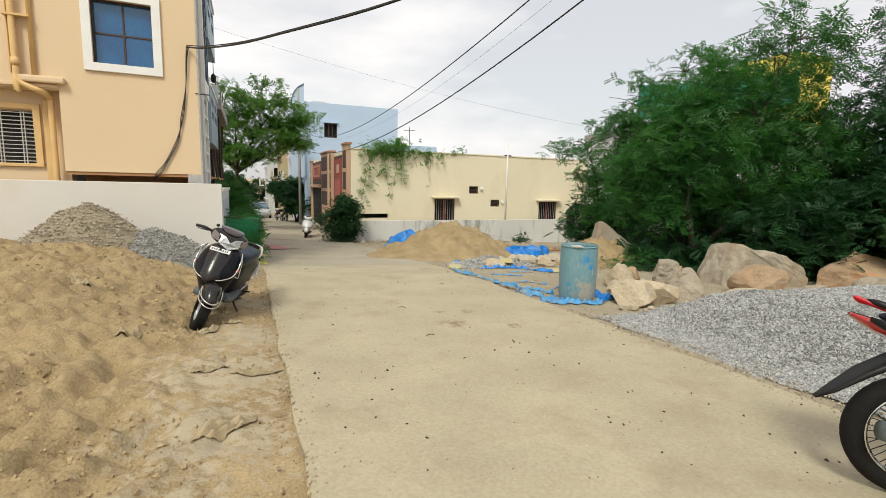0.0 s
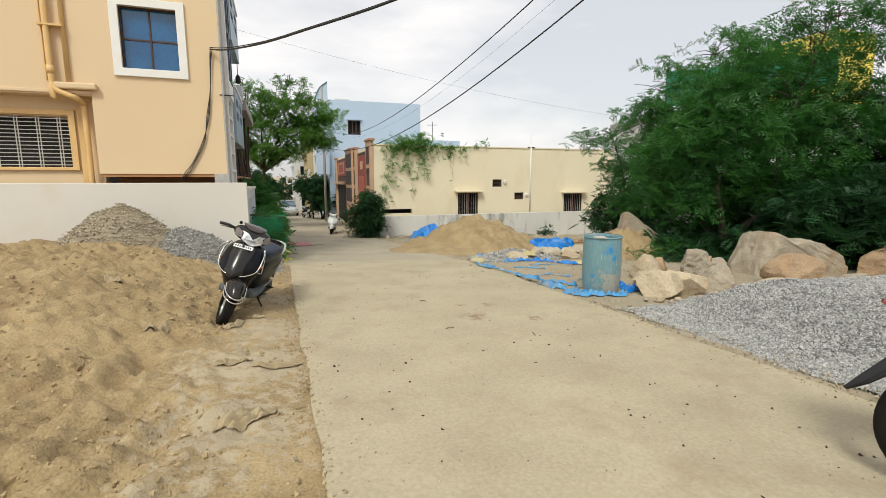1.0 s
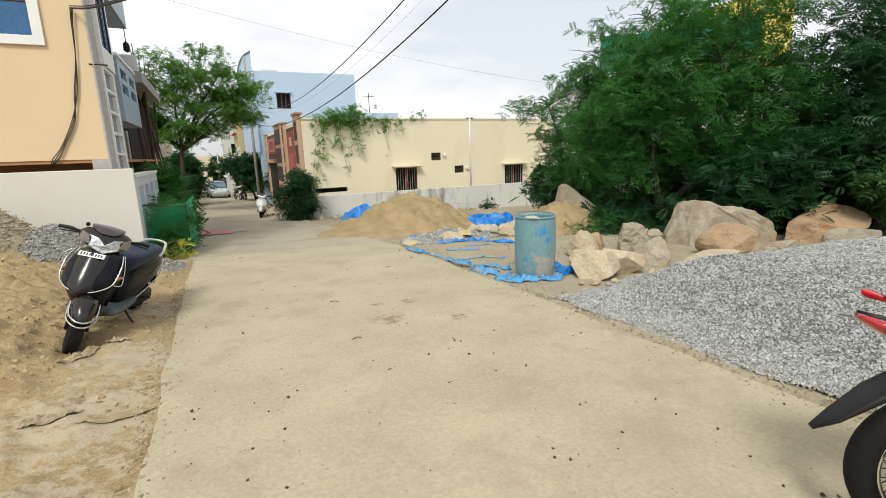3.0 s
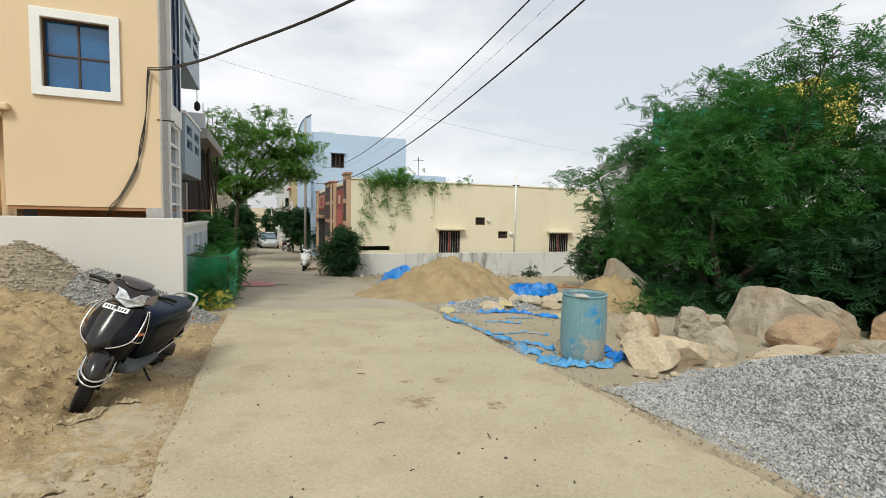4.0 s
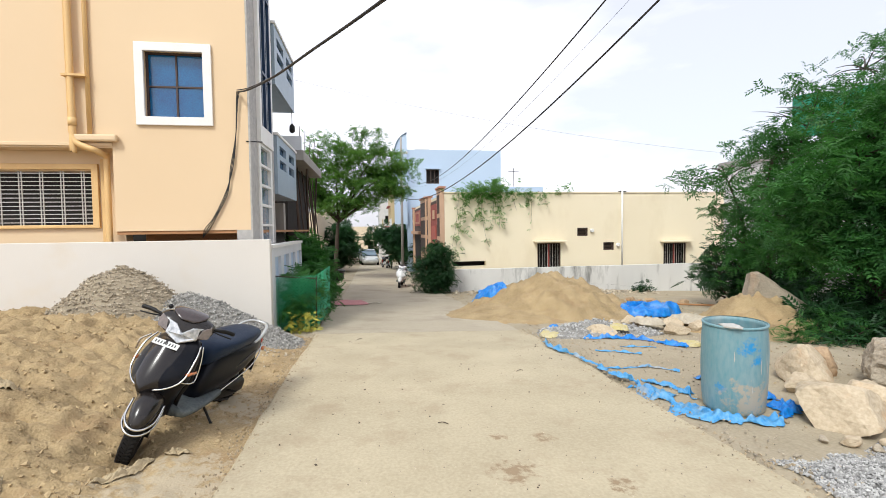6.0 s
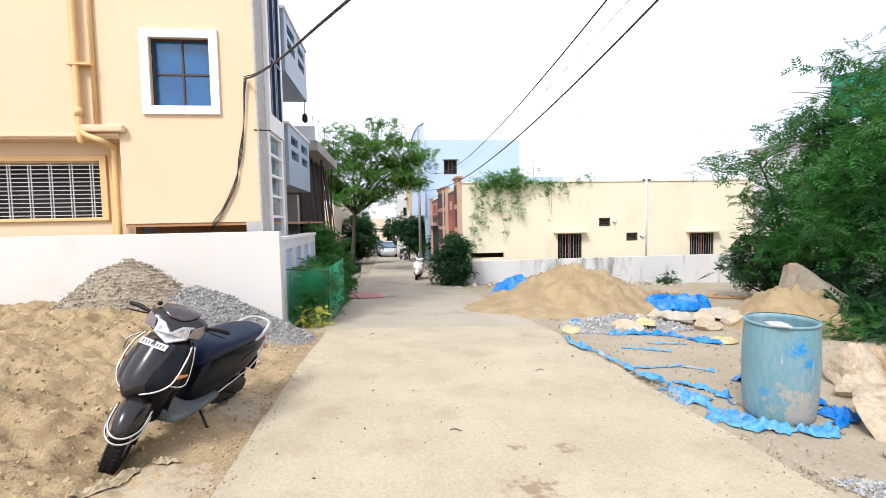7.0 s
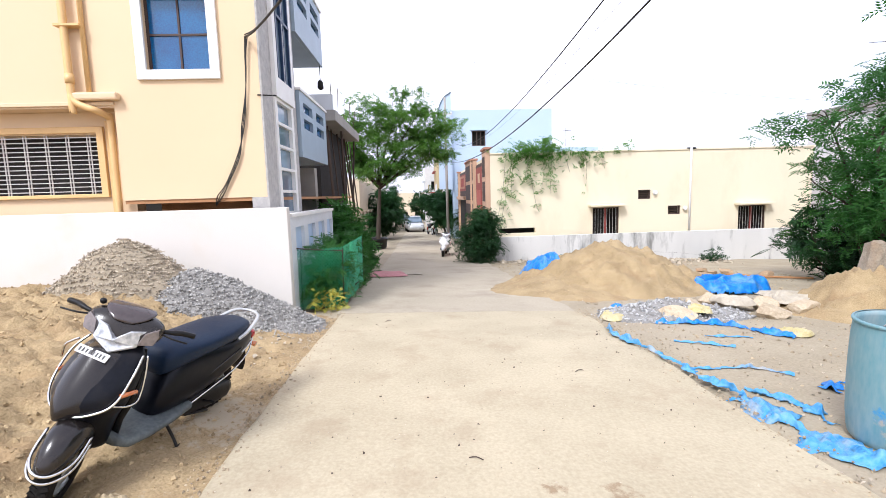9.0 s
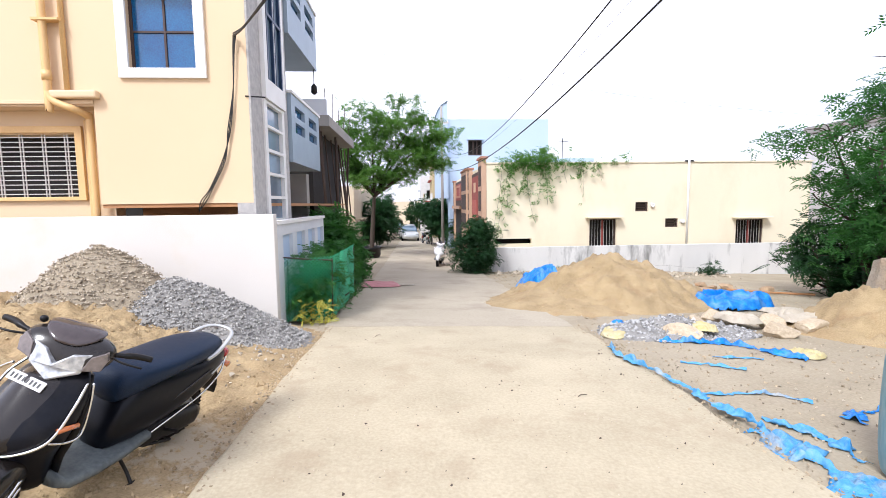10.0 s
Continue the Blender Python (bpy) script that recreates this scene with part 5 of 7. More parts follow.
def scooter(m, body, trim, label, lean=7.0, steer=0.0, rise=0.0):
    """rise: how much taller the front stands than the tail, for each metre forward."""
    foot = 0.25 * math.tan(radians(lean)) + 0.004
    top = tagged(empty("scooter", m), label, "scooter")
    X, Y, Z = Vector((1, 0, 0)), Vector((0, 1, 0)), Vector((0, 0, 1))
    rk = Vector((-0.30, 0, 0.954))  # steering rake
    wheel(top, 0.64, 0.218, 0.057, 0.12, "front_wheel")
    wheel(top, -0.60, 0.215, 0.052, 0.12, "rear_wheel")
    # front mudguard: a shell over the wheel
    bm = bmesh.new()
    rings = []
    for i in range(11):
        a = radians(20 + 128 * i / 10)
        R = 0.245 + 0.02 * math.sin(a)
        w = 0.062 + 0.042 * math.sin(min(1, i / 7) * math.pi * 0.62)
        c = Vector((0.64 + R * math.cos(a), 0, 0.250 + R * math.sin(a)))
        n = Vector((math.cos(a), 0, math.sin(a)))
        rings.append([c - Y * w - n * 0.09, c - Y * w * 0.9 - n * 0.015, c - Y * w * 0.5 + n * 0.018, c + n * 0.026, c + Y * w * 0.5 + n * 0.018, c + Y * w * 0.9 - n * 0.015, c + Y * w - n * 0.09, c + Y * (w - 0.012) - n * 0.09, c + Y * w * 0.7 - n * 0.02, c, c - Y * w * 0.7 - n * 0.02, c - Y * (w - 0.012) - n * 0.09])
    loft(bm, rings)
    fg = part("front_mudguard", bm, body, top, smooth=True, subsurf=1)
    for dz, w in ((0.065, 0.115), (0.105, 0.11)):
        part("guard_bar", tubed(spline([(0.66, -w, 0.36 + dz), (0.78, -w * 0.95, 0.29 + dz), (0.865, -w * 0.55, 0.265 + dz), (0.89, 0, 0.255 + dz), (0.865, w * 0.55, 0.265 + dz), (0.78, w * 0.95, 0.29 + dz), (0.66, w, 0.36 + dz)], 6), 0.008, 8), M_CHROME, fg, "chrome crash bar", smooth=True)
    for s in (-1, 1):
        part("fork", tubed([(0.66, s * 0.075, 0.2), (0.52, s * 0.075, 0.5)], 0.018, 10), M_PLASTIC, top, smooth=True)
    # front apron
    secs = [(0.25, 0.42, 0.095, 0.05), (0.36, 0.44, 0.12, 0.07), (0.46, 0.46, 0.155, 0.085), (0.555, 0.475, 0.20, 0.105), (0.60, 0.475, 0.235, 0.11), (0.70, 0.425, 0.24, 0.10), (0.80, 0.36, 0.22, 0.08), (0.87, 0.315, 0.175, 0.065), (0.91, 0.285, 0.12, 0.045)]
    ap = part("front_apron", lofted([[v + X * 0.085 * (1 - (abs(v.y) / w) ** 1.5) * (1 if v.x > x else 0) for v in oval((x, 0, z), X, Y, d, w, 2.4, 24)] for z, x, w, d in secs]), M_FLANK if body == M_BLACK else body, top, smooth=True, subsurf=1)
    # sculpted nose panel, one lower lip
    part("nose_panel", lofted([[v + X * 0.10 * (1 - (abs(v.y) / w) ** 1.6) for v in oval((x, 0, z), X, Y, 0.05, w, 2.2, 20)] for z, x, w in ((0.50, 0.555, 0.04), (0.54, 0.545, 0.14), (0.60, 0.53, 0.195), (0.70, 0.47, 0.20), (0.80, 0.40, 0.175), (0.87, 0.35, 0.14), (0.885, 0.335, 0.10))]), body, ap, smooth=True, subsurf=1)
    for s in (-1, 1):
        part("trim_strip", tubed(spline([(0.655, s * 0.012, 0.535), (0.615, s * 0.13, 0.56), (0.53, s * 0.225, 0.63), (0.43, s * 0.235, 0.78), (0.345, s * 0.20, 0.87)], 6), 0.007, 8), M_CHROME, ap, "chrome edging strip", smooth=True)
        part("trim_strip", tubed(spline([(0.53, s * 0.226, 0.62), (0.45, s * 0.245, 0.60), (0.37, s * 0.235, 0.61), (0.335, s * 0.225, 0.74), (0.31, s * 0.20, 0.86)], 6), 0.006, 8), M_CHROME, ap, "chrome edging strip", smooth=True)
        part("indicator", tubed([(0.50, s * 0.235, 0.675), (0.40, s * 0.243, 0.675)], 0.013, 8), M_AMBER, ap, "amber side lens", smooth=True)
    part("side_guard", tubed(spline([(0.42, -0.20, 0.86), (0.44, -0.27, 0.80), (0.44, -0.29, 0.72)], 5), 0.007, 8), M_CHROME, ap, smooth=True)
    # number plate, its characters left as bars
    pl = part("number_plate", boxed(-0.003, 0.003, -0.112, 0.112, -0.025, 0.025), M_PLATE, ap, "white number plate", bevel=0.003)
    pl.matrix_basis = pose(0.500, 0, 0.852, 0, -42, 0)
    for k in range(8):
        part("plate_bar", boxed(0.0025, 0.004, -0.094 + k * 0.0245, -0.081 + k * 0.0245, -0.013, 0.013), M_BAR, pl)
    em = part("emblem", boxed(0, 0.004, -0.035, 0.035, -0.008, 0.008), M_SILVER, ap)
    em.matrix_basis = pose(0.44, 0, 0.905, 0, -45, 0)
    # handlebar cowl with lamp
    cw = part("handlebar_cowl", lofted([oval((x, 0, z), Y, rk, w, h, 2.3, 24) for x, z, w, h in ((0.17, 1.00, 0.08, 0.03), (0.20, 1.0, 0.15, 0.06), (0.26, 1.0, 0.215, 0.085), (0.32, 0.995, 0.225, 0.10), (0.375, 0.98, 0.19, 0.095), (0.41, 0.965, 0.12, 0.065), (0.42, 0.96, 0.07, 0.03))]), body, top, smooth=True, subsurf=1)
    part("visor", lofted([oval((x, 0, z), Y, rk, w, h, 2.3, 20) for x, z, w, h in ((0.20, 1.095, 0.10, 0.012), (0.26, 1.10, 0.15, 0.02), (0.335, 1.075, 0.13, 0.022), (0.40, 1.04, 0.05, 0.012))]), M_VISOR, cw, smooth=True, subsurf=1)
    bm = bmesh.new()
    lamp = [(-0.16, 0.07), (-0.07, 0.055), (0.0, -0.005), (0.07, 0.055), (0.16, 0.07), (0.135, -0.045), (0.0, -0.10), (-0.135, -0.045)]
    loft(bm, [[Vector((x0 - 0.30 * h - 0.75 * abs(y) ** 1.5, y * k, 0.955 + h * k)) for y, h in lamp] for x0, k in ((0.38, 0.88), (0.445, 0.88), (0.458, 0.75))])
    part("headlight", bm, M_LENS, cw, "clear angular headlamp lens", smooth=False, bevel=0.006)
    for s in (-1, 1):
        bm = bmesh.new()
        sl = [(0.135, 0.04), (0.19, 0.07), (0.208, 0.03), (0.195, -0.025), (0.115, -0.035)]
        loft(bm, [[Vector((x0 - 0.3 * h - 0.55 * y ** 1.3, s * y, 0.965 + h)) for y, h in sl] for x0 in (0.37, 0.445)])
        part("indicator", bm, M_SMOKE, cw, "smoked front indicator lens", bevel=0.005)
        part("grip", tubed(spline([(0.29, s * 0.16, 1.0), (0.27, s * 0.25, 1.01), (0.235, s * 0.30, 1.01), (0.20, s * 0.37, 1.0)], 4), [0.014] * 5 + [0.018] * 8, 10), M_PLASTIC, cw, "black rubber grip", smooth=True)
        part("lever", tubed(spline([(0.31, s * 0.20, 1.0), (0.33, s * 0.27, 0.995), (0.31, s * 0.36, 0.985)], 4), 0.006, 6), M_PLASTIC, cw, smooth=True)
    bm = bmesh.new()
    bmesh.ops.create_icosphere(bm, subdivisions=2, radius=0.02, matrix=Matrix.Translation((0.27, -0.17, 1.085)))
    part("mirror_cap", bm, M_PLASTIC, cw, smooth=True)
    part("steering_column", tubed([(0.34, 0, 0.86), (0.29, 0, 0.96)], 0.035, 12), M_PLASTIC, top, smooth=True)
    # inner shield, floor and body
    part("leg_shield", lofted([oval((x, 0, z), X, Y, 0.02, w, 3, 16) for z, x, w in ((0.27, 0.375, 0.12), (0.45, 0.375, 0.155), (0.60, 0.365, 0.215), (0.80, 0.315, 0.21), (0.88, 0.28, 0.16))]), M_PLASTIC, top, smooth=True)
    part("floorboard", lofted([oval((x, 0, z), Y, Z, w, h, 4, 20) for x, z, w, h in ((0.42, 0.34, 0.19, 0.05), (0.36, 0.30, 0.215, 0.035), (0.2, 0.285, 0.215, 0.03), (0.0, 0.285, 0.20, 0.03), (-0.2, 0.30, 0.175, 0.035))]), M_FLOOR_PL, top, "dusty grey footboard", smooth=True)
    bd = part("body", lofted([oval((x, 0, (a + b) / 2), Y, Z, w, (b - a) / 2, 2.7, 24) for x, w, a, b in ((0.10, 0.08, 0.29, 0.38), (0.05, 0.135, 0.28, 0.54), (-0.04, 0.155, 0.27, 0.70), (-0.18, 0.168, 0.27, 0.735), (-0.34, 0.182, 0.31, 0.75), (-0.52, 0.192, 0.39, 0.76), (-0.72, 0.175, 0.48, 0.765), (-0.88, 0.115, 0.57, 0.76), (-0.97, 0.06, 0.63, 0.75))]), M_FLANK if body == M_BLACK else body, top, smooth=True, subsurf=1)
    for s in (-1, 1):
        part("trim_strip", tubed(spline([(-0.20, s * 0.155, 0.31), (-0.40, s * 0.185, 0.40), (-0.62, s * 0.185, 0.475), (-0.82, s * 0.15, 0.57), (-0.93, s * 0.09, 0.66)], 6), 0.007, 8), M_CHROME, bd, "chrome lower trim strip", smooth=True)
        part("crease", tubed(spline([(-0.25, s * 0.155, 0.47), (-0.45, s * 0.186, 0.58), (-0.68, s * 0.178, 0.66)], 6), [0.004 + 0.006 * math.sin(math.pi * i / 12) for i in range(13)], 6), body, bd, smooth=True)
        part("badge", tubed(spline([(-0.68, s * 0.181, 0.615), (-0.76, s * 0.168, 0.645), (-0.84, s * 0.145, 0.67)], 4), 0.006, 6), M_SILVER, bd, "small silver badge", smooth=True)
    part("seat", lofted([oval((x, 0, (a + b) / 2 + 0.008), Y, Z, w * 1.12, (b - a) / 2 + 0.018, 2.8, 24) for x, w, a, b in ((0.065, 0.085, 0.60, 0.69), (0.03, 0.125, 0.61, 0.765), (-0.08, 0.150, 0.64, 0.805), (-0.26, 0.162, 0.68, 0.81), (-0.42, 0.165, 0.705, 0.83), (-0.60, 0.158, 0.725, 0.855), (-0.78, 0.125, 0.745, 0.855), (-0.86, 0.085, 0.755, 0.84), (-0.885, 0.05, 0.765, 0.82))]), M_SEAT, top, "dark navy vinyl seat", smooth=True, subsurf=1)
    part("grab_rail", tubed(spline([(-0.62, 0.165, 0.755), (-0.74, 0.16, 0.80), (-0.90, 0.12, 0.88), (-0.985, 0.05, 0.90), (-0.985, -0.05, 0.90), (-0.90, -0.12, 0.88), (-0.74, -0.16, 0.80), (-0.62, -0.165, 0.755)], 6), 0.016, 10), M_SILVER, top, "silver pillion grab rail", smooth=True)
    part("tail_lamp", lofted([oval((x, 0, 0.685), Y, Z, w, 0.045, 3, 16) for x, w in ((-0.93, 0.09), (-0.975, 0.085), (-0.995, 0.06))]), M_RED_LENS, top, smooth=True)
    for s in (-1, 1):
        part("indicator", tubed([(-0.92, s * 0.085, 0.615), (-0.92, s * 0.14, 0.61)], [0.02, 0.028], 10), M_AMBER, top, smooth=True)
    part("rear_mudguard", lofted([oval((x, 0, z), Y, Z, w, 0.02, 3, 14) for x, z, w in ((-0.82, 0.60, 0.08), (-0.90, 0.50, 0.075), (-0.93, 0.36, 0.07), (-0.925, 0.30, 0.065))]), M_PLASTIC, top, smooth=True)
    part("engine_case", lofted([oval((x, 0.085, z), Y, Z, w, h, 3, 18) for x, z, w, h in ((-0.12, 0.27, 0.04, 0.05), (-0.2, 0.27, 0.06, 0.085), (-0.5, 0.235, 0.06, 0.09), (-0.66, 0.225, 0.055, 0.085), (-0.72, 0.22, 0.03, 0.05))]), M_PLASTIC, top, "black engine and belt case", smooth=True)
    part("muffler", tubed([(-0.3, -0.14, 0.22), (-0.42, -0.15, 0.25), (-0.5, -0.155, 0.27), (-0.9, -0.165, 0.35), (-0.93, -0.165, 0.355)], [0.02, 0.035, 0.055, 0.055, 0.03], 14), M_PLASTIC, top, smooth=True)
    part("side_stand", tubed(spline([(0.0, 0.13, 0.25), (-0.03, 0.19, 0.14), (-0.02, 0.25, foot)], 3), 0.011, 8), M_PLASTIC, top, "black side stand", smooth=True)
    part("stand_foot", boxed(-0.06, 0.02, 0.235, 0.275, foot - 0.008, foot + 0.004), M_PLASTIC, top)
    part("centre_stand", tubed([(-0.2, -0.12, 0.2), (-0.42, -0.14, 0.14), (-0.42, 0.14, 0.14), (-0.2, 0.12, 0.2)], 0.011, 8), M_PLASTIC, top, smooth=True)
    bpy.context.view_layer.update()
    inv = top.matrix_world.inverted()
    pivot, turn = Vector((0.66, 0, 0)), Matrix.Rotation(radians(steer), 4, Vector((-0.36, 0, 1)).normalized())
    for ob in top.children_recursive:
        if ob.type != "MESH":
            continue
        chain, o = [], ob
        while o != top:
            chain.append(o.name.split(".")[0])
            o = o.parent
        mm = inv @ ob.matrix_world
        back = mm.inverted()
        turned = any(c in ("front_wheel", "front_mudguard", "fork", "handlebar_cowl") for c in chain)
        for v in ob.data.vertices:
            p = mm @ v.co
            if not any(c.endswith("wheel") for c in chain):
                p.z *= 1 + rise * p.x
            if turned:
                p = pivot + turn @ (p - pivot)
            v.co = back @ p
    part("foot_peg", tubed([(-0.34, 0.15, 0.26), (-0.36, 0.24, 0.27)], 0.011, 8), M_PLASTIC, top)
    return top


SX, SY = -0.50, 6.56
scooter(pose(SX, SY, -0.15, -17, 0, -106.9), M_BLACK, M_CHROME, "black scooter with chrome trim leaning on its side stand in sand", 17, 27, 0.14)
scooter(pose(2.62, 24.9, gz(2.62, 24.9), -7, 0, -100), M_PLATE, M_CHROME, "white scooter parked at the lane's edge")


# ---- motorcycle at the lane's edge ----
def motorcycle(m, panel, label, spokes=36):
    top = tagged(empty("motorcycle", m), label, "motorcycle")
    Y, Z = Vector((0, 1, 0)), Vector((0, 0, 1))
    wheel(top, 0.0, 0.305, 0.05, 0.2, "rear_wheel", spokes)
    wheel(top, 1.28, 0.305, 0.04, 0.2, "front_wheel", spokes)
    for s in (-1, 1):
        part("swing_arm", tubed([(0, s * 0.09, 0.305), (0.45, s * 0.11, 0.36)], 0.022, 10), M_PLASTIC, top, smooth=True)
        part("shock_absorber", tubed([(0.03, s * 0.115, 0.34), (0.16, s * 0.12, 0.66)], 0.024, 10), M_RED_SHINY if s < 0 else M_PLASTIC, top, smooth=True)
        part("fork", tubed([(1.28, s * 0.085, 0.305), (1.02, s * 0.085, 0.92)], 0.02, 10), M_CHROME, top, smooth=True)
        part("grip", tubed(spline([(0.98, s * 0.05, 0.98), (0.96, s * 0.22, 1.03), (0.84, s * 0.36, 1.0)], 4), 0.014, 8), M_PLASTIC, top, smooth=True)
        part("tail_fin", lofted([oval((x, s * y, z), Y, Z, w, h, 2.4, 12) for x, y, z, w, h in ((0.35, 0.12, 0.66, 0.018, 0.06), (0.1, 0.115, 0.74, 0.02, 0.055), (-0.12, 0.10, 0.82, 0.018, 0.04), (-0.26, 0.085, 0.885, 0.008, 0.012))]), M_PLASTIC, top, smooth=True)
        part("tail_stripe", tubed(spline([(0.3, s * 0.142, 0.655), (0.1, s * 0.139, 0.735), (-0.1, s * 0.122, 0.81)], 5), 0.006, 6), M_SILVER, top, smooth=True)
        part("grab_bar", tubed(spline([(0.12, s * 0.13, 0.83), (-0.02, s * 0.145, 0.89), (-0.20, s * 0.10, 0.95), (-0.27, s * 0.06, 0.98)], 5), [0.012] * 10 + [0.016, 0.018, 0.016, 0.012, 0.006, 0.003], 8), M_PLASTIC if s < 0 else M_RED_SHINY, top, smooth=True)
    part("tail_lamp", lofted([oval((x, 0, z), Y, Z, w, h, 2.6, 14) for x, z, w, h in ((-0.10, 0.80, 0.075, 0.035), (-0.22, 0.85, 0.07, 0.03), (-0.30, 0.89, 0.035, 0.012))]), M_RED_LENS, top, "glossy red tail lamp", smooth=True)
    part("seat", lofted([oval((x, 0, z), Y, Z, w, h, 2.6, 20) for x, z, w, h in ((0.62, 0.78, 0.08, 0.035), (0.5, 0.765, 0.12, 0.045), (0.3, 0.775, 0.13, 0.045), (0.1, 0.83, 0.12, 0.045), (-0.1, 0.88, 0.09, 0.035), (-0.16, 0.89, 0.05, 0.015))]), M_SEAT, top, "dark vinyl seat", smooth=True)
    part("mudguard", lofted([oval((x, 0, z), Y, Z, w, h, 3, 12) for x, z, w, h in ((0.12, 0.70, 0.07, 0.03), (-0.08, 0.70, 0.075, 0.03), (-0.24, 0.60, 0.07, 0.025), (-0.36, 0.50, 0.05, 0.014), (-0.43, 0.45, 0.02, 0.005))]), M_PLASTIC, top, "pointed black rear mudguard", smooth=True)
    part("tank", lofted([oval((x, 0, z), Y, Z, w, h, 2.4, 20) for x, z, w, h in ((0.56, 0.80, 0.08, 0.05), (0.68, 0.85, 0.13, 0.10), (0.85, 0.88, 0.14, 0.12), (1.0, 0.86, 0.09, 0.07))]), panel, top, "glossy red and black tank", smooth=True)
    part("side_panel", lofted([oval((x, 0, z), Y, Z, w, h, 2.6, 16) for x, z, w, h in ((0.18, 0.62, 0.10, 0.06), (0.35, 0.60, 0.12, 0.10), (0.52, 0.62, 0.10, 0.10))]), M_BLACK, top, smooth=True)
    part("engine", lofted([oval((x, 0, 0.40), Y, Z, w, h, 3, 16) for x, w, h in ((0.45, 0.10, 0.10), (0.55, 0.14, 0.15), (0.78, 0.13, 0.16), (0.88, 0.07, 0.08))]), M_SILVER, top, "grey alloy engine", smooth=True)
    part("exhaust", tubed(spline([(0.85, -0.08, 0.35), (0.75, -0.13, 0.22), (0.45, -0.15, 0.24), (0.3, -0.16, 0.27), (-0.12, -0.17, 0.35), (-0.17, -0.17, 0.36)], 4), [0.02] * 10 + [0.035, 0.045, 0.05, 0.052, 0.052, 0.052, 0.052, 0.05, 0.05, 0.048, 0.042], 14), M_PLASTIC, top, "long black exhaust", smooth=True)
    part("exhaust_cap", tubed([(-0.14, -0.17, 0.357), (-0.23, -0.172, 0.372)], [0.052, 0.047], 14), M_FLOOR_PL, top, smooth=True)
    part("heat_shield", tubed([(0.05, -0.205, 0.35), (0.3, -0.20, 0.30)], 0.018, 8), M_SILVER, top, smooth=True)
    part("chain_guard", tubed([(0.0, 0.10, 0.36), (0.45, 0.12, 0.42)], 0.025, 8), M_PLASTIC, top, smooth=True)
    part("headlamp", lofted([oval((x, 0, 0.9), Y, Z, w, h, 2.3, 16) for x, w, h in ((1.0, 0.06, 0.06), (1.08, 0.10, 0.11), (1.16, 0.10, 0.10), (1.18, 0.05, 0.05))]), M_BLACK, top, smooth=True)
    part("side_stand", tubed([(0.55, 0.12, 0.26), (0.5, 0.27, 0.05)], 0.012, 8), M_PLASTIC, top)
    return top


motorcycle(pose(3.20, 1.35, gz(3.2, 1.35), -5, 0, -38) @ Matrix.Scale(1.09, 4), M_RED_SHINY, "black motorcycle with red tail panels and spoked wheels")
for x, y, a in ((2.2, 44.0, -75), (2.75, 43.2, -85)):
    motorcycle(pose(x, y, gz(x, y), -5, 0, a), M_BLACK, "dark motorcycle parked beside the silver car", 12)
motorcycle(pose(-0.55, 62, gz(-0.5, 62), -5, 0, -95), M_BLACK, "dark motorcycle parked far down the lane", 12)

# ---- crushed stone ----
M_CHIP = material("grey_stone_chip", (0.45, 0.447, 0.43), (0.265, 0.262, 0.252), rough=0.85, scale=8, fine=60, bump=0, fine_bump=0.2, island=0.38)
M_CHIP_HEAP = material("dull_grey_stone_chip", (0.39, 0.38, 0.35), (0.22, 0.215, 0.198), rough=0.9, scale=8, fine=60, bump=0, fine_bump=0.2, island=0.38)
M_CHIP_BROWN = material("brown_stone_chip", (0.44, 0.385, 0.29), (0.30, 0.25, 0.185), rough=0.9, scale=8, fine=60, bump=0, fine_bump=0.2, island=0.4)
OCT_V = np.array([(1, 0, 0), (-1, 0, 0), (0, 1, 0), (0, -1, 0), (0, 0, 1), (0, 0, -1)], float)
OCT_F = np.array([(0, 2, 4), (2, 1, 4), (1, 3, 4), (3, 0, 4), (2, 0, 5), (1, 2, 5), (3, 1, 5), (0, 3, 5)])


def stones(name, pts, sizes, mat, seed, label, category="gravel"):
    """Angular chips at the given points, one joined mesh."""
    rng = np.random.default_rng(seed)
    n = len(pts)
    v = OCT_V[None] * 1.15 + rng.uniform(-0.42, 0.42, (n, len(OCT_V), 3))
    v = v * rng.uniform(0.55, 1.15, (n, 1, 3)) * np.asarray(sizes)[:, None, None]
    v = np.einsum("nij,nkj->nki", rand_rot(rng, n, 0.0), v) + np.asarray(pts)[:, None]
    f = OCT_F[None] + (np.arange(n) * len(OCT_V))[:, None, None]
    return tagged(raw(name, v.reshape(-1, 3), f.reshape(-1, 3), mat), label, category, kind="stuff")


def bed_h(x, y):
    """The spread of chips east of the lane: a low bank, highest well away from the lane."""
    left = 4.33 + 0.10 * fbm(2.2, y, 1.5)
    back = 5.25 + 0.13 * (x - 4.5) * smooth01((8 - x) / 3) + 0.2 * fbm(x, 4.4, 0.9) - 0.28 * max(0, x - 9.2)
    e = min((x - left) / 2.6, (back - y) / 1.3, (13.2 - x) / 1.5, (y + 2.5) / 2)
    return 0.50 * smooth01(e) if e > 0 else -1.0


def bed_z(x, y):
    return gz(x, y) + bed_h(x, y) + 0.03 * fbm(x, y, 1.6, 7) - 0.02


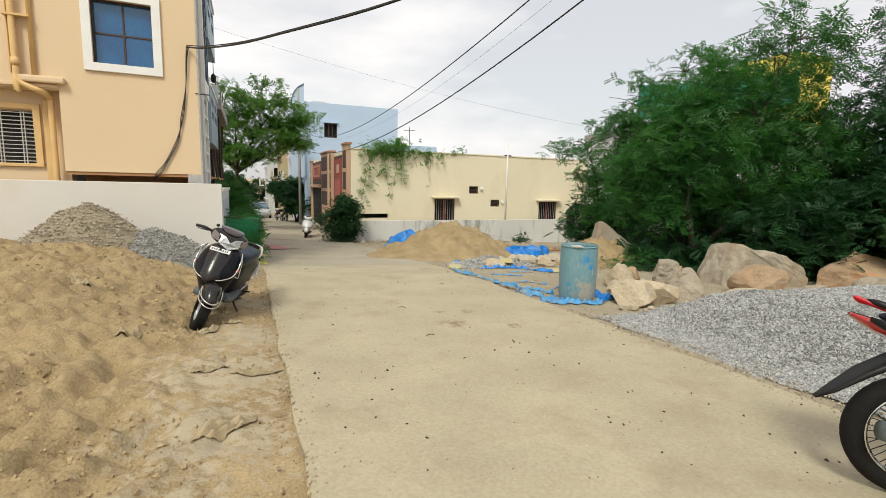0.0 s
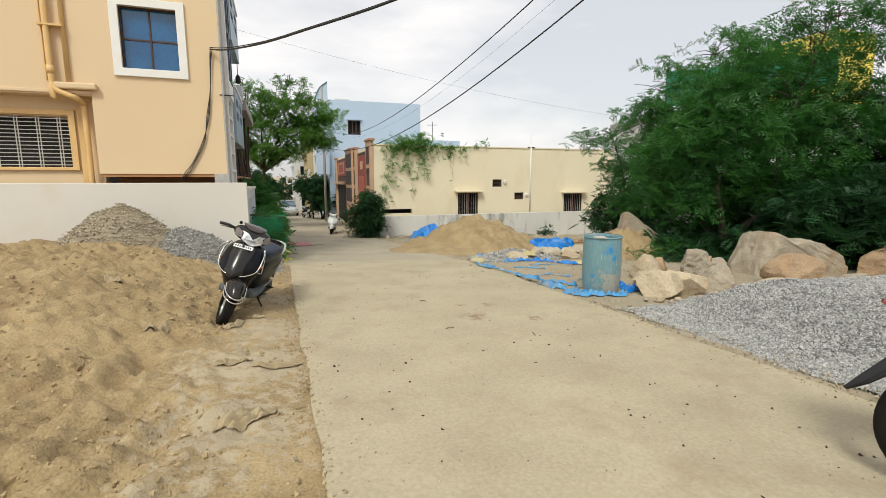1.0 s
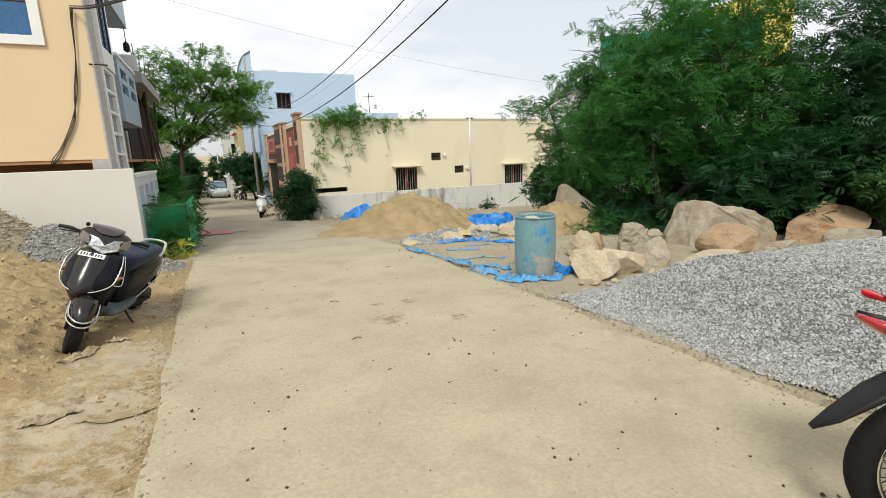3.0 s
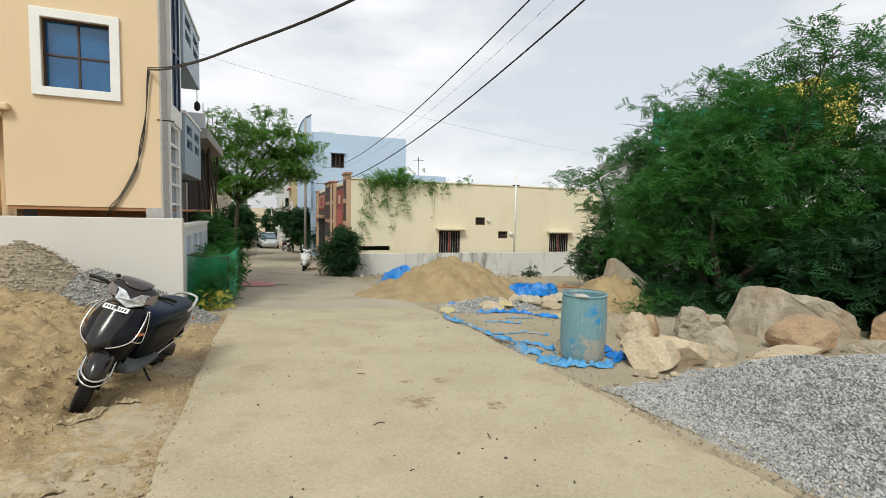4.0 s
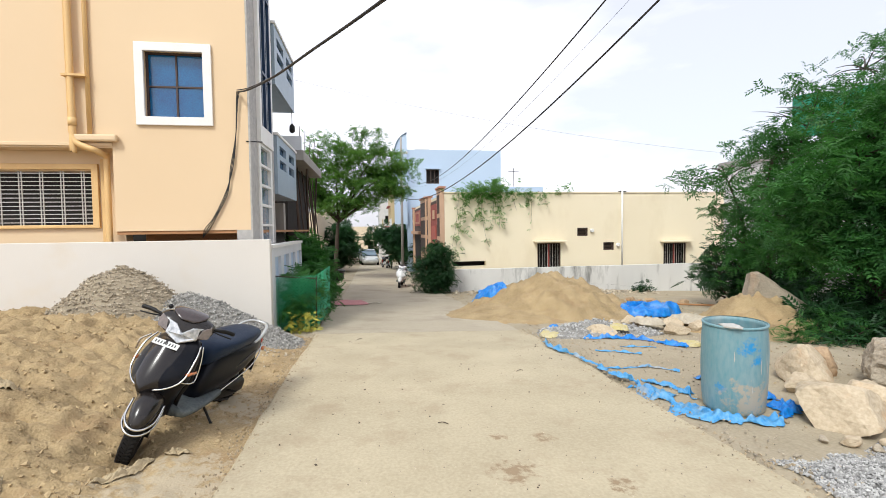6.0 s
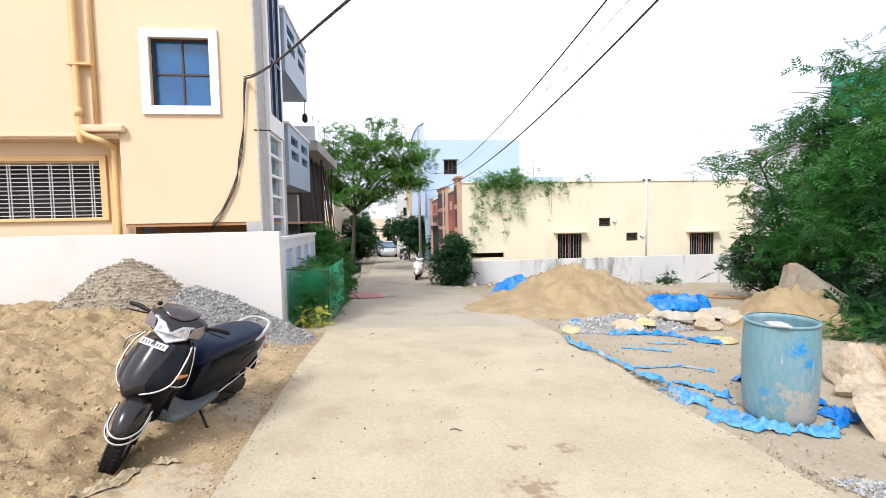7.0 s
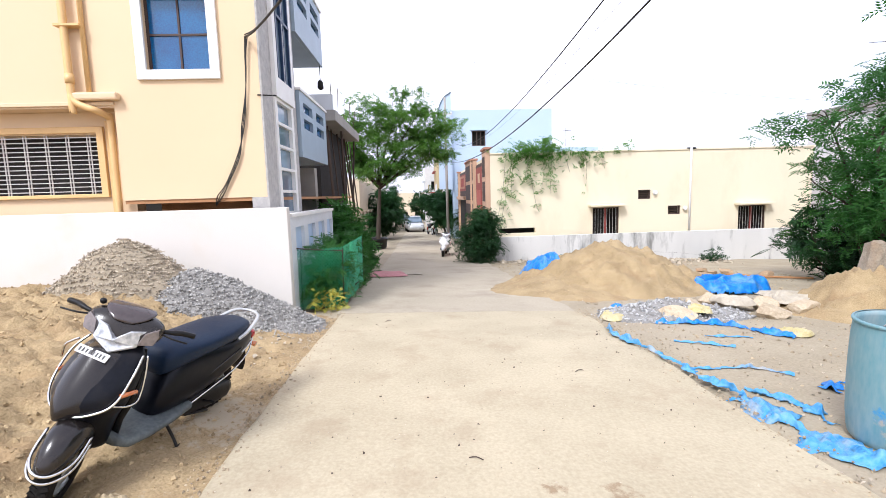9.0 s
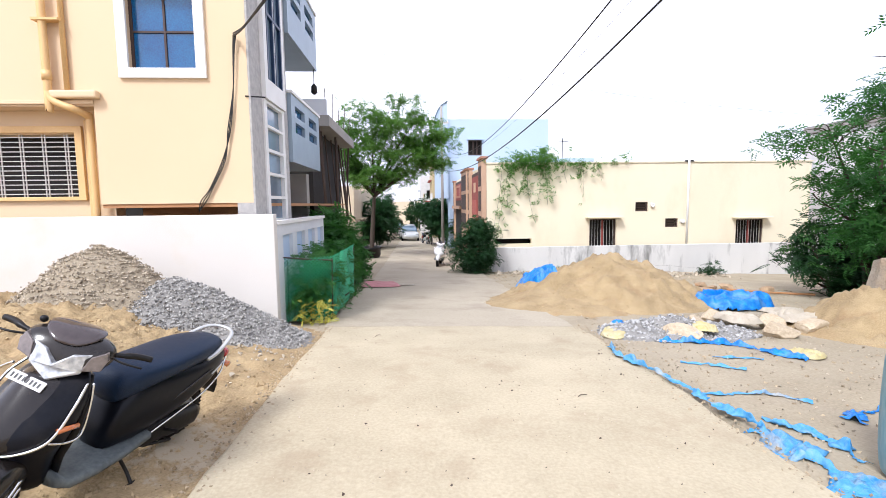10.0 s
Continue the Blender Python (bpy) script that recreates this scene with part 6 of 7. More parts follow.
# bed coloured darker than the chips, as the shade in their gaps
M_CHIP_BED = material("grey_chip_dust", (0.20, 0.197, 0.188), (0.09, 0.088, 0.084), rough=0.95, scale=10, fine=80, bump=0.6, fine_bump=0.9)
bed = grid_sheet("gravel_bed", list(np.arange(4.2, 13.4, 0.1)), list(np.arange(-2.6, 6.6, 0.1)), lambda x, y: max(bed_z(x, y), gz(x, y) - 0.12), M_CHIP_BED, keep=lambda x, y: bed_h(x, y) > -0.5)
tagged(bed, "bank of grey crushed stone beside the lane", "gravel", kind="stuff")
rng = np.random.default_rng(31)
pts, sz = [], []
while len(pts) < 95000:
    x, y = 4.25 + 8.5 * rng.random() ** 1.5, rng.uniform(0.6, 6.3)
    if bed_h(x, y) <= 0:
        continue
    pts.append((x, y, bed_z(x, y) + 0.006))
    sz.append(rng.uniform(0.007, 0.015) * (1 + 0.06 * (x - 4)))
stones("gravel", pts, sz, M_CHIP, 1, "loose grey crushed stone chips")
pts, sz = [], []
for _ in range(420):  # strays at the foot of the bank
    x, y = rng.normal(4.35, 0.18), rng.uniform(1.0, 6.0)
    pts.append((x, y, gz(x, y) + 0.006))
    sz.append(rng.uniform(0.006, 0.016))
for _ in range(1100):  # grit over the lane
    x, y = rng.uniform(0.25, 4.1), rng.uniform(0.8, 10.5)
    pts.append((x, y, gz(x, y) + 0.006))
    sz.append(rng.uniform(0.003, 0.008))
stones("grit", pts, sz, M_CHIP_BROWN, 2, "scattered small grit on the lane")
pts, sz = [], []
for _ in range(170):
    x, y = rng.uniform(0.3, 4.0), rng.uniform(1.5, 10.6)
    pts.append((x, y, gz(x, y) + 0.004))
    sz.append(rng.uniform(0.005, 0.014))
stones("litter", pts, sz, M_WOOD, 4, "dark leaf and bark crumbs strewn on the lane", "litter")


def on_heap(objs, n, seed, size, box_xy, mat, label, name="gravel"):
    """Chips over the skin of heaps, taken straight from their vertices."""
    rng = np.random.default_rng(seed)
    vs = np.concatenate([np.array([v.co for v in o.data.vertices]) for o in objs])
    x0, x1, y0, y1 = box_xy
    vs = vs[(vs[:, 0] > x0) & (vs[:, 0] < x1) & (vs[:, 1] > y0) & (vs[:, 1] < y1)]
    p = vs[rng.integers(len(vs), size=n)] + rng.normal(size=(n, 3)) * np.array([0.03, 0.03, 0.004])
    return stones(name, p, rng.uniform(*size, n), mat, seed, label)


heaps = {o["label"].split()[0] + o.name[:3]: o for o in bpy.data.objects if o.get("category") == "heap"}
on_heap([heaps["greychi"]], 17000, 41, (0.010, 0.022), (-4, 0, 8.6, 10.85), M_CHIP_HEAP, "grey stone chips on the slumped heap")
on_heap([heaps["browngri"]], 20000, 42, (0.008, 0.019), (-5, 0, 8.6, 10.85), M_CHIP_BROWN, "brown stone chips on the grit heap")
on_heap([heaps["greyrub"]], 1500, 43, (0.012, 0.035), (4, 8, 9, 12), M_CHIP, "broken grey cement crumbs")
pts, sz = [], []
for _ in range(900):
    x, y = rng.uniform(4.4, 9.5), rng.uniform(6.6, 13)
    pts.append((x, y, ground_z(x, y) + 0.01))
    sz.append(rng.uniform(0.005, 0.017))
for _ in range(420):
    x = rng.uniform(4.6, 14)
    y = 22.2 - abs(rng.normal(0, 0.8))
    pts.append((x, y, ground_z(x, y) + 0.02))
    sz.append(rng.uniform(0.03, 0.10))
for _ in range(160):
    x, y = rng.normal(-0.5, 0.35), rng.normal(9.6, 0.6)
    if x < 0.12 and y < 10.8:
        pts.append((x, y, sand_z(x, y) + 0.01))
        sz.append(rng.uniform(0.008, 0.03))
stones("rubble", pts, sz, M_CHIP_BROWN, 3, "scattered stones and rubble on the dirt plot")

# clods on the sand and the bare plot
M_CLOD = material("sand_clod", (0.43, 0.33, 0.185), (0.31, 0.225, 0.12), rough=0.95, scale=4, fine=60, bump=0.2, fine_bump=0.5, island=0.25)
pts, sz = [], []
while len(pts) < 9000:
    x, y = 0.1 - 6.0 * rng.random() ** 1.3, rng.uniform(1.0, 10.4)
    if noise.noise(Vector((x * 1.1, y * 1.1, 4.4))) < -0.12 or (x > -0.5 and rng.random() < 0.6):
        continue
    pts.append((x, y, sand_z(x, y) + 0.002))
    sz.append(0.005 + 0.019 * rng.random() ** 3)
for cx, cy, r in ((6.1, 14.4, 2.3), (4.6, 13.6, 1.3)):
    o = min((q for q in bpy.data.objects if q.name.startswith("sand_heap")), key=lambda q: abs(sum(v.co.x for v in q.data.vertices) / len(q.data.vertices) - cx))
    vs = [v.co for v in o.data.vertices]
    for _ in range(1500):
        p = vs[rng.integers(len(vs))]
        pts.append((p.x, p.y, p.z + 0.004))
        sz.append(0.005 + 0.013 * rng.random() ** 3)
stones("sand_clods", pts, sz, M_CLOD, 5, "small dry clods on the loose sand", "sand")
M_DIRT_CLOD = material("dirt_clod", (0.41, 0.335, 0.225), (0.30, 0.235, 0.15), rough=0.95, scale=4, fine=60, bump=0.2, fine_bump=0.5, island=0.3)
pts, sz = [], []
for _ in range(6000):
    x, y = rng.uniform(4.15, 12), rng.uniform(5.4, 21)
    pts.append((x, y, ground_z(x, y) + 0.002))
    sz.append((0.004 + 0.014 * rng.random() ** 3) * (1 + 0.05 * y))
for _ in range(900):
    x, y = rng.normal(ROAD_R + 0.02, 0.10), rng.uniform(1, 11)
    pts.append((x, y, gz(x, y) + 0.0))
    sz.append(rng.uniform(0.004, 0.014))
for _ in range(900):
    x, y = rng.normal(ROAD_L - 0.02, 0.07), rng.uniform(1, 11)
    pts.append((x, y, gz(x, y) + 0.0))
    sz.append(rng.uniform(0.004, 0.014))
stones("dirt_clods", pts, sz, M_DIRT_CLOD, 6, "small dirt clods and crumbs on the bare plot", "dirt")

# flat broken slabs by the wall's corner
for i, (x, y, a, s) in enumerate(((-0.45, 10.2, 20, 0.34), (-0.75, 9.85, 70, 0.30), (-0.2, 10.4, -30, 0.24), (-0.55, 9.7, 10, 0.26))):
    o = rock(x, y, s, s * 0.7, 0.12, a, 200 + i, "pale flat piece of broken stone", sink=-0.02, cuts=6, name="stone")
    o.location.z = sand_z(x, y) - 0.02

# ---- blue tarpaulin ----
M_TARP = material("bright_blue_tarpaulin", (0.006, 0.11, 0.46), (0.02, 0.25, 0.68), rough=0.4, scale=9, fine=30, bump=1.0, fine_bump=0.2, stain=(0.20, 0.36, 0.55), stain_amount=0.6, stain_scale=3)
M_TARP_DUSTY = material("dusty_blue_tarpaulin", (0.03, 0.24, 0.56), (0.15, 0.36, 0.56), rough=0.55, scale=10, fine=30, bump=1.0, fine_bump=0.2, stain=(0.40, 0.36, 0.28), stain_amount=0.8, stain_scale=2.5)
M_SACK_W = material("dusty_white_sack", (0.50, 0.45, 0.355), (0.38, 0.33, 0.25), rough=0.85, scale=7, fine=160, bump=0.3, fine_bump=0.4)
M_SACK_Y = material("yellow_sack", (0.46, 0.38, 0.11), (0.50, 0.45, 0.31), rough=0.6, scale=6, fine=100, bump=0.3, fine_bump=0.3)
M_SACK_B = material("sun_bleached_sack", (0.42, 0.34, 0.21), (0.31, 0.24, 0.14), rough=0.85, scale=9, fine=120, bump=0.4, fine_bump=0.4)


def strip(name, path, widths, mat, seed, label, category, crumple=0.05, zf=ground_z):
    """A torn ribbon of cloth lying along a path, with long shallow folds and a frayed edge."""
    pts = spline([Vector((x, y, 0)) for x, y in path], 20)
    bm = bmesh.new()
    rows = []
    k = 11
    for i, p in enumerate(pts):
        t = i / (len(pts) - 1) * (len(widths) - 1)
        w = widths[int(t)] + (widths[min(int(t) + 1, len(widths) - 1)] - widths[int(t)]) * (t - int(t))
        d = pts[min(i + 1, len(pts) - 1)] - pts[max(i - 1, 0)]
        s = Vector((-d.y, d.x, 0)).normalized()
        w *= max(0.06, 0.62 + 1.3 * noise.noise(Vector((p.x * 3.1, p.y * 3.1, seed))) + 0.95 * noise.noise(Vector((p.x * 9, p.y * 9, seed))))
        row = []
        for j in range(k):
            c = j / (k - 1) - 0.5
            q = p + s * (w * c + 0.06 * noise.noise(Vector((p.x * 4, p.y * 4, seed + 7))) + (0.06 * noise.noise(Vector((p.x * 23, p.y * 23, seed + j))) if j in (0, k - 1) else 0))
            ph = c * w * 70 + 3.5 * noise.noise(Vector((q.x * 3.5, q.y * 3.5, seed)))
            h = 1.9 * crumple * (0.32 + 0.26 * math.sin(ph) + 0.8 * noise.noise(Vector((q.x * 7, q.y * 7, seed + 2))) + 0.55 * noise.noise(Vector((q.x * 16, q.y * 16, seed + 4))))
            h = max(h, 0.0) * min(1.0, 2.6 * min(j, k - 1 - j) / (k - 1) + 0.1)
            row.append(bm.verts.new((q.x, q.y, zf(q.x, q.y) + 0.010 + h)))
        rows.append(row)
    for a, b in zip(rows, rows[1:]):
        for j in range(k - 1):
            bm.faces.new((a[j], a[j + 1], b[j + 1], b[j]))
    ob = part(name, bm, mat, smooth=True)
    md = ob.modifiers.new("solid", "SOLIDIFY")
    md.thickness, md.offset = 0.003, 1
    return tagged(ob, label, category)


def bundle(name, x, y, dx, dy, h, mat, seed, label, category, rot=0.0, zf=ground_z, folds=5.0, crease=0.32, square=2.0, ruck=False):
    """Thrown-down cloth: a low mound with wandering rounded folds; square above 2 gives a sack's corners."""
    bm = bmesh.new()
    n = 64
    vs = {}
    cr, sr = math.cos(radians(rot)), math.sin(radians(rot))
    for j in range(n):
        for i in range(n):
            u, v = 2 * i / (n - 1) - 1, 2 * j / (n - 1) - 1
            a = math.atan2(v, u)
            lim = 0.92 + 0.10 * noise.noise(Vector((math.cos(a), math.sin(a), seed))) if square > 2 else 0.84 + 0.22 * noise.noise(Vector((math.cos(a) * 1.4, math.sin(a) * 1.4, seed))) + 0.04 * noise.noise(Vector((math.cos(a) * 5, math.sin(a) * 5, seed)))
            r = (abs(u) ** square + abs(v) ** square) ** (1 / square)
            if r > lim:
                continue
            f = 1 - (r / lim) ** 2
            px, py = x + cr * u * dx - sr * v * dy, y + sr * u * dx + cr * v * dy
            wa = noise.noise(Vector((u * 1.3, v * 1.3, seed))) * 2.6
            wb = noise.noise(Vector((u * 1.3 + 7, v * 1.3, seed))) * 2.6
            f1 = math.sin(folds * (u * 0.8 + v * 0.5) * 1.7 + wa * 2.2)
            f2 = math.sin(folds * (v * 1.0 - u * 0.35) * 2.1 + wb * 2.4)
            f3 = noise.noise(Vector((u * folds * 1.6 + wa, v * folds * 1.6 + wb, seed + 5)))
            lump = 0.75 + 0.55 * noise.noise(Vector((u * 1.5, v * 1.5, seed + 3)))
            if ruck:
                w3 = Vector((u * 1.5 + 0.5 * wa, v * 1.5 + 0.5 * wb, seed))
                z = h * min(1, f * 3) * (0.45 * f ** 0.6 * lump + 0.62 * (0.5 - abs(noise.noise(w3))) + 0.36 * (0.5 - abs(noise.noise(w3 * 2.3))) + 0.07 * noise.noise(w3 * 5))
            else:
                z = h * (0.62 * f ** 0.8 * lump + crease * (0.36 * f1 + 0.34 * f2 + 0.35 * f3 + 0.25) * min(1, f * 2.2))
            vs[(i, j)] = bm.verts.new((px, py, zf(px, py) + 0.010 + max(0.0, z)))
    for (i, j) in list(vs):
        q = [(i, j), (i + 1, j), (i + 1, j + 1), (i, j + 1)]
        if all(k in vs for k in q):
            bm.faces.new([vs[k] for k in q])
    ob = part(name, bm, mat, smooth=True)
    md = ob.modifiers.new("solid", "SOLIDIFY")
    md.thickness, md.offset = 0.004, 1
    return tagged(ob, label, category)


bundle("tarpaulin", 8.35, 13.2, 1.1, 0.85, 0.46, M_TARP, 2, "bright blue tarpaulin thrown in a heap behind the rubble", "tarpaulin", ruck=True)
bundle("tarpaulin", 4.5, 14.9, 0.5, 0.75, 0.36, M_TARP, 3, "bright blue tarpaulin lying on the sand heap's edge", "tarpaulin", 20, lambda x, y: gz(x, y) + 0.10 + 0.45 * smooth01((x - 3.9) / 1.1), ruck=True)
strip("tarpaulin", [(3.95, 14.4), (4.2, 14.9), (4.5, 15.2)], [0.05, 0.3, 0.5], M_TARP, 4, "torn blue tarpaulin end", "tarpaulin", 0.06)
strip("tarpaulin", [(3.75, 14.2), (4.0, 13.95), (4.3, 13.75)], [0.12, 0.3, 0.1], M_TARP, 5, "small scrap of blue tarpaulin on the dirt", "tarpaulin", 0.05)
strip("tarpaulin", [(4.12, 9.6), (4.0, 9.1), (4.08, 8.6), (4.16, 8.2), (4.2, 7.85), (4.22, 7.5), (4.35, 7.1)], [0.04, 0.1, 0.06, 0.12, 0.08, 0.16, 0.12], M_TARP_DUSTY, 6, "long torn strip of dusty blue tarpaulin", "tarpaulin", 0.04, lambda x, y: max(ground_z(x, y), gz(x, y)) + 0.015)
strip("tarpaulin", [(4.33, 7.15), (4.36, 6.8), (4.42, 6.4), (4.5, 6.1), (4.75, 5.92), (5.05, 5.9)], [0.14, 0.3, 0.34, 0.3, 0.26, 0.16], M_TARP_DUSTY, 7, "crumpled blue tarpaulin round the drum's foot", "tarpaulin", 0.05)
strip("tarpaulin", [(4.52, 7.35), (4.68, 7.1), (4.75, 6.85), (4.72, 6.62)], [0.06, 0.2, 0.24, 0.12], M_TARP_DUSTY, 8, "crumpled blue tarpaulin behind the drum", "tarpaulin", 0.05)
strip("tarpaulin", [(5.15, 5.95), (5.35, 6.1), (5.5, 6.35), (5.45, 6.7), (5.35, 7.1)], [0.14, 0.34, 0.4, 0.26, 0.1], M_TARP, 9, "bright blue tarpaulin between drum and boulder", "tarpaulin", 0.06)
strip("tarpaulin", [(5.0, 9.95), (5.4, 9.75), (5.9, 9.62), (6.2, 9.2), (6.3, 8.9)], [0.06, 0.16, 0.22, 0.3, 0.06], M_TARP, 10, "torn blue tarpaulin below the rubble heap", "tarpaulin", 0.05)
strip("tarpaulin", [(4.25, 7.85), (4.6, 7.9), (5.0, 7.85), (5.3, 7.7)], [0.06, 0.05, 0.04, 0.05], M_TARP_DUSTY, 11, "thin torn blue tarpaulin strip", "tarpaulin", 0.02)
strip("tarpaulin", [(5.3, 7.3), (5.55, 7.45), (5.8, 7.5), (6.05, 7.35)], [0.08, 0.16, 0.2, 0.06], M_TARP, 12, "scrap of blue tarpaulin on the dirt", "tarpaulin", 0.04)
strip("tarpaulin", [(4.7, 8.9), (5.0, 8.75), (5.3, 8.6)], [0.03, 0.06, 0.03], M_TARP_DUSTY, 13, "thin dusty blue shred", "tarpaulin", 0.02)
strip("tarpaulin", [(5.2, 9.05), (5.5, 8.95), (5.75, 8.9)], [0.02, 0.06, 0.02], M_TARP_DUSTY, 14, "thin dusty blue shred", "tarpaulin", 0.02)
bundle("tarpaulin", 4.95, 11.1, 0.22, 0.12, 0.12, M_TARP, 15, "small scrap of blue tarpaulin by the rubble", "tarpaulin")
for i, (x, y, dx, dy, h, m, lab) in enumerate((
        (8.9, 12.4, 0.50, 0.32, 0.20, M_SACK_W, "dusty white cement sack on the rubble"), (8.15, 11.2, 0.52, 0.46, 0.34, M_SACK_W, "dusty white cement sack slumped on rubble"),
        (6.55, 9.2, 0.3, 0.22, 0.14, M_SACK_Y, "yellowed sack lying on dirt"), (4.6, 10.5, 0.38, 0.22, 0.14, M_SACK_Y, "yellow plastic sack at the rubble's edge"),
        (5.85, 10.3, 0.30, 0.2, 0.18, M_SACK_Y, "yellow plastic sack half under rubble"), (6.9, 11.0, 0.4, 0.3, 0.26, M_SACK_W, "dusty white sack on the rubble heap"),
        (8.2, 5.3, 0.45, 0.22, 0.16, M_SACK_Y, "yellow sack squeezed between boulders"),
        (6.55, 5.25, 0.3, 0.14, 0.10, M_SACK_B, "flat bleached sack by the boulder"))):
    bundle("sack", x, y, dx, dy, h * 0.62, m, 30 + i, lab, "sack", rot=20 * i, ruck=True, square=3.0, zf=lambda a, b: max(ground_z(a, b), bed_z(a, b)) if bed_h(a, b) > 0 else ground_z(a, b) + (0.1 if 9.9 < b < 12 and a > 5 else 0))
for i, (x, y) in enumerate(((6.8, 11.5), (7.4, 10.9), (6.1, 10.9), (7.1, 10.3), (5.4, 10.1), (7.8, 10.5))):
    rock(x, y, 0.5 + 0.12 * (i % 3), 0.45, 0.32, 40 * i, 300 + i, "lump of broken concrete in the rubble")
tagged(part("rod", tubed([(10.0, 15.7, ground_z(10.0, 15.7) + 0.10), (10.9, 15.4, ground_z(10.9, 15.4) + 0.06), (11.9, 15.0, ground_z(11.9, 15.0) + 0.04)], 0.03, 7), M_BROWN), "rusty brown rod lying on the dirt plot", "rod")
for i, (x, y) in enumerate(((9.3, 15.6), (9.9, 16.2), (10.6, 16.6), (11.4, 16.0), (10.2, 17.2), (8.8, 17.0))):
    rock(x, y, 0.42, 0.30, 0.16, 65 * i, 500 + i, "flat broken brick piece on the plot", sink=0.03, name="stone", mat=M_ROCK_RUST)
# bleached rags and flakes in the sand by the lane
for i, (x, y, dx, dy, h, a) in enumerate(((-0.25, 3.28, 0.26, 0.08, 0.05, 35), (-0.05, 4.25, 0.26, 0.05, 0.03, 20), (-0.42, 4.32, 0.2, 0.04, 0.03, 30), (-0.52, 5.62, 0.26, 0.07, 0.03, 62), (-0.28, 5.85, 0.10, 0.06, 0.03, 10), (-1.15, 5.2, 0.16, 0.09, 0.05, 60), (-1.8, 6.4, 0.14, 0.08, 0.04, 0))):
    bundle("rag", x, y, dx, dy, h, M_SACK_B, 50 + i, "bleached torn sack scrap half buried in sand", "rag", rot=a, zf=sand_z, folds=5.0, crease=0.7)
for i, (x, y, a) in enumerate(((1.75, 4.85, 10), (1.85, 6.2, -25), (1.0, 10.2, 40), (2.55, 4.4, 80), (3.1, 7.8, 20))):
    z = gz(x, y) + 0.012
    c, s = math.cos(radians(a)), math.sin(radians(a))
    tagged(part("twig", tubed(spline([(x - 0.05 * c, y - 0.05 * s, z), (x, y + 0.012, z + 0.008), (x + 0.05 * c, y + 0.04 * s, z)], 4), 0.004, 5), M_WOOD), "small dry twig lying on the lane", "twig")

# ---- cables ----
def cable(pts, r, label, n=10, name="cable"):
    return tagged(part(name, tubed(spline(pts, n), r, 6), M_CABLE, smooth=True), label, "cable", "overhead cables")


def sagging(a, b, sag, n=7):
    a, b = Vector(a), Vector(b)
    return [a.lerp(b, i / n) - Vector((0, 0, sag * 4 * (i / n) * (1 - i / n))) for i in range(n + 1)]


cable([(-1.12, 11.1, 4.13), (-0.75, 10.4, 3.98), (-0.1, 9.2, 3.84), (0.55, 8.0, 3.78), (1.4, 6.5, 3.74), (2.2, 5.0, 3.76), (3.1, 3.4, 3.83), (4.1, 1.9, 4.0)], 0.016, "black service cable sagging from the house front over the lane")
cable([(-1.12, 11.09, 4.16), (-0.72, 10.4, 4.02), (-0.05, 9.2, 3.88), (0.60, 8.0, 3.82), (1.5, 6.5, 3.80), (2.35, 5.0, 3.84), (3.25, 3.4, 3.93), (4.2, 1.9, 4.15)], 0.009, "thin black service cable sagging from the house front")
for k in range(3):
    o = 0.02 * k
    cable([(-1.12 + o, 11.09, 4.13), (-1.14 + o * 0.5, 11.10, 3.9), (-1.17, 11.11, 3.3 + o), (-1.24 - o, 11.11, 2.75), (-1.38 + o, 11.11, 2.3), (-1.6 + o, 11.11, 1.85), (-1.75 + o * 2, 11.12, 1.66), (-1.82, 11.2, 1.5)], 0.008, "black cable hanging down the beige house front")
cable([(-1.0, 11.13, 3.25), (-0.75, 11.3, 3.27)], 0.012, "short black cable stub on the cladding")
for x0, dx, z0, dz, bow, r, lab in ((4.21, 0.0, 5.057, -0.082, 0.433, 0.011, "black overhead cable along the lane"), (4.686, -0.065, 4.769, -0.135, 0.744, 0.012, "black overhead cable crossing over the lane"), (4.62, -0.045, 5.05, -0.115, 0.66, 0.002, "thin overhead cable along the lane")):
    cable([(x0 + dx * y, y, z0 + dz * y + bow * (y - 10) ** 2 / 100) for y in range(-5, 38, 3)], r, lab, 4)
cable(sagging((-6, 24, 9.2), (26, 24, 5.0), 0.8, 10), 0.004, "thin cable crossing over the plot")

